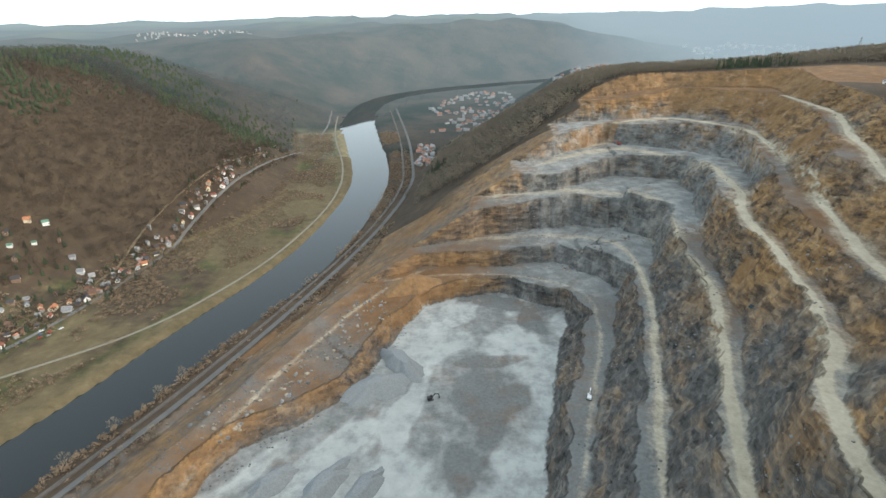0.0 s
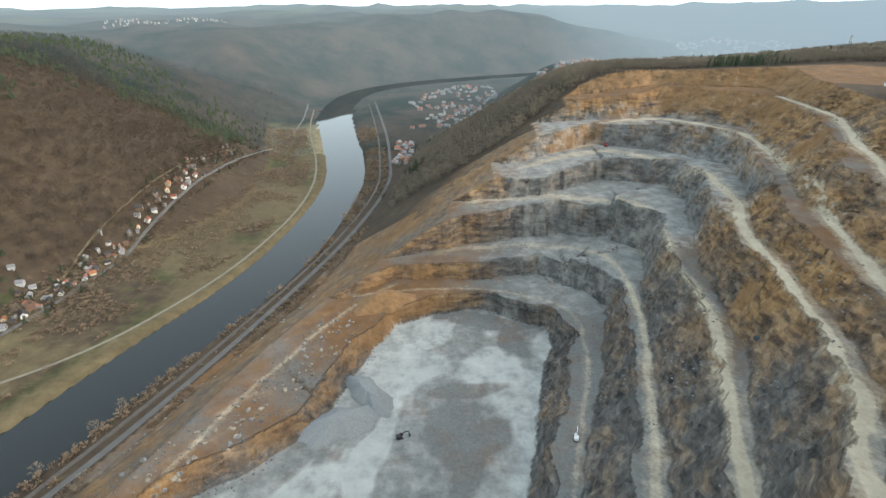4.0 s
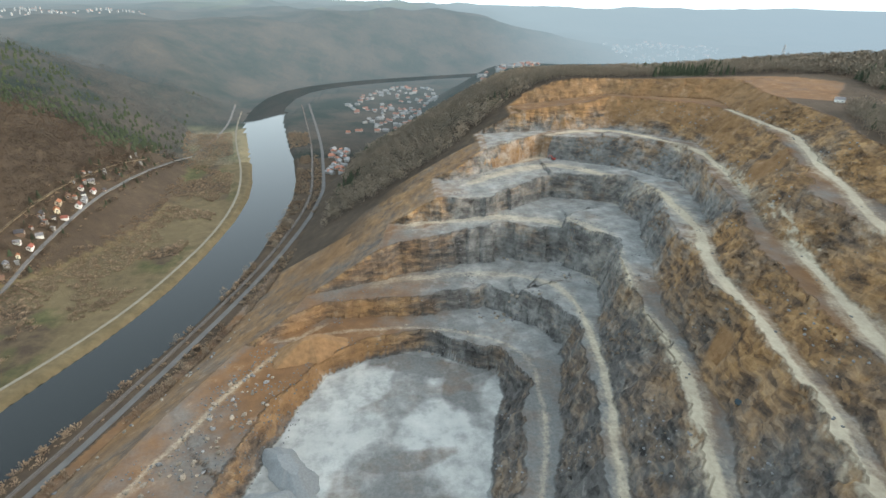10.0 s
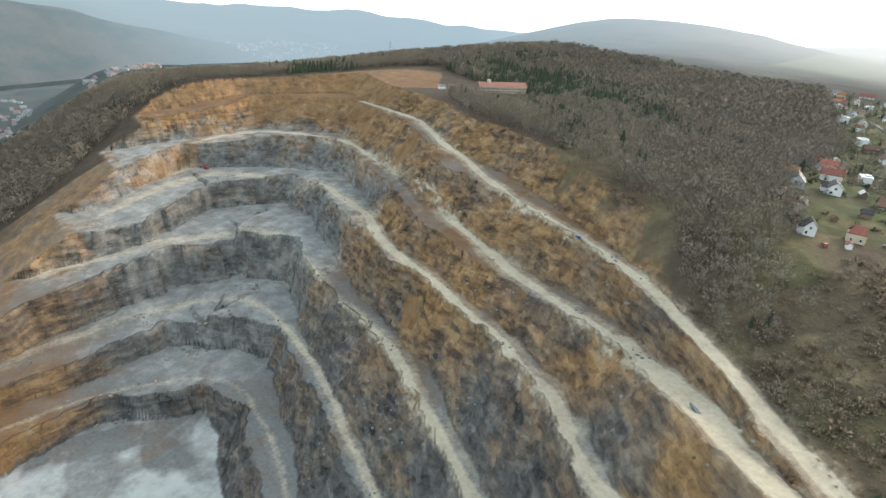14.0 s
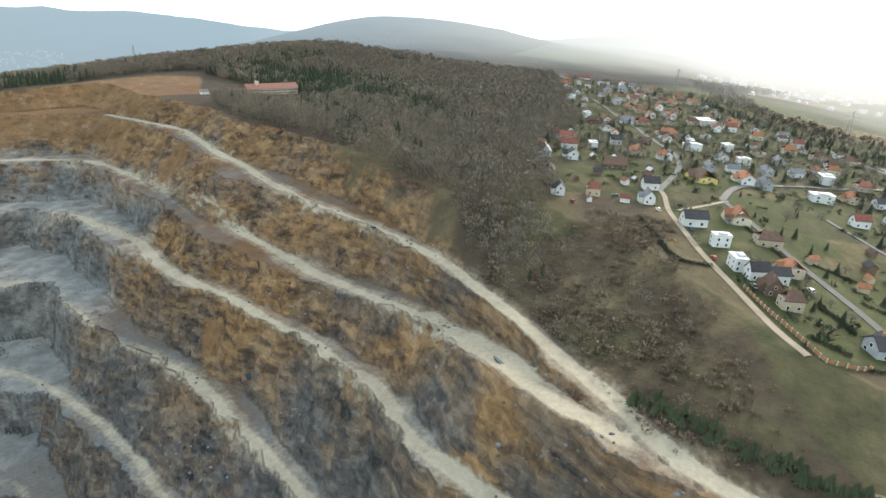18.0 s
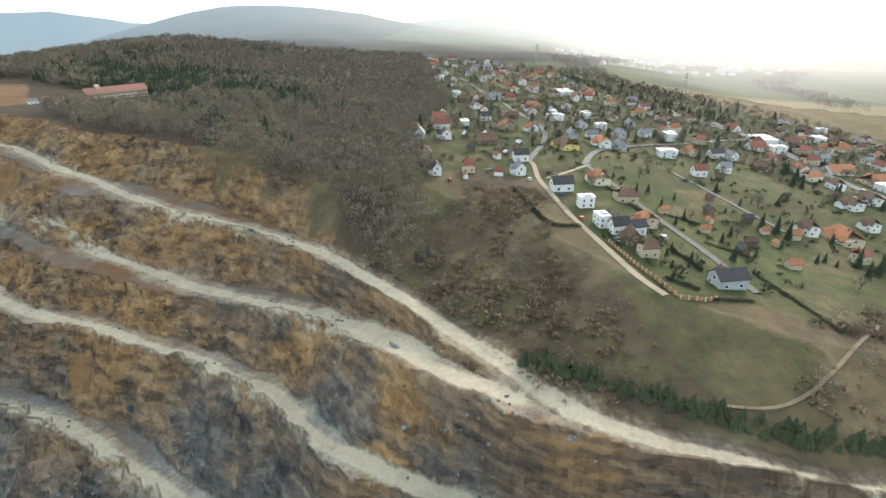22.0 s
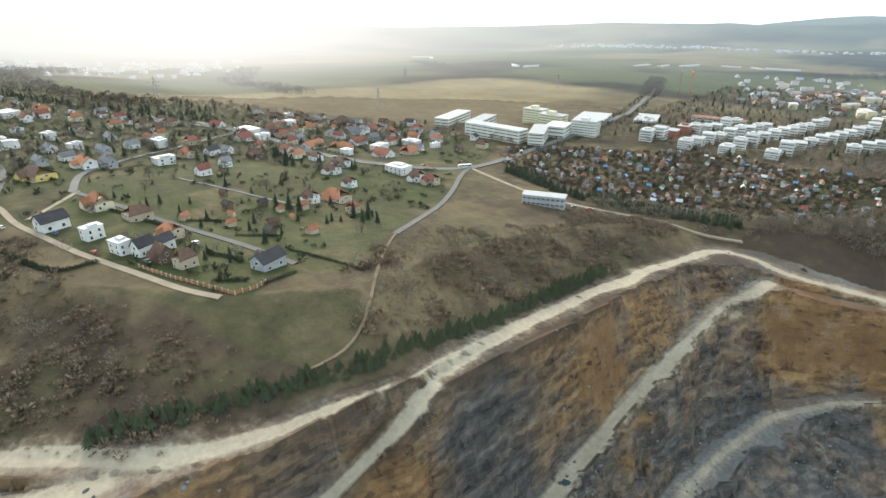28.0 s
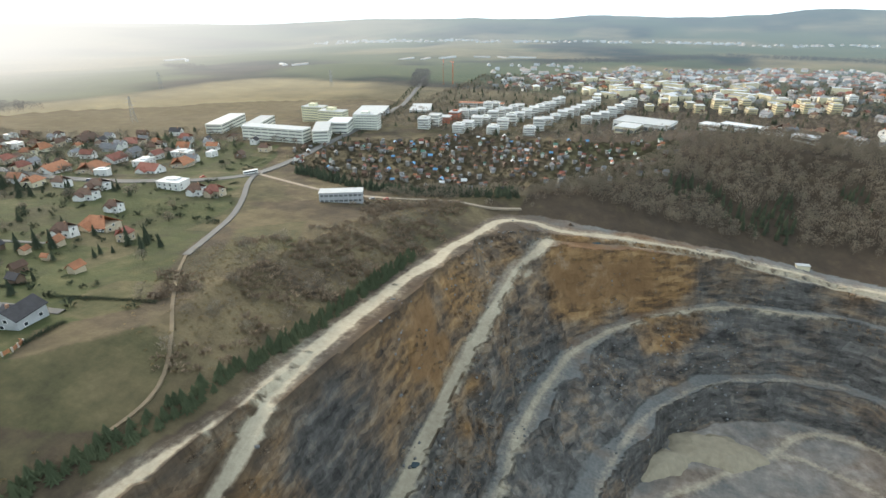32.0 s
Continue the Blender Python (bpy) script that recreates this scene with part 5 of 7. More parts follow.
block("office_block", "white office wing with ribbon windows", "office", (17, 60, 14), OFFICE, ROOF_G, 4, 16, 470, -382, 20, OFF)
block("office_block", "white office wing beside the main road", "office", (17, 52, 13), OFFICE, ROOF_G, 4, 15, 378, -378, 30, OFF)
block("office_block", "cream office slab with a roof house", "office", (17, 30, 19), OFFICE_Y, ROOF_G, 6, 9, 462, -482, 95, OFF, top=4)
block("office_block", "cream office slab with a roof house", "office", (17, 34, 18), OFFICE_Y, ROOF_G, 6, 9, 415, -455, 95, OFF, top=4)
block("office_block", "tall white office block", "office", (19, 30, 18), OFFICE, ROOF_G, 6, 9, 366, -455, 105, OFF, top=3)
block("office_block", "low white office hall", "office", (24, 34, 13), OFFICE, ROOFS["w"], 3, 10, 385, -425, 20, OFF)
block("office_block", "low white hall with a pale roof", "office", (20, 70, 11), OFFICE, ROOFS["w"], 3, 18, 530, -392, 20, OFF)
block("warehouse", "low grey warehouse with a flat roof", "warehouse", (40, 60, 7), WALLS["g"], ROOF_G, 2, 10, 420, -560, 20)
block("warehouse", "low grey depot with a flat roof", "warehouse", (30, 60, 6), WALLS["w"], ROOF_G, 1, 12, 380, -640, 20)
block("warehouse", "long low building with a red roof", "warehouse", (16, 75, 8), WALLS["w"], ROOFS["o"], 2, 14, 318, -745, 100)
block("school", "long grey two-storey building with big windows", "building", (10, 30, 7.5), WALLS["g"], ROOF_G, 2, 9, 229, -187, 118)
block("sports_hall", "large white hall with a grey roof", "hall", (42, 66, 11), WALLS["w"], ROOF_G, 1, 9, 52, -600, 75)
block("sports_hall", "cream hall with a flat roof", "hall", (30, 24, 8), WALLS["c"], ROOF_G, 1, 6, 68, -560, 75)
block("store", "white two-storey store building", "shop", (18, 30, 8), WALLS["w"], ROOFS["w"], 2, 6, -28, -640, 60)
block("store", "long low building with a pale roof", "shop", (16, 46, 8), WALLS["w"], ROOFS["w"], 2, 12, -55, -585, 65)
block("store", "low white workshop building", "shop", (14, 22, 6), WALLS["w"], ROOFS["w"], 1, 5, -105, -520, 60)
block("shed", "long yellow sheet-metal shed", "shed", (10, 26, 7), WALLS["y"], WALLS["y"], 1, 3, -60, -720, 75)
for row, (x0, y0, x1, y1, n, m_) in enumerate(((306, -492, 286, -720, 9, APT), (262, -498, 246, -720, 9, APT), (222, -512, 208, -860, 11, APT), (180, -525, 150, -880, 11, APT),
                                                (130, -640, 90, -900, 7, APT), (60, -860, -210, -900, 8, APT_Y), (40, -930, -220, -960, 7, APT_Y), (0, -1010, -260, -1030, 6, APT))):
    for i in range(n):
        t = i / (n - 1)
        mm = APT_R if row == 0 and i in (2, 3) else m_
        words = "red" if mm is APT_R else "yellow" if mm is APT_Y else "white"
        block("apartment_building", words + " flat-roofed apartment building with balconies", "apartment", (14, 17, rng.choice((9, 12, 12, 14))), mm, ROOF_G, 4, 5,
              x0 + (x1 - x0) * t, y0 + (y1 - y0) * t, 12 + rng.uniform(-4, 4), "apartment buildings", top=rng.choice((None, 2.5)))
# hill-top inn
inn = block("inn", "long hill-top building with a red tiled roof", "building", (14, 56, 6), WALLS["t"], ROOF_G, 2, 16, 521, 520, 57)
vs, fs = extrude([(-8, 6.4), (8, 6.4), (0, 11.5)], -29, 29)
part("gable_roof", mesh_of("gable_roof", vs, fs, tile_material("faded_red_tiles", (0.34, 0.155, 0.115))), inn)
part("turret", mesh_of("turret", *boxes((-2, 2, 14, 18, 6, 14)), WALLS["t"]), inn)
place(house("wg", 11, simple=True, label="small pale hut beside the hill-top building"), 458, 556, 60, (0.7, 0.7, 0.6))

# ---- trees and scrub ----
def twig_material(name, stops, patch=14.0):
    m, nt, b = mat(name, 0.95)
    b.inputs["Specular IOR Level"].default_value = 0.1
    geo = nt.nodes.new("ShaderNodeNewGeometry")
    f = calc(nt, "ADD", calc(nt, "MULTIPLY", tex(nt, patch, 3), 0.75), calc(nt, "MULTIPLY", geo.outputs["Random Per Island"], 0.26))
    nt.links.new(ramp(nt, f, stops), b.inputs["Base Color"])
    # twigs scatter light like a soft canopy rather than as flat blades
    up = nt.nodes.new("ShaderNodeVectorMath")
    up.operation = "MULTIPLY_ADD"
    up.inputs[1].default_value, up.inputs[2].default_value = (0.28, 0.28, 0.28), (0, 0, 0.75)
    unit_n = nt.nodes.new("ShaderNodeVectorMath")
    unit_n.operation = "NORMALIZE"
    nt.links.new(geo.outputs["Normal"], up.inputs[0])
    nt.links.new(up.outputs[0], unit_n.inputs[0])
    nt.links.new(unit_n.outputs[0], b.inputs["Normal"])
    return m


TWIG = twig_material("bare_twigs", [(0.25, (0.178, 0.156, 0.122)), (0.45, (0.228, 0.194, 0.148)), (0.65, (0.278, 0.228, 0.168)), (0.9, (0.35, 0.27, 0.186))], 55.0)
TWIG_WEST = twig_material("bare_twigs_oak", [(0.25, (0.060, 0.050, 0.041)), (0.45, (0.086, 0.067, 0.051)), (0.7, (0.118, 0.084, 0.058)), (0.9, (0.15, 0.105, 0.068))], 110.0)
NEEDLE = twig_material("spruce_needles", [(0.25, (0.042, 0.054, 0.036)), (0.55, (0.066, 0.080, 0.050)), (0.9, (0.11, 0.122, 0.070))])
BUSH = twig_material("dry_scrub", [(0.2, (0.175, 0.126, 0.090)), (0.5, (0.265, 0.195, 0.135)), (0.8, (0.39, 0.295, 0.195))], 30.0)
REED = twig_material("dead_grass_tufts", [(0.2, (0.17, 0.12, 0.06)), (0.8, (0.33, 0.25, 0.13))], 8.0)
BARK = plain("bark", (0.075, 0.058, 0.042), 0.95)
nrng = np.random.default_rng(11)


def bare_shape(n, wide=0.30, low=0.28, size=0.075):
    """Unit-high bare crown: a thin trunk and many slivers of twig."""
    vs = [(-0.012, 0, -0.08), (0.012, 0, -0.08), (0, 0.0, 0.75), (0, -0.012, -0.08), (0, 0.012, -0.08), (0.005, 0, 0.7)]
    fs = [(0, 1, 2), (3, 4, 5)]
    for _ in range(n):
        u, v = nrng.random(), nrng.random() * 2 * math.pi
        z = low + (1 - low) * nrng.random() ** 0.8
        r = wide * math.sin(math.pi * min(1, (z - low + 0.12) / (1.16 - low))) ** 0.7 * math.sqrt(u)
        p = np.array([r * math.cos(v), r * math.sin(v), z])
        d = np.array([math.cos(v) * 0.7, math.sin(v) * 0.7, 0.9]) + nrng.normal(0, 0.35, 3)
        d /= np.linalg.norm(d)
        s = np.cross(d, nrng.normal(0, 1, 3))
        s /= np.linalg.norm(s) + 1e-9
        k = size * nrng.uniform(0.9, 1.9)
        o = len(vs)
        vs += [tuple(p - d * k), tuple(p + d * k + s * k * 0.26), tuple(p + d * k - s * k * 0.26)]
        fs.append((o, o + 1, o + 2))
    return np.array(vs, float), np.array(fs)


def spruce_shape(tiers=5, sides=7, wide=0.2):
    vs, fs = [], []
    for t in range(tiers):
        z0, z1 = 0.06 + 0.9 * t / tiers, 0.06 + 0.9 * (t + 1.75) / tiers
        r = wide * (1 - t / (tiers + 0.4)) * nrng.uniform(0.85, 1.1)
        o = len(vs)
        vs.append((0, 0, min(z1, 1.0)))
        for i in range(sides * 2):
            a = math.pi * i / sides + t * 0.7
            k = r * (nrng.uniform(0.85, 1.15) if i % 2 == 0 else 0.55)
            vs.append((k * math.cos(a), k * math.sin(a), z0 - (0.03 if i % 2 == 0 else -0.03)))
        fs += [(o, o + 1 + i, o + 1 + (i + 1) % (sides * 2)) for i in range(sides * 2)]
    return np.array(vs, float), np.array(fs)


def bush_shape(n=26):
    vs, fs = [], []
    for _ in range(n):
        a, e = nrng.random() * 2 * math.pi, nrng.random() * 1.3
        r = nrng.uniform(0.25, 0.95)
        p = np.array([r * math.cos(a) * math.cos(e), r * math.sin(a) * math.cos(e), 0.08 + 0.75 * r * math.sin(e)])
        d = p + np.array([0, 0, 0.4])
        d /= np.linalg.norm(d)
        s = np.cross(d, nrng.normal(0, 1, 3))
        s /= np.linalg.norm(s) + 1e-9
        k = nrng.uniform(0.14, 0.3)
        o = len(vs)
        vs += [tuple(p - d * k), tuple(p + d * k + s * k * 0.55), tuple(p + d * k - s * k * 0.55)]
        fs.append((o, o + 1, o + 2))
    return np.array(vs, float), np.array(fs)


def scatter(name, shapes, pts, size, material, label, category, wide=1.0):
    """One object of stuff: many copies of a few shapes, standing on the land."""
    if not len(pts):
        return None
    z = ground(pts[:, 0], pts[:, 1])[0]
    pick = nrng.integers(0, len(shapes), len(pts))
    allv, allf, off = [], [], 0
    for k, (V, F) in enumerate(shapes):
        m = pick == k
        n = int(m.sum())
        if not n:
            continue
        a = nrng.random(n) * 2 * math.pi
        s = size[0] + (size[1] - size[0]) * nrng.random(n)
        w = s * wide * nrng.uniform(0.8, 1.25, n)
        c, q = np.cos(a)[:, None], np.sin(a)[:, None]
        X = (V[None, :, 0] * c - V[None, :, 1] * q) * w[:, None] + pts[m, 0][:, None]
        Y = (V[None, :, 0] * q + V[None, :, 1] * c) * w[:, None] + pts[m, 1][:, None]
        Z = V[None, :, 2] * s[:, None] + z[m][:, None]
        allv.append(np.stack([X, Y, Z], -1).reshape(-1, 3))
        allf.append((F[None] + (np.arange(n) * len(V))[:, None, None] + off).reshape(-1, 3))
        off += n * len(V)
    co, fc = np.concatenate(allv), np.concatenate(allf)
    me = bpy.data.meshes.new(name)
    me.vertices.add(len(co))
    me.vertices.foreach_set("co", co.ravel().astype(np.float32))
    me.loops.add(fc.size)
    me.loops.foreach_set("vertex_index", fc.ravel().astype(np.int32))
    me.polygons.add(len(fc))
    me.polygons.foreach_set("loop_start", np.arange(0, fc.size, 3, dtype=np.int32))
    me.polygons.foreach_set("loop_total", np.full(len(fc), 3, np.int32))
    me.update()
    me.materials.append(material)
    return tagged(new(name, me), label, category, kind="stuff")


def sow(box, gap, test):
    """Random places in a box, jittered on a grid, that pass the test."""
    x0, x1, y0, y1 = box
    gx, gy = np.meshgrid(np.arange(x0, x1, gap), np.arange(y0, y1, gap))
    x = gx.ravel() + nrng.uniform(-0.55, 0.55, gx.size) * gap
    y = gy.ravel() + nrng.uniform(-0.55, 0.55, gx.size) * gap
    m = test(x, y)
    return np.stack([x[m], y[m]], -1)


def clear_of_taken(p, d):
    if not len(p):
        return p
    keep = np.ones(len(p), bool)
    for a, b in taken:
        keep &= (p[:, 0] - a) ** 2 + (p[:, 1] - b) ** 2 > d * d
    for L in ROAD_LINES:
        keep &= nearest(p[:, 0], p[:, 1], L)[0] > 4.5
    return p[keep]


EAST_WOOD = [(372, 440), (302, 318), (254, 238), (222, 186), (228, 160), (255, 152), (286, 160), (345, 168), (436, 196), (500, 190), (597, 186), (703, 215), (1040, 295), (1300, 420), (1250, 1150),
             (600, 1240), (590, 800), (575, 660), (545, 600), (560, 520), (500, 500), (430, 520)]
NORTH_WOOD = [(-40, 720), (100, 730), (200, 800), (340, 790), (480, 765), (600, 690), (600, 1240), (330, 1240), (40, 1240), (-5, 1000)]
SOUTH_WOOD = [(120, -290), (60, -380), (0, -480), (-90, -545), (-330, -560), (-420, -420), (-260, -345), (-105, -345), (20, -308)]


def in_wood(poly):
    def test(x, y):
        m = inside(x, y, poly)
        _, cut, _ = ground(x, y)
        return m & (cut < -4) & (np.hypot(x, y - 100) < 1080)
    return test


BARE = [bare_shape(120, wide=0.42, low=0.2, size=0.052) for _ in range(6)]
BARE_FAR = [bare_shape(62, wide=0.44, low=0.2, size=0.075) for _ in range(5)]
SPRUCE = [spruce_shape() for _ in range(4)]
BUSHES = [bush_shape() for _ in range(5)]
pts = sow((230, 1300, 150, 1240), 7.4, in_wood(EAST_WOOD))
pts = pts[np.hypot(pts[:, 0] - 498, (pts[:, 1] - 508)) > 46]
con = (fbm(pts[:, 0], pts[:, 1], 130, 201, 3) + nrng.normal(0, 0.2, len(pts)) > 0.22) & (pts[:, 1] > 225)
near_w = np.hypot(pts[:, 0], pts[:, 1] - 110) < 620
scatter("woodland", BARE, pts[near_w & ~con], (9, 15), TWIG, "leafless grey-brown deciduous wood behind the quarry rim", "trees")
scatter("woodland", BARE_FAR, pts[~near_w & ~con], (9, 16), TWIG, "leafless grey-brown wood on the plateau", "trees", 1.15)
scatter("conifers", SPRUCE, pts[con], (9, 14), NEEDLE, "dark green conifers standing among the bare wood", "trees", 1.5)
p2 = sow((-60, 600, 700, 1240), 8.6, in_wood(NORTH_WOOD))
con = fbm(p2[:, 0], p2[:, 1], 110, 211, 3) > 0.38
scatter("woodland", BARE_FAR, p2[~con], (9, 15), TWIG, "leafless wood on the slope above the river", "trees", 1.15)
scatter("conifers", SPRUCE, p2[con], (11, 18), NEEDLE, "dark conifers on the slope above the river", "trees")
p3 = sow((-460, 140, -570, -290), 7.0, in_wood(SOUTH_WOOD))
con = fbm(p3[:, 0], p3[:, 1], 60, 216, 2) > 0.45
scatter("woodland", BARE, p3[~con], (7, 12), TWIG, "leafless brown wood beyond the quarry road", "trees")
scatter("conifers", SPRUCE, p3[con], (8, 13), NEEDLE, "dark conifers beyond the quarry road", "trees")


def west_test(x, y):
    s, half = river_side(x, y)
    z = natural(x, y)
    return (s < 0) & (z > 24) & (y > 0.4 * -x + 60)


p4 = sow((-1150, -330, 330, 1350), 7.6, west_test)
p4 = np.concatenate([p4[np.hypot(p4[:, 0], p4[:, 1] - 100) < 1060], (lambda p: p[np.hypot(p[:, 0], p[:, 1] - 100) >= 1060])(sow((-1900, -330, 330, 1640), 14.5, west_test))])
con = nrng.normal(0, 0.10, len(p4)) + fbm(p4[:, 0], p4[:, 1], 150, 221, 4) + 0.5 * sstep(natural(p4[:, 0], p4[:, 1]), 110, 190) > 0.34
p4a = clear_of_taken(p4[~con], 6)
OAK = [bare_shape(36, wide=0.48, low=0.1, size=0.085) for _ in range(5)]
p4f = np.hypot(p4a[:, 0], p4a[:, 1] - 100) > 1000
scatter("woodland", OAK, p4a[~p4f], (7, 11), TWIG_WEST, "leafless reddish-brown oak wood on the far hillside", "trees", 1.2)
FAR_TWIG = twig_material("far_wood_twigs", [(0.25, (0.050, 0.045, 0.036)), (0.6, (0.082, 0.066, 0.050)), (0.9, (0.115, 0.090, 0.064))], 120.0)
# far trees carry the same painted haze emission as the backdrop
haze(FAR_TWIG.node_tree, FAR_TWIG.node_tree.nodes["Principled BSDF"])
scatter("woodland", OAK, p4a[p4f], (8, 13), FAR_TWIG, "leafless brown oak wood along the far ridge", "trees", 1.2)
PINE = twig_material("pine_needles", [(0.25, (0.048, 0.066, 0.040)), (0.55, (0.072, 0.092, 0.054)), (0.9, (0.11, 0.125, 0.075))], 60.0)
scatter("conifers", [spruce_shape(3, 5, 0.24) for _ in range(4)], p4[con], (6, 9), PINE, "green pine patches on the top of the far hillside", "trees", 1.9)


def plain_test(x, y):
    s, half = river_side(x, y)
    return (s < -half - 30) & (natural(x, y) < 24) & (fbm(x, y, 55, 231, 3) > -0.14)


p5 = clear_of_taken(sow((-520, -140, 300, 1300), 5.6, plain_test), 5)
scatter("scrub", BUSHES, p5, (1.6, 3.8), BUSH, "brown leafless bushes on the river meadow", "bushes", 1.2)


def by_cottages(x, y):
    d, _, side = nearest(x, y, [(-430, 360), (-406, 404), (-368, 519), (-350, 633), (-320, 810), (-304, 1074)])
    return (d > 4) & (((side < 0) & (d < 42)) | (d < 12)) & (vnoise(x, y, 18, 271) > -0.35)


p5b = clear_of_taken(sow((-520, -280, 340, 1080), 7.0, by_cottages), 3.5)
scatter("garden_trees", BARE_FAR, p5b[::2], (5, 9), TWIG_WEST, "bare dark garden trees round the riverside cottages", "trees", 1.1)
scatter("garden_shrubs", BUSHES, p5b[1::2], (1.5, 3.5), BUSH, "brown shrubs and hedges round the riverside cottages", "bushes", 1.2)
p5c = clear_of_taken(sow((-560, -280, 340, 1080), 17.0, lambda x, y: by_cottages(x, y) | (inside(x, y, [(-400, 440), (-385, 560), (-480, 600), (-560, 520), (-500, 400)]))), 4)
scatter("conifers", SPRUCE, p5c, (5, 11), NEEDLE, "dark conifers standing among the riverside cottages", "trees", 1.5)


def bank_test(x, y):
    s, half = river_side(x, y)
    on_rail = nearest(x, y, rail_line)[0] > 4
    return (s > half + 3) & (s < half + 46) & on_rail & (nearest(x, y, [(-330, 60), (-231, 275), (-160, 447), (-98, 629), (-48, 897), (-70, 1206)])[0] > 5) & (vnoise(x, y, 40, 233) > -0.3)


p6 = sow((-340, 20, 120, 1300), 5.0, bank_test)
scatter("scrub", BUSHES, p6, (1.8, 4.5), BUSH, "dark leafless bushes along the railway", "bushes", 1.0)
p6b = sow((-340, 20, 120, 1300), 24.0, bank_test)
scatter("woodland", BARE, p6b, (7, 12), TWIG, "leafless trees along the river road", "trees")
RIM_SCRUB = [(240, 178), (205, 148), (172, 118), (160, 95), (160, 62), (185, 70), (212, 84), (240, 98), (262, 94), (330, 102), (330, 140), (290, 135), (262, 150)]
SOUTH_SCRUB = [(152, 20), (186, 0), (212, -35), (228, -62), (200, -100), (190, -160), (215, -210), (180, -240), (150, -235), (148, -120), (146, -30)]


def scrub_test(poly, thr, seed):
    def test(x, y):
        jx, jy = x + 9 * vnoise(x, y, 14, seed + 3) + nrng.normal(0, 4, len(x)), y + 9 * vnoise(x, y, 14, seed + 4) + nrng.normal(0, 4, len(y))
        return inside(jx, jy, poly) & (fbm(x, y, 22, seed, 3) > thr) & (ground(x, y)[1] < -2)
    return test


q1 = sow((150, 310, 50, 205), 3.0, scrub_test(RIM_SCRUB, 0.04, 241))
q2 = sow((140, 235, -250, 25), 3.2, scrub_test(SOUTH_SCRUB, 0.0, 243))
q = clear_of_taken(np.concatenate([q1, q2]), 5)
scatter("scrub", BUSHES, q, (0.9, 2.8), BUSH, "dense brown leafless scrub between rim road and village", "bushes", 1.25)
q3 = np.concatenate([sow((150, 310, 50, 205), 3.0, scrub_test(RIM_SCRUB, -0.9, 245)), sow((140, 235, -250, 25), 3.4, scrub_test(SOUTH_SCRUB, -0.9, 246))])
scatter("dry_grass", BUSHES, clear_of_taken(q3, 4), (0.35, 0.8), REED, "tufts of dead grass among the scrub", "grass", 1.6)
q4 = sow((150, 320, 90, 205), 11, scrub_test(RIM_SCRUB, 0.0, 247))
scatter("woodland", BARE, q4, (5, 9), TWIG, "scattered young bare trees in the scrub", "trees")


SOUTH_THICKET = [(215, -215), (150, -250), (118, -275), (60, -335), (0, -400), (110, -312), (195, -252)]
q4b = sow((0, 220, -400, -210), 4.2, scrub_test(SOUTH_THICKET, -0.5, 253))
scatter("woodland", BARE, clear_of_taken(q4b, 5), (3.5, 7), TWIG, "young bare trees between the rim road and the allotments", "trees", 1.2)
q4c = sow((150, 240, -240, 20), 12.0, scrub_test(SOUTH_SCRUB, -0.3, 255))
scatter("woodland", BARE, clear_of_taken(q4c, 5), (3.5, 6.5), TWIG, "scattered young bare trees in the southern scrub", "trees", 1.2)


def face_test(x, y):
    z, cut, face = ground(x, y)
    return (cut > 3) & (face > 0) & (z > 75) & ((y < 60) | (vnoise(x, y, 45, 249) > 0.45)) & (fbm(x, y, 25, 251, 3) > 0.02)


q5 = sow((-250, 420, -330, 700), 3.4, face_test)
scatter("scrub", BUSHES, q5, (0.9, 2.4), BUSH, "sparse brown bushes on the overgrown quarry faces", "bushes", 1.1)


def allot_test(x, y):
    return inside(x, y, GARDENS)


q6 = clear_of_taken(sow((0, 390, -500, -240), 5.2, allot_test), 2.6)
GARDEN_TWIG = twig_material("garden_twigs", [(0.2, (0.055, 0.052, 0.036)), (0.5, (0.088, 0.078, 0.052)), (0.9, (0.135, 0.112, 0.072))], 12.0)
scatter("garden_trees", BUSHES, q6, (1.3, 3.4), GARDEN_TWIG, "small bare fruit trees in the allotments", "trees")
TOWN = [(-480, -1300), (-480, -560), (20, -490), (330, -480), (560, -360), (720, -240), (1000, 20), (1100, 300), (520, 225), (400, 200), (300, 60), (230, -40), (380, -330), (430, -620), (500, -1300)]
q7 = clear_of_taken(sow((-480, 1100, -1300, 300), 11.5, lambda x, y: inside(x, y, TOWN) & ((x > 440) | (y < -330))), 7)
scatter("garden_trees", [bare_shape(28, wide=0.42, size=0.11) for _ in range(5)], q7, (4, 8), TWIG, "bare garden trees among the houses", "trees", 1.2)
q8 = clear_of_taken(sow((-480, 1100, -1300, 300), 31, lambda x, y: inside(x, y, TOWN) & ((x > 440) | (y < -330))), 6)
scatter("conifers", SPRUCE, q8, (5, 10), NEEDLE, "dark garden conifers among the houses", "trees", 1.8)
q8b = clear_of_taken(sow((190, 700, -330, 260), 10.0, lambda x, y: inside(x, y, VILLAGE) & (fbm(x, y, 26, 263, 3) > 0.0)), 5)
scatter("garden_shrubs", BUSHES, q8b, (1.2, 3.4), NEEDLE, "dark evergreen shrubs in the village gardens", "bushes", 1.1)
q9 = sow((100, 560, -1300, -230), 7, lambda x, y: (np.abs(nearest(x, y, [(352, -307), (365, -411), (418, -620), (524, -917), (640, -1230)])[0] - 11) < 5))
scatter("conifers", SPRUCE, clear_of_taken(q9, 6), (2.5, 5), NEEDLE, "row of dark conifers along the main road", "trees", 1.4)
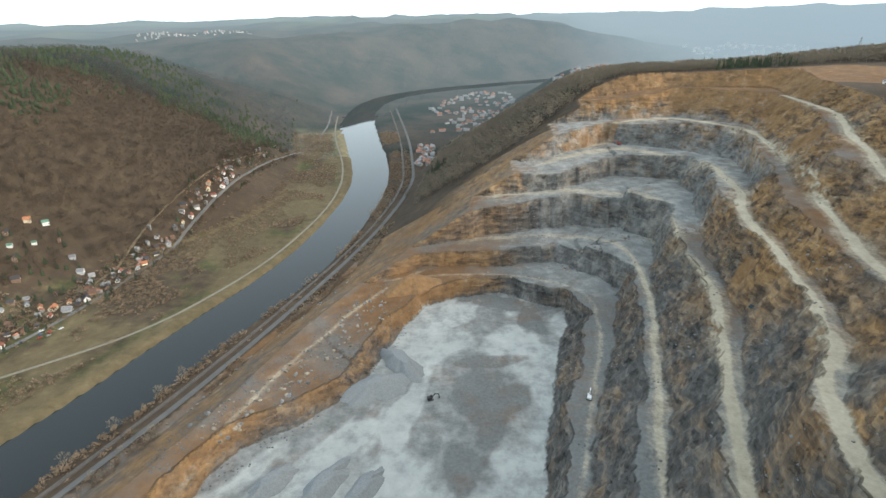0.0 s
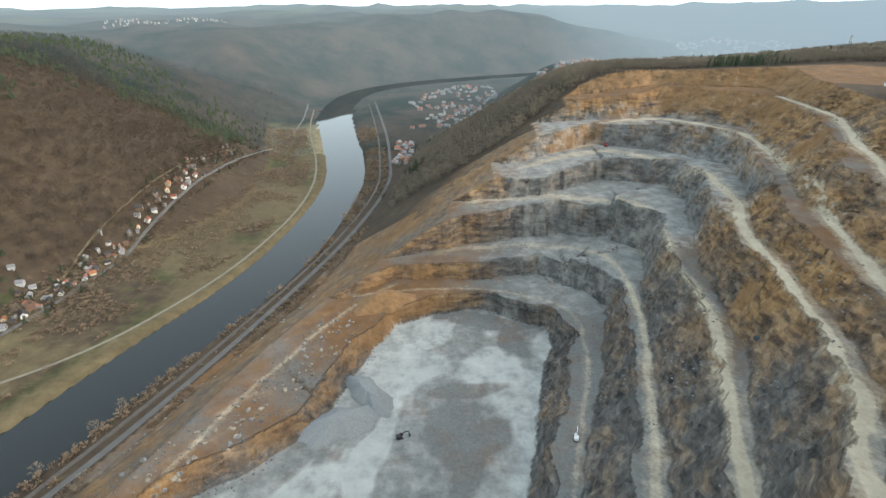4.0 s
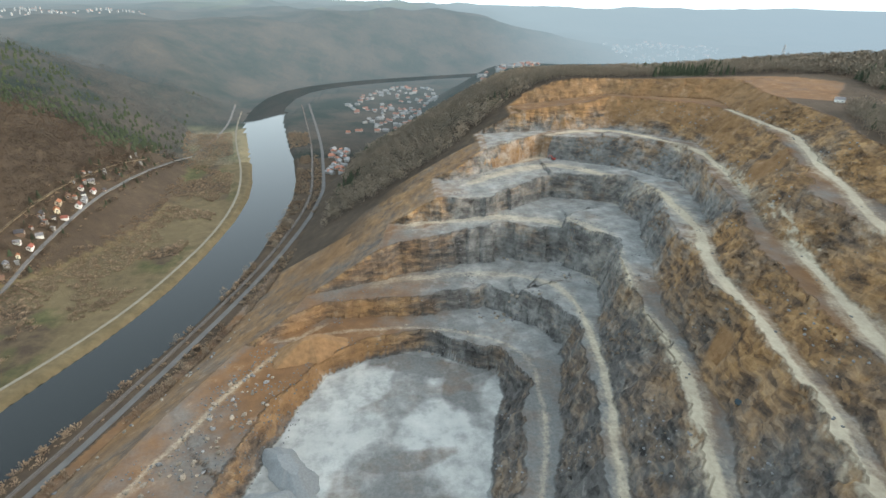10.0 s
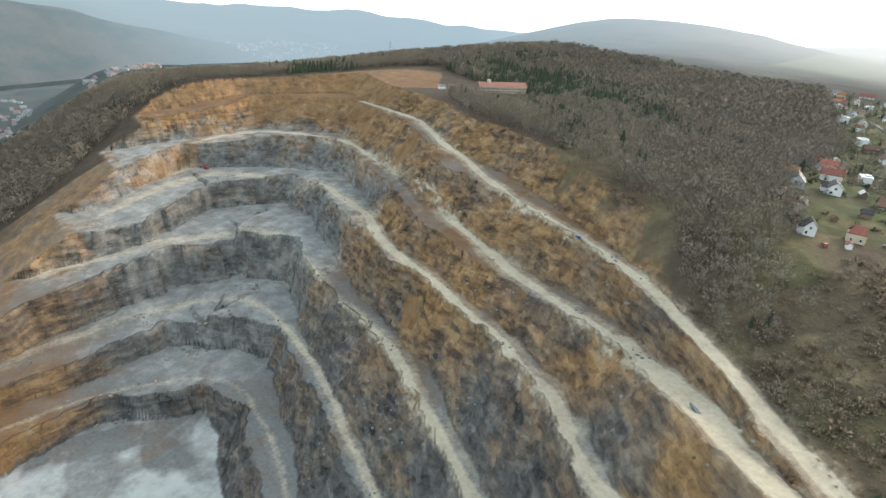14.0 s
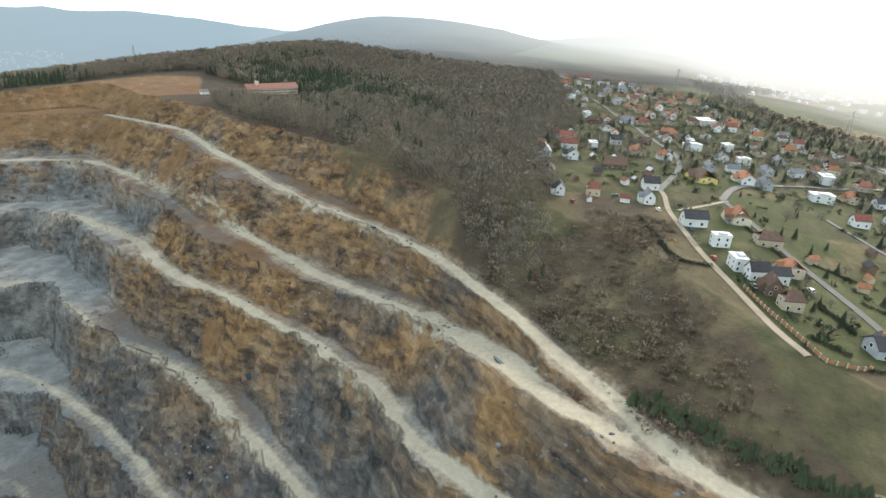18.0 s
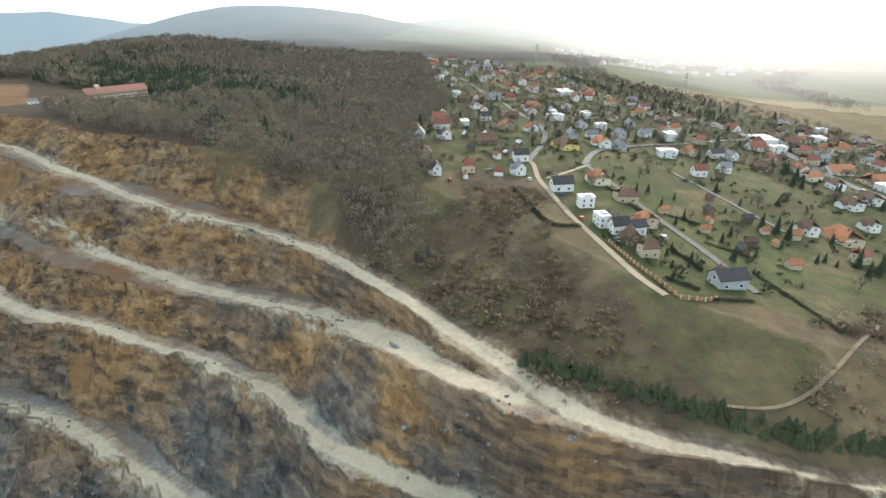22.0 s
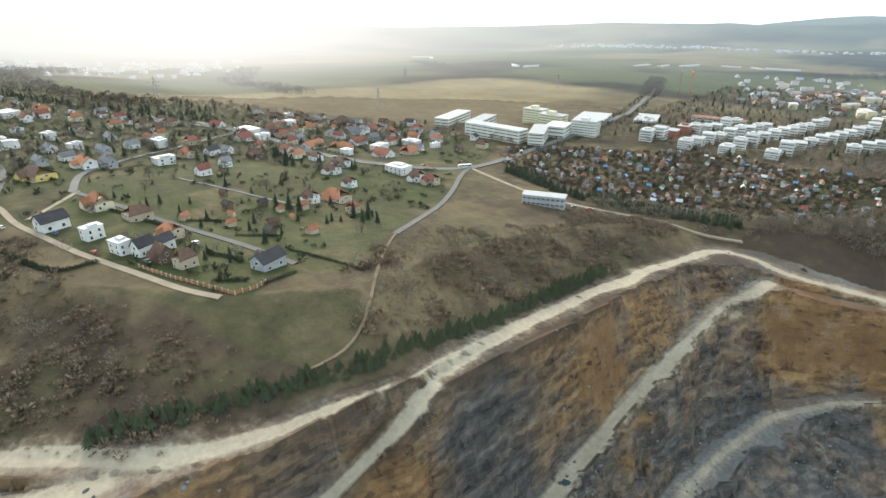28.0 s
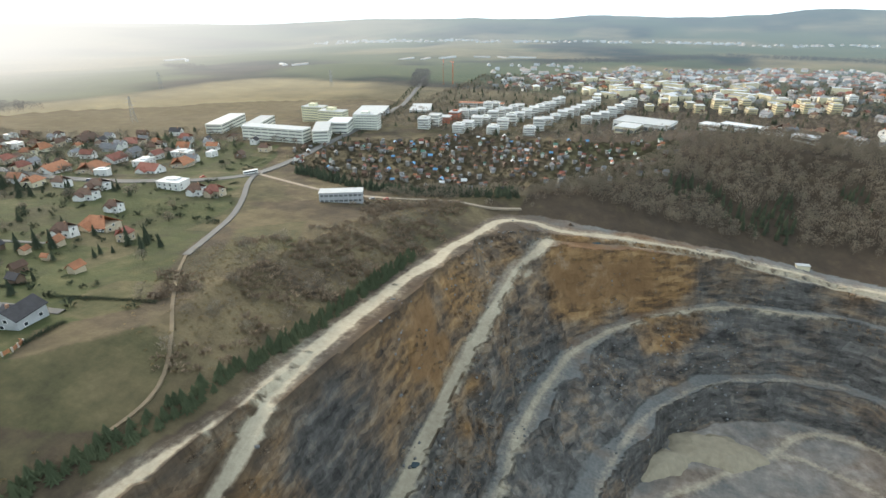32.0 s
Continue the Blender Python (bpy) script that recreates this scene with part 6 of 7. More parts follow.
q10 = sow((640, 1000, -120, 60), 9, lambda x, y: np.abs(nearest(x, y, [(700, -40), (640, -150), (720, -60), (900, 60)])[0] - 5) < 12)
scatter("conifers", SPRUCE, q10, (5, 8), NEEDLE, "belt of dark conifers behind the village", "trees", 1.6)
q11 = sow((100, 330, -300, -200), 3.6, lambda x, y: np.abs(nearest(x, y, [(310, -250), (240, -232), (195, -240), (130, -278)])[0]) < 7)
scatter("conifers", SPRUCE, clear_of_taken(q11, 6), (4, 8), NEEDLE, "dark conifers along the allotment edge", "trees", 1.9)


FAR_TREE = [bare_shape(26, wide=0.55, low=0.1, size=0.11) for _ in range(4)]
for belt, gap, words in (([(420, -1500), (200, -1760), (-150, -2080), (-600, -2030), (-900, -2060), (-900, -2200), (-100, -2250), (260, -1900), (460, -1620)], 15, "dark wood on the rise behind the far town"),
                         ([(560, -960), (680, -1240), (640, -1250), (530, -990)], 9, "dark trees along the main road in the fields"),
                         ([(1400, -1120), (1750, -1330), (1700, -1400), (1360, -1200)], 15, "dark wood on a rise in the plain"),
                         ([(760, -60), (1000, 40), (1300, 60), (1700, -150), (1720, -210), (1250, -20), (980, -40), (780, -130)], 12, "hazy tree belt behind the village"),
                         ([(900, -350), (1300, -380), (1700, -620), (1680, -680), (1280, -460), (900, -410)], 14, "scattered trees between the far fields")):
    xs_, ys_ = [p[0] for p in belt], [p[1] for p in belt]
    scatter("woodland", FAR_TREE, sow((min(xs_), max(xs_), min(ys_), max(ys_)), gap, lambda x, y: inside(x, y, belt) & (vnoise(x, y, 60, 281) > -0.6)), (7, 11), FAR_TWIG, words, "trees", 1.2)


def tree_thing(kind, label, group):
    root = tagged(new("spruce_tree" if kind == "spruce" else "bare_tree"), label, "tree", group)
    n = 6
    top = 0.9 if kind == "spruce" else 0.62
    vs = [(0.02 * math.cos(2 * math.pi * i / n), 0.02 * math.sin(2 * math.pi * i / n), -0.08) for i in range(n)] + [(0, 0, top)]
    fs = [(i, (i + 1) % n, n) for i in range(n)]
    if kind != "spruce":
        for k in range(7):
            a, z = k * 2.4, 0.24 + 0.055 * k
            o = len(vs)
            vs += [(0, 0, z - 0.015), (0, 0, z + 0.015), (0.02 * math.sin(a), -0.02 * math.cos(a), z), (0.24 * math.cos(a), 0.24 * math.sin(a), z + 0.26)]
            fs += [(o, o + 1, o + 3), (o + 1, o + 2, o + 3), (o + 2, o, o + 3)]
    part("trunk", mesh_of("trunk", vs, fs, BARK), root)
    V, F = spruce_shape(8, 9, 0.21) if kind == "spruce" else bare_shape(240, 0.34, 0.24, 0.045)
    part("crown", mesh_of("crown", [tuple(v) for v in V], [tuple(f) for f in F], NEEDLE if kind == "spruce" else TWIG), root)
    return root


trees = {k: [tree_thing(k, w, g) for _ in range(3)] for k, w, g in (("spruce", "dark green spruce with drooping tiers", "village conifers"), ("bare", "leafless garden tree with a spreading crown", "village trees"))}
used = set()


def plant(kind, x, y, h, wide=1.0):
    i = rng.randrange(3)
    ob = trees[kind][i] if (kind, i) not in used else copy_thing(trees[kind][i], Matrix())
    used.add((kind, i))
    place(ob, x, y, rng.uniform(0, 360), (h * wide, h * wide, h))
    return ob


HEDGE = [(170, 104), (160, 84), (156, 73), (149, 48), (143.5, 24), (141, -16), (143, -66), (146, -128)]
l_, r_, z_, a_ = ribbon_points(HEDGE, 1.5, 0, step=2.1)
hedge_mats = [spruce_shape(6, 8, 0.34) for _ in range(3)]
HEDGE_GREEN = twig_material("hedge_spruce", [(0.25, (0.055, 0.070, 0.040)), (0.55, (0.085, 0.102, 0.056)), (0.9, (0.135, 0.145, 0.078))])
hedge_src = []
for V, F in hedge_mats:
    root = tagged(new("spruce_tree"), "young dark spruce in the row beside the rim road", "tree", "spruce row")
    part("crown", mesh_of("crown", [tuple(v) for v in V], [tuple(f) for f in F], HEDGE_GREEN), root)
    part("trunk", mesh_of("trunk", *boxes((-0.02, 0.02, -0.02, 0.02, -0.1, 0.5)), BARK), root)
    hedge_src.append([root, False])
for i in range(len(a_)):
    for side in (l_, r_):
        src = hedge_src[rng.randrange(3)]
        if not src[1]:
            ob, src[1] = src[0], True
        else:
            ob = copy_thing(src[0], Matrix())
        h = rng.uniform(3.2, 5.8)
        x, y = side[i] + np.array([rng.uniform(-1.3, 1.3), rng.uniform(-1.3, 1.3)])
        place(ob, float(x), float(y), rng.uniform(0, 360), (h * 1.35, h * 1.35, h))
for x, y, h in ((300, -20, 10), (296, -26, 11), (291, -30, 11), (270, -64, 9), (262, -58, 10), (256, -50, 9), (268, -52, 11), (250, -56, 8), (440, -90, 12), (446, -95, 12), (436, -98, 11),
                (395, -105, 10), (400, -110, 10), (275, -20, 6), (262, 5, 6), (255, 0, 5), (270, 10, 6), (300, 20, 6), (286, 28, 6), (310, 30, 7), (330, 40, 6), (246, 40, 5), (238, 44, 5),
                (225, 45, 4), (229, 37, 4), (172, 97, 4), (165, 88, 3), (240, 150, 8), (236, 155, 7), (263, -31, 6), (266, -36, 6), (407, -89, 10), (410, -84, 11), (372, -122, 9), (376, -128, 9), (215, 47, 3.5), (208, 43, 3), (203, 54, 3)):
    plant("spruce", x, y, h, 1.25)
count = 0
while count < 110:
    x, y = within([(205, 35), (235, 70), (300, 85), (360, 95), (430, 190), (520, 215), (560, 60), (470, -120), (330, -150), (250, -60), (215, 0)])
    if near_taken(x, y, 6) or not off_roads(x, y, 4):
        continue
    plant("spruce" if rng.random() < 0.4 else "bare", x, y, rng.uniform(3.5, 7.5), 1.5)
    count += 1
for x, y, h in ((-82, 760, 15), (-92, 700, 13), (-340, 540, 12), (-352, 650, 12), (-375, 600, 13), (-390, 500, 13)):
    plant("bare", x, y, h, 1.1)


HEDGE_LINES = [([(309, 113), (284, 104), (253, 95), (257, 80)], 1.6), ([(199, 36), (203, 21)], 1.3), ([(336, 61), (306, 48.5), (276, 37)], 1.2),
               ([(231, 9), (207, 1), (190, -4)], 1.0), ([(212, 50), (206, 40)], 1.5), ([(243, 40), (236, 35), (226, 33)], 1.4), ([(262, 20), (252, 2)], 1.1), ([(300, 30), (290, 6)], 1.1)]


def garden_hedge(line, h, label):
    """A clipped hedge: a row of overlapping leafy tufts on one plan line."""
    l, r, z, a = ribbon_points(line, 0.5, 0, step=1.0)
    vs, fs = [], []
    for side in (l, r):
        for (x, y), zz in zip(side, z):
            V, F = BUSHES[rng.randrange(len(BUSHES))]
            o, k = len(vs), h * rng.uniform(0.85, 1.15)
            vs += [(x + v[0] * k * 0.8, y + v[1] * k * 0.8, zz + v[2] * k * 1.1) for v in V]
            fs += [tuple(int(i) + o for i in f) for f in F]
    ob = new("garden_hedge", mesh_of("garden_hedge", vs, fs, NEEDLE))
    return tagged(ob, label, "hedge", "garden hedges")


for line, h in HEDGE_LINES:
    garden_hedge(line, h, "dark clipped evergreen hedge along a garden edge")

# ---- quarry things ----
ROCK = plain("pale_boulder", (0.24, 0.205, 0.16), 0.95, vary=0.35, scale=1.5)
GREYROCK = plain("grey_boulder", (0.18, 0.182, 0.182), 0.95, vary=0.35, scale=1.5)


def heap_material():
    m, nt, b = mat("crushed_stone", 0.95)
    nt.links.new(ramp(nt, tex(nt, 1.4, 6, 0.75), [(0.25, (0.165, 0.176, 0.180)), (0.75, (0.265, 0.278, 0.280))]), b.inputs["Base Color"])
    bump(nt, b, tex(nt, 0.8, 4), 0.5, 0.3)
    return m


HEAP = heap_material()


def heap(x, y, rx, ry, h, turn, label, material=None, flat=0.25):
    """A tipped stockpile: flat top, slopes at the angle of rest."""
    nu, nv = 40, 14
    vs, fs = [], []
    ca, sa = math.cos(math.radians(turn)), math.sin(math.radians(turn))
    for j in range(nv + 1):
        r = j / nv
        for i in range(nu):
            a = 2 * math.pi * i / nu
            wob = 1 + 0.16 * math.sin(2 * a + x) + 0.09 * math.sin(5 * a + y) + 0.05 * math.sin(11 * a)
            px, py = rx * r * wob * math.cos(a), ry * r * wob * math.sin(a)
            z = h * (1 if r < flat else max(0, 1 - (r - flat) / (1 - flat))) - (0.6 if j == nv else 0)
            z += 0.12 * h * math.sin(3 * a + 7 * r + x) * r * (1 - r)
            vs.append((px * ca - py * sa, px * sa + py * ca, z))
    for j in range(nv):
        for i in range(nu):
            fs.append((j * nu + i, j * nu + (i + 1) % nu, (j + 1) * nu + (i + 1) % nu, (j + 1) * nu + i))
    fs.append(tuple(range(nu - 1, -1, -1))[::-1])
    ob = new("stockpile", mesh_of("stockpile", vs, fs, material or HEAP))
    tagged(ob, label, "gravel heap", "stockpiles")
    ob.location = (x, y, height(x, y))
    return ob


SAND = plain("sandy_fines", (0.29, 0.25, 0.18), 0.95, vary=0.15, scale=5)
heap(-36, 352, 25, 13, 8, 128, "dark grey stockpile of crushed stone on the quarry floor", flat=0.35)
heap(-54, 322, 27, 18, 8, 35, "grey cone of crushed stone with a pale ridge", flat=0.2)
heap(-76, 232, 26, 9, 6, 55, "long grey ridge of crushed stone", flat=0.4)
heap(-52, 228, 24, 7, 5, 60, "long grey ridge of crushed stone", flat=0.4)
heap(-108, 236, 20, 8, 5, 45, "grey tipped stone at the floor's edge", flat=0.4)
heap(-30, 455, 26, 18, 12, 20, "ochre earth mound beside the lowest bench", plain("ochre_earth", (0.225, 0.130, 0.060), 0.95, vary=0.25, scale=4), flat=0.2)
heap(-36, -190, 26, 18, 5, 10, "sandy stockpile on the far quarry floor", SAND, 0.5)
heap(-5, -165, 20, 12, 6, 40, "brown sandy stockpile below the rock wall", SAND, 0.4)


def boulder_mesh(seed, material):
    r = random.Random(seed)
    bm = bmesh.new()
    bmesh.ops.create_icosphere(bm, subdivisions=1, radius=1)
    for v in bm.verts:
        v.co *= r.uniform(0.6, 1.1)
        v.co.x *= 1.25
        v.co.z *= 0.75
    me = bpy.data.meshes.new("boulder")
    bm.to_mesh(me)
    bm.free()
    me.materials.append(material)
    return me


BOULDERS = [boulder_mesh(k, ROCK if k % 3 else GREYROCK) for k in range(6)]


def boulder(x, y, s):
    ob = new("boulder", BOULDERS[rng.randrange(6)])
    ob.matrix_basis = pose(x, y, height(x, y) + 0.25 * s, rng.uniform(-20, 20), rng.uniform(-20, 20), rng.uniform(0, 360)) @ Matrix.Diagonal((s, s, s, 1))
    return tagged(ob, "angular pale block of blasted rock", "boulder", "boulders")


BERM = [(-160, 262), (-118, 310), (-95, 345), (-70, 395), (-62, 430)]
for _ in range(120):
    x, y = along(BERM, -14, 22)
    boulder(x, y, rng.uniform(0.7, 2.2))
for _ in range(45):
    x, y = along([(-205, 300), (-170, 380), (-120, 480), (-80, 560)], -6, 3)
    boulder(x, y, rng.uniform(0.7, 1.6))
for x, y, n, sp in ((135, 480, 26, 12), (120, 488, 16, 8), (196, 505, 10, 7), (150, 556, 3, 5), (60, 470, 10, 20)):
    for _ in range(n):
        boulder(x + rng.gauss(0, sp), y + rng.gauss(0, sp * 0.5), rng.uniform(0.6, 1.9))


ROCKS = []
for k in range(3):
    me = BOULDERS[k]
    V = np.array([v.co[:] for v in me.vertices])
    F = np.array([list(p.vertices) for p in me.polygons])
    ROCKS.append((V, F))


def rubble_test(x, y):
    z, cut, face = ground(x, y)
    d = nearest(x, y, BERM)[0]
    berm = (d < 34) & (z > 25) & (vnoise(x, y, 16, 301) > -0.2)
    toes = (cut > 5) & (face < 0.5) & (z > 33) & (vnoise(x, y, 12, 303) > 0.62)
    return (berm | toes) & (nrng.random(len(x)) < 0.8)


scatter("rubble", ROCKS, sow((-220, 400, -320, 720), 3.4, rubble_test), (0.35, 0.95), GREYROCK, "loose grey rubble below the quarry faces", "rubble")
BLOCKFACE = plain("fallen_rock", (0.21, 0.165, 0.115), 0.95, vary=0.4, scale=2)


def ledge_test(x, y):
    z, cut, face = ground(x, y)
    return (cut > 3) & (face > 0.5) & (vnoise(x, y, 20, 305) > 0.3)


scatter("rock_blocks", ROCKS, sow((-60, 420, -320, 740), 5.0, ledge_test), (0.35, 1.0), BLOCKFACE, "jutting blocks of fractured rock in the quarry faces", "rock")
scatter("rock_blocks", ROCKS, sow((-60, 420, -320, 740), 5.5, ledge_test), (0.35, 1.1), GREYROCK, "jutting grey blocks of fractured rock in the faces", "rock")
# puddles and small ponds
POND = plain("pond_water", (0.05, 0.075, 0.09), 0.08, vary=0.1)


def pond(x, y, rx, ry, turn, label):
    n = 24
    top = [(rx * (1 + 0.15 * math.sin(3 * i)) * math.cos(2 * math.pi * i / n), ry * (1 + 0.12 * math.sin(2 * i + 1)) * math.sin(2 * math.pi * i / n), 0.12) for i in range(n)]
    vs = top + [(a, b, -0.6) for a, b, _ in top]
    fs = [tuple(range(n))] + [(i, n + i, n + (i + 1) % n, (i + 1) % n) for i in range(n)]
    ob = tagged(new("puddle", mesh_of("puddle", vs, fs, POND)), label, "puddle")
    ob.matrix_basis = pose(x, y, height(x, y) + 0.1, 0, 0, turn)
    return ob


pond(200, 293, 3.4, 2.4, 20, "small dark blue pond beside the haul road")
pond(185, 153, 5.0, 0.7, 51, "shallow puddle on the pale haul road")
pond(60, -248, 4, 2.5, 10, "small dark puddle below the rim road")
pond(102, -40, 2.4, 1.6, 70, "muddy puddle on the haul road")
# machines
DARK = plain("machine_dark", (0.03, 0.03, 0.032), 0.6)
RED = plain("machine_red", (0.42, 0.06, 0.04), 0.5)
WHITE = plain("vehicle_white", (0.75, 0.75, 0.74), 0.35, vary=0.05)
BLUE = plain("vehicle_blue", (0.06, 0.11, 0.22), 0.35)
SILVER = plain("vehicle_silver", (0.42, 0.43, 0.44), 0.3, 0.5)


def excavator(x, y, turn, paint, label):
    root = tagged(new("excavator"), label, "excavator", "quarry machines")
    for sy in (-1.3, 1.3):
        vs, fs = extrude([(-2.2, 0.25), (-1.9, 0), (1.9, 0), (2.2, 0.25), (2.2, 0.75), (1.9, 1.0), (-1.9, 1.0), (-2.2, 0.75)], sy - 0.32, sy + 0.32)
        part("track", mesh_of("track", vs, fs, DARK), root)
    part("upper_body", mesh_of("upper_body", *boxes((-2.4, 1.0, -1.4, 1.4, 1.1, 2.4), (-2.4, -1.0, -1.3, 1.3, 2.4, 2.7)), paint), root)
    cab = part("cab", mesh_of("cab", *boxes((0.1, 1.7, 0.45, 1.4, 1.1, 3.1)), paint), root)
    part("window", mesh_of("window", *boxes((0.3, 1.76, 0.40, 1.45, 1.9, 2.9)), GLASS), cab)
    vs, fs = extrude([(0.8, 1.6), (3.4, 4.9), (6.0, 4.4), (5.9, 4.0), (3.6, 4.3), (1.5, 1.5)], -0.25, 0.25)
    part("boom", mesh_of("boom", vs, fs, paint), root)
    vs, fs = extrude([(5.7, 4.6), (6.2, 4.5), (7.1, 1.5), (6.8, 1.4)], -0.2, 0.2)
    arm = part("arm", mesh_of("arm", vs, fs, paint), root)
    vs, fs = extrude([(6.5, 1.7), (7.3, 1.6), (7.2, 0.5), (6.5, 0.2), (6.1, 0.8)], -0.6, 0.6)
    part("bucket", mesh_of("bucket", vs, fs, DARK), arm)
    return place(root, x, y, turn)


def wheel_mesh(r, w):
    n = 12
    vs = [(r * math.cos(2 * math.pi * i / n), s * w / 2, r * math.sin(2 * math.pi * i / n)) for s in (-1, 1) for i in range(n)]
    fs = [tuple(range(n)), tuple(range(2 * n - 1, n - 1, -1))] + [(i, (i + 1) % n, n + (i + 1) % n, n + i) for i in range(n)]
    return mesh_of("wheel", vs, fs, DARK)


CARWHEEL = wheel_mesh(0.33, 0.24)


def car(paint, label, group="parked cars"):
    root = tagged(new("car"), label, "car", group)
    vs, fs = extrude([(-2.1, 0.35), (2.1, 0.35), (2.1, 0.8), (1.2, 0.95), (-2.0, 1.0), (-2.1, 0.7)], -0.85, 0.85)
    part("body", mesh_of("body", vs, fs, paint), root)
    vs, fs = extrude([(-1.9, 0.98), (1.1, 0.95), (0.4, 1.45), (-1.5, 1.48)], -0.72, 0.72)
    part("cabin", mesh_of("cabin", vs, fs, GLASS), root)
    part("roof", mesh_of("roof", *boxes((-1.45, 0.4, -0.7, 0.7, 1.45, 1.52)), paint), root)
    for x in (-1.3, 1.3):
        for y in (-0.8, 0.8):
            part("wheel", CARWHEEL, root, m=pose(x, y, 0.33))
    return root


excavator(-12, 308, 15, DARK, "dark tracked excavator on the pale quarry floor")
excavator(236, 690, 120, RED, "small red and dark drilling rig on an upper bench")
excavator(97, 284, 70, WHITE, "pale machine standing on the lowest bench road")
cars = {k: car(p, w + " car parked by the road") for k, p, w in (("white", WHITE, "white"), ("blue", BLUE, "dark blue"), ("silver", SILVER, "silver"), ("red", RED, "red"))}
seen = set()
CAR_SPOTS = [(272, 256, 60), (-384, 424, 60), (-387, 430, 60), (-391, 436, 60), (-378, 428, 60), (-381, 434, 60), (-396, 418, 60), (-374, 440, 60), (246, 64, 15), (268, 78, 15), (305, 86, 15),
             (330, 103, 20), (260, 40, 15), (318, 150, 30), (344, 128, 90), (300, -60, 20), (330, -160, 100), (360, -188, 60), (420, -137, 10), (500, -126, 5), (377, -445, 80), (384, -480, 80),
             (470, -420, 20), (410, -405, 20), (214, -203, 30), (205, -208, 30)]
for i, (x, y, a) in enumerate(CAR_SPOTS):
    k = ("silver", "white", "blue", "red")[i * 7 % 4] if i else "blue"
    ob = cars[k] if k not in seen else copy_thing(cars[k], Matrix())
    seen.add(k)
    place(ob, x, y, a).location.z += 0.4
bus = tagged(new("bus"), "white city bus at the road junction", "bus")
part("body", mesh_of("body", *boxes((-6, 6, -1.25, 1.25, 0.4, 3.0)), WHITE), bus)
part("window_row", mesh_of("window_row", *boxes((-5.7, 5.9, -1.3, 1.3, 1.5, 2.4)), GLASS), bus)
BUSWHEEL = wheel_mesh(0.5, 0.3)
for x in (-3.6, 3.8):
    for y in (-1.1, 1.1):
        part("wheel", BUSWHEEL, bus, m=pose(x, y, 0.5))
place(bus, 342, -222, 62).location.z += 0.5
# quarry hut and rim pole
hut = tagged(new("hut"), "open concrete shelter beside the rim road", "hut")
part("wall", mesh_of("wall", *boxes((-4.5, -4.2, -2, 2, -1, 3), (4.2, 4.5, -2, 2, -1, 3), (-4.2, 4.2, -2, -1.7, -1, 3), (-0.2, 0.2, -1.7, 2, -1, 3)), WALLS["c"]), hut)
part("roof", mesh_of("roof", *boxes((-4.8, 4.8, -2.3, 2.3, 3, 3.3)), ROOF_G), hut)
place(hut, -84, -316, 190)
GALV = plain("galvanised_steel", (0.30, 0.31, 0.32), 0.5, 0.5)
pole = tagged(new("utility_pole"), "slim grey pole on the rim of the quarry", "pole")
part("post", mesh_of("post", *boxes((-0.12, 0.12, -0.12, 0.12, -1, 8)), GALV), pole)
part("crossarm", mesh_of("crossarm", *boxes((-0.9, 0.9, -0.06, 0.06, 7.4, 7.6)), GALV), pole)
place(pole, 131, 81, 0)


def strut(vs, fs, p, q, r):
    p, q = Vector(p), Vector(q)
    d = (q - p).normalized()
    s = d.orthogonal().normalized() * r
    t = d.cross(s)
    o = len(vs)
    vs += [tuple(p + s), tuple(p + t), tuple(p - s), tuple(p - t), tuple(q + s), tuple(q + t), tuple(q - s), tuple(q - t)]
    fs += [(o + i, o + (i + 1) % 4, o + 4 + (i + 1) % 4, o + 4 + i) for i in range(4)]


def pylon(label):
    root = tagged(new("pylon"), label, "pylon", "pylons")
    H, b0, b1 = 34.0, 3.2, 0.6
    vs, fs = [], []
    lv = [0, 7, 14, 20, 25, 29.5, H]
    wd = [b0 + (b1 - b0) * z / H for z in lv]
    cs = [(-1, -1), (1, -1), (1, 1), (-1, 1)]
    for (z0, w0), (z1, w1) in zip(zip(lv, wd), zip(lv[1:], wd[1:])):
        for i, (a, b) in enumerate(cs):
            c, d = cs[(i + 1) % 4]
            strut(vs, fs, (a * w0, b * w0, z0 - (2 if z0 == 0 else 0)), (a * w1, b * w1, z1), 0.16)
            strut(vs, fs, (a * w0, b * w0, z0), (c * w1, d * w1, z1), 0.09)
            strut(vs, fs, (c * w0, d * w0, z0), (a * w1, b * w1, z1), 0.09)
    part("lattice", mesh_of("lattice", vs, fs, GALV), root)
    for z, r in ((22, 6), (26.5, 7.5), (31, 5)):
        vs, fs = [], []
        for s in (-1, 1):
            strut(vs, fs, (0, 0, z + 0.8), (s * r, 0, z), 0.13)
            strut(vs, fs, (0, 0.6, z - 0.6), (s * r, 0, z), 0.13)
            strut(vs, fs, (s * r, 0, z), (s * r, 0, z - 1.6), 0.1)
        part("crossarm", mesh_of("crossarm", vs, fs, GALV), root)
    return root


first = pylon("grey lattice power pylon")
place(first, 760, 1010, 30)
for x, y in ((1104, 86), (826, -116), (693, -391), (1000, -700), (720, -900)):
    place(copy_thing(first, Matrix()), x, y, 70)
ORANGE_STEEL = plain("crane_orange", (0.55, 0.14, 0.05), 0.5)


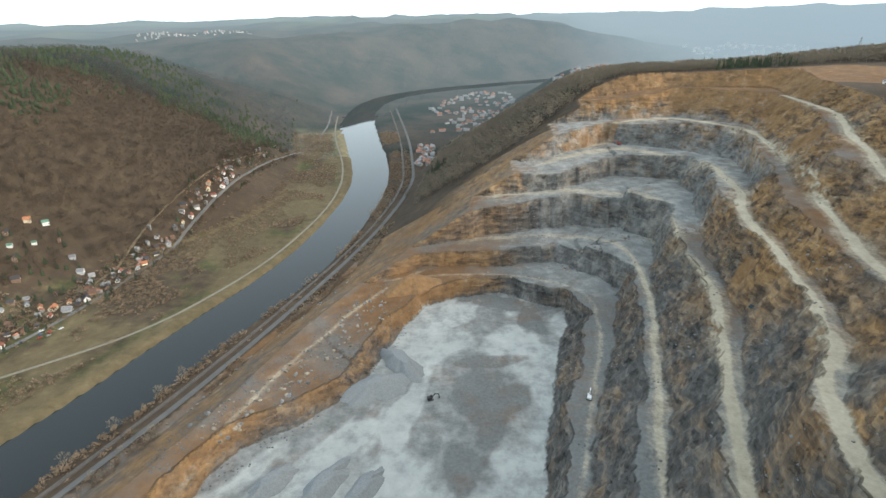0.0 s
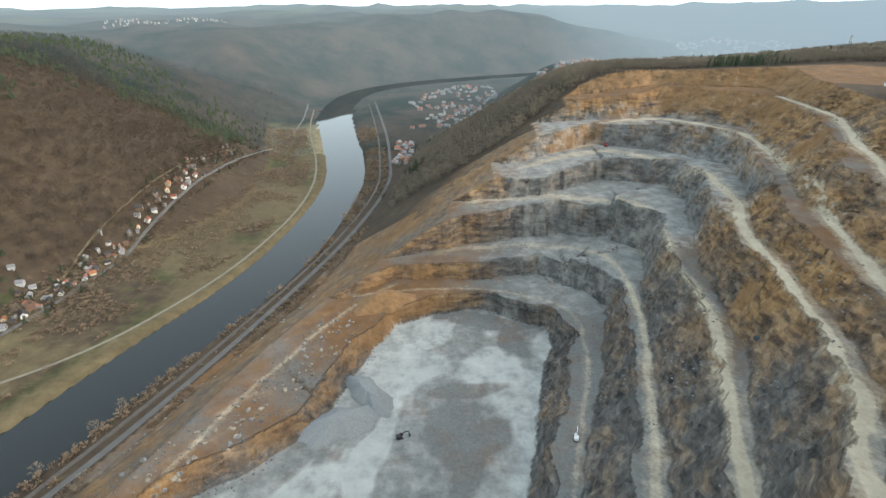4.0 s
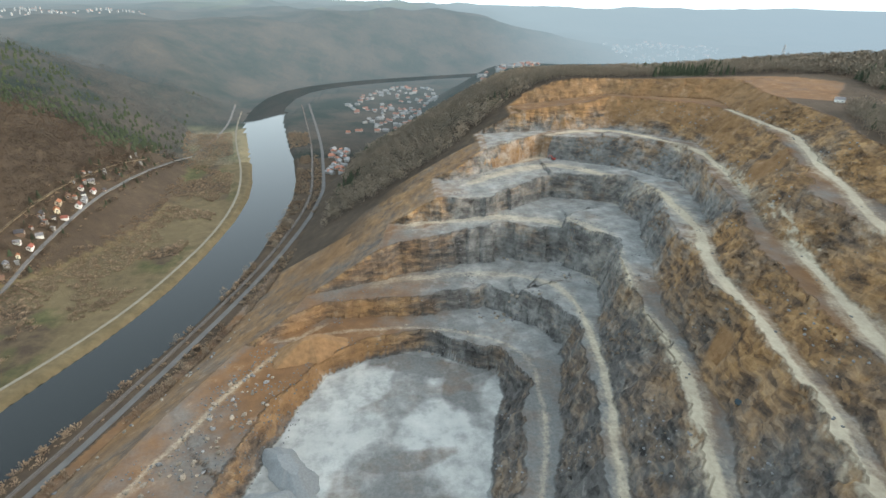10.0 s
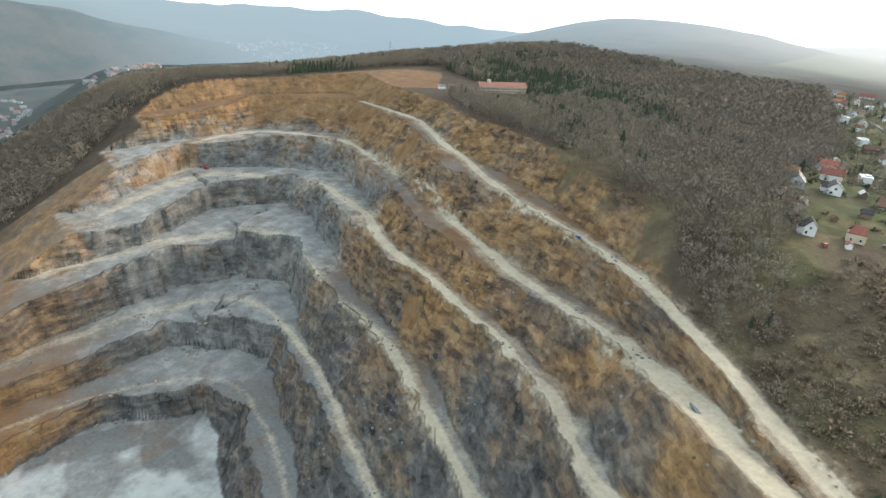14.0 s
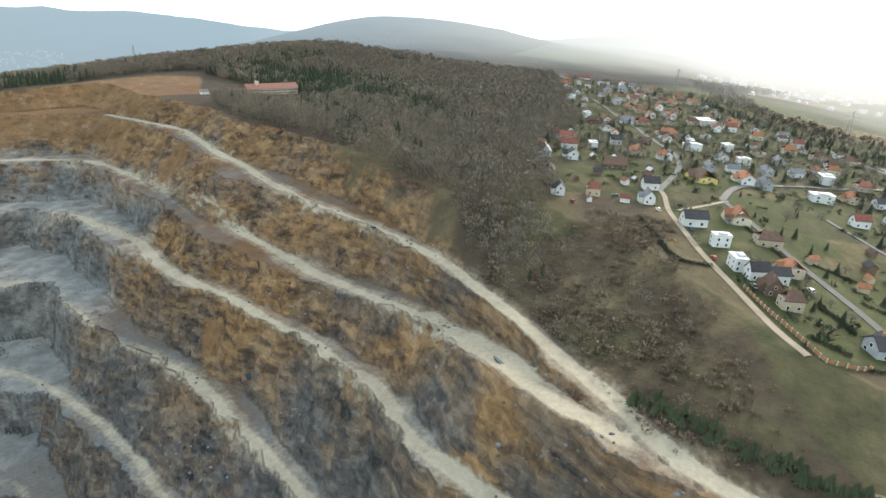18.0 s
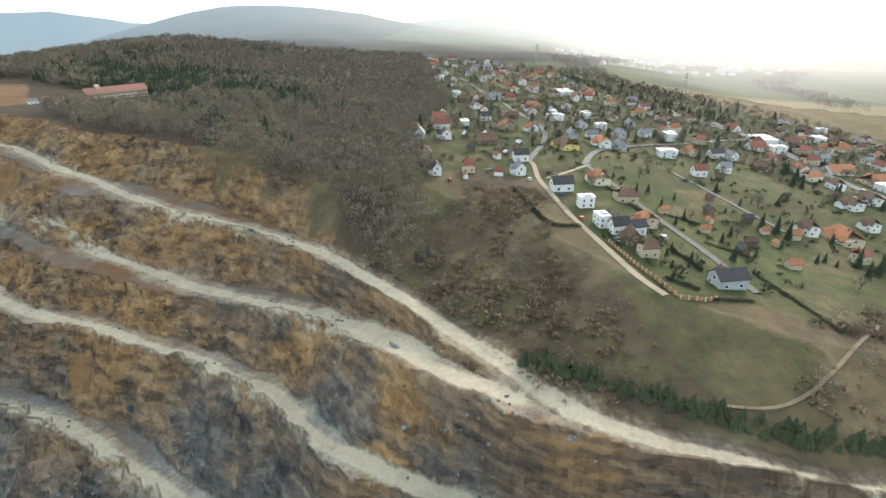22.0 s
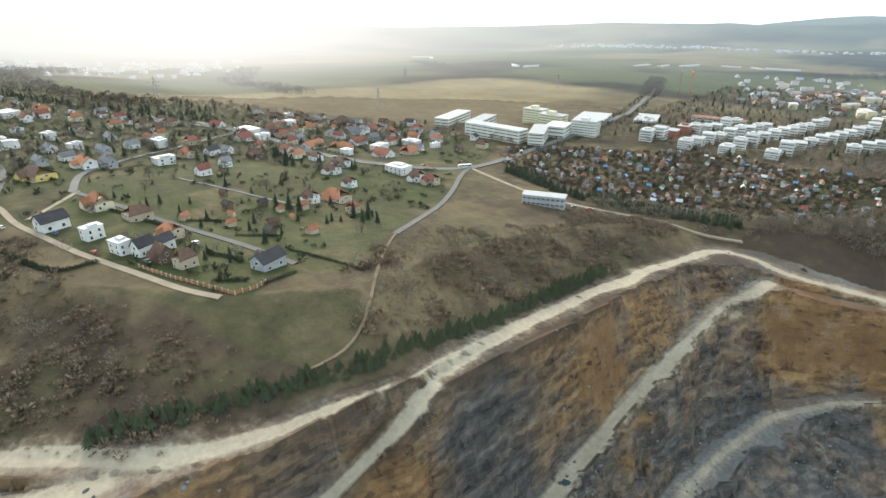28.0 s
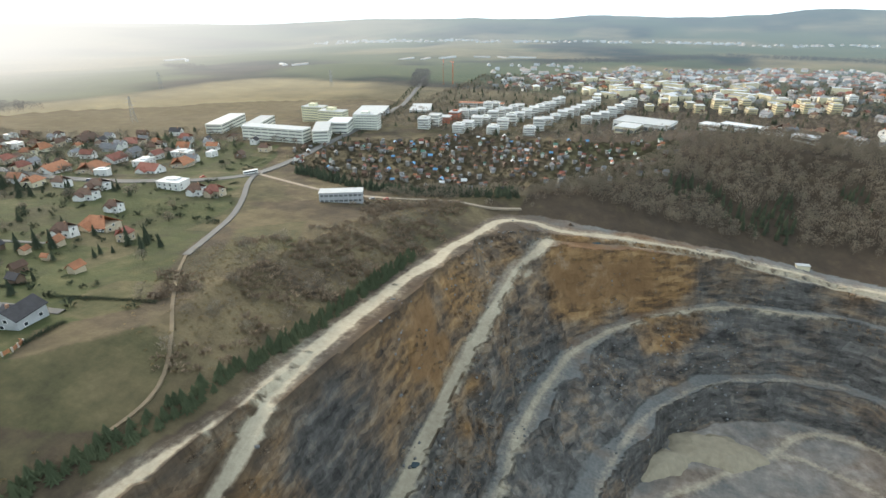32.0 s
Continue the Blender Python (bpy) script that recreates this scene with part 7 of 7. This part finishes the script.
def crane(x, y, turn):
    root = tagged(new("tower_crane"), "tall orange tower crane on a building site", "crane", "tower cranes")
    vs, fs = [], []
    for a, b in ((-0.9, -0.9), (0.9, -0.9), (0.9, 0.9), (-0.9, 0.9)):
        strut(vs, fs, (a, b, -2), (a, b, 48), 0.25)
    for k in range(12):
        z = 4 * k
        strut(vs, fs, (-0.9, -0.9, z), (0.9, -0.9, z + 4), 0.15)
        strut(vs, fs, (0.9, 0.9, z), (-0.9, 0.9, z + 4), 0.15)
    part("mast", mesh_of("mast", vs, fs, ORANGE_STEEL), root)
    vs, fs = [], []
    strut(vs, fs, (-14, 0, 48), (42, 0, 48), 0.6)
    strut(vs, fs, (0, 0, 56), (40, 0, 48.8), 0.15)
    strut(vs, fs, (0, 0, 56), (-14, 0, 48.8), 0.15)
    strut(vs, fs, (0, 0, 48), (0, 0, 56), 0.5)
    part("jib", mesh_of("jib", vs, fs, ORANGE_STEEL), root)
    part("counterweight", mesh_of("counterweight", *boxes((-14, -10, -1, 1, 45, 48)), GALV), root)
    return place(root, x, y, turn)


crane(518, -1054, -66)
crane(498, -1062, -60)
# garden fence at the lane's end
fence = tagged(new("fence"), "garden fence of orange-brown panels on posts", "fence")
FPOST, FPANEL = plain("fence_post", (0.45, 0.40, 0.34), 0.9), plain("fence_panel", (0.34, 0.15, 0.07), 0.85)
fl = [(243, 68), (222, 61), (207, 54), (196, 49), (197, 40), (201, 33)]
posts = []
for p, q in zip(fl[:-1], fl[1:]):
    n = max(1, int(math.hypot(q[0] - p[0], q[1] - p[1]) / 2.6))
    posts += [(p[0] + (q[0] - p[0]) * i / n, p[1] + (q[1] - p[1]) * i / n) for i in range(n)]
pm = mesh_of("post", *boxes((-0.2, 0.2, -0.2, 0.2, -0.5, 1.7)), FPOST)
pn = mesh_of("panel", *boxes((0.2, 2.3, -0.05, 0.05, 0.1, 1.4)), FPANEL)
for (x, y), (u, v) in zip(posts, posts[1:] + posts[-1:]):
    a = math.degrees(math.atan2(v - y, u - x)) if (u, v) != (x, y) else 0
    m = pose(x, y, height(x, y), 0, 0, a)
    part("post", pm, fence, m=m)
    part("panel", pn, fence, m=m)
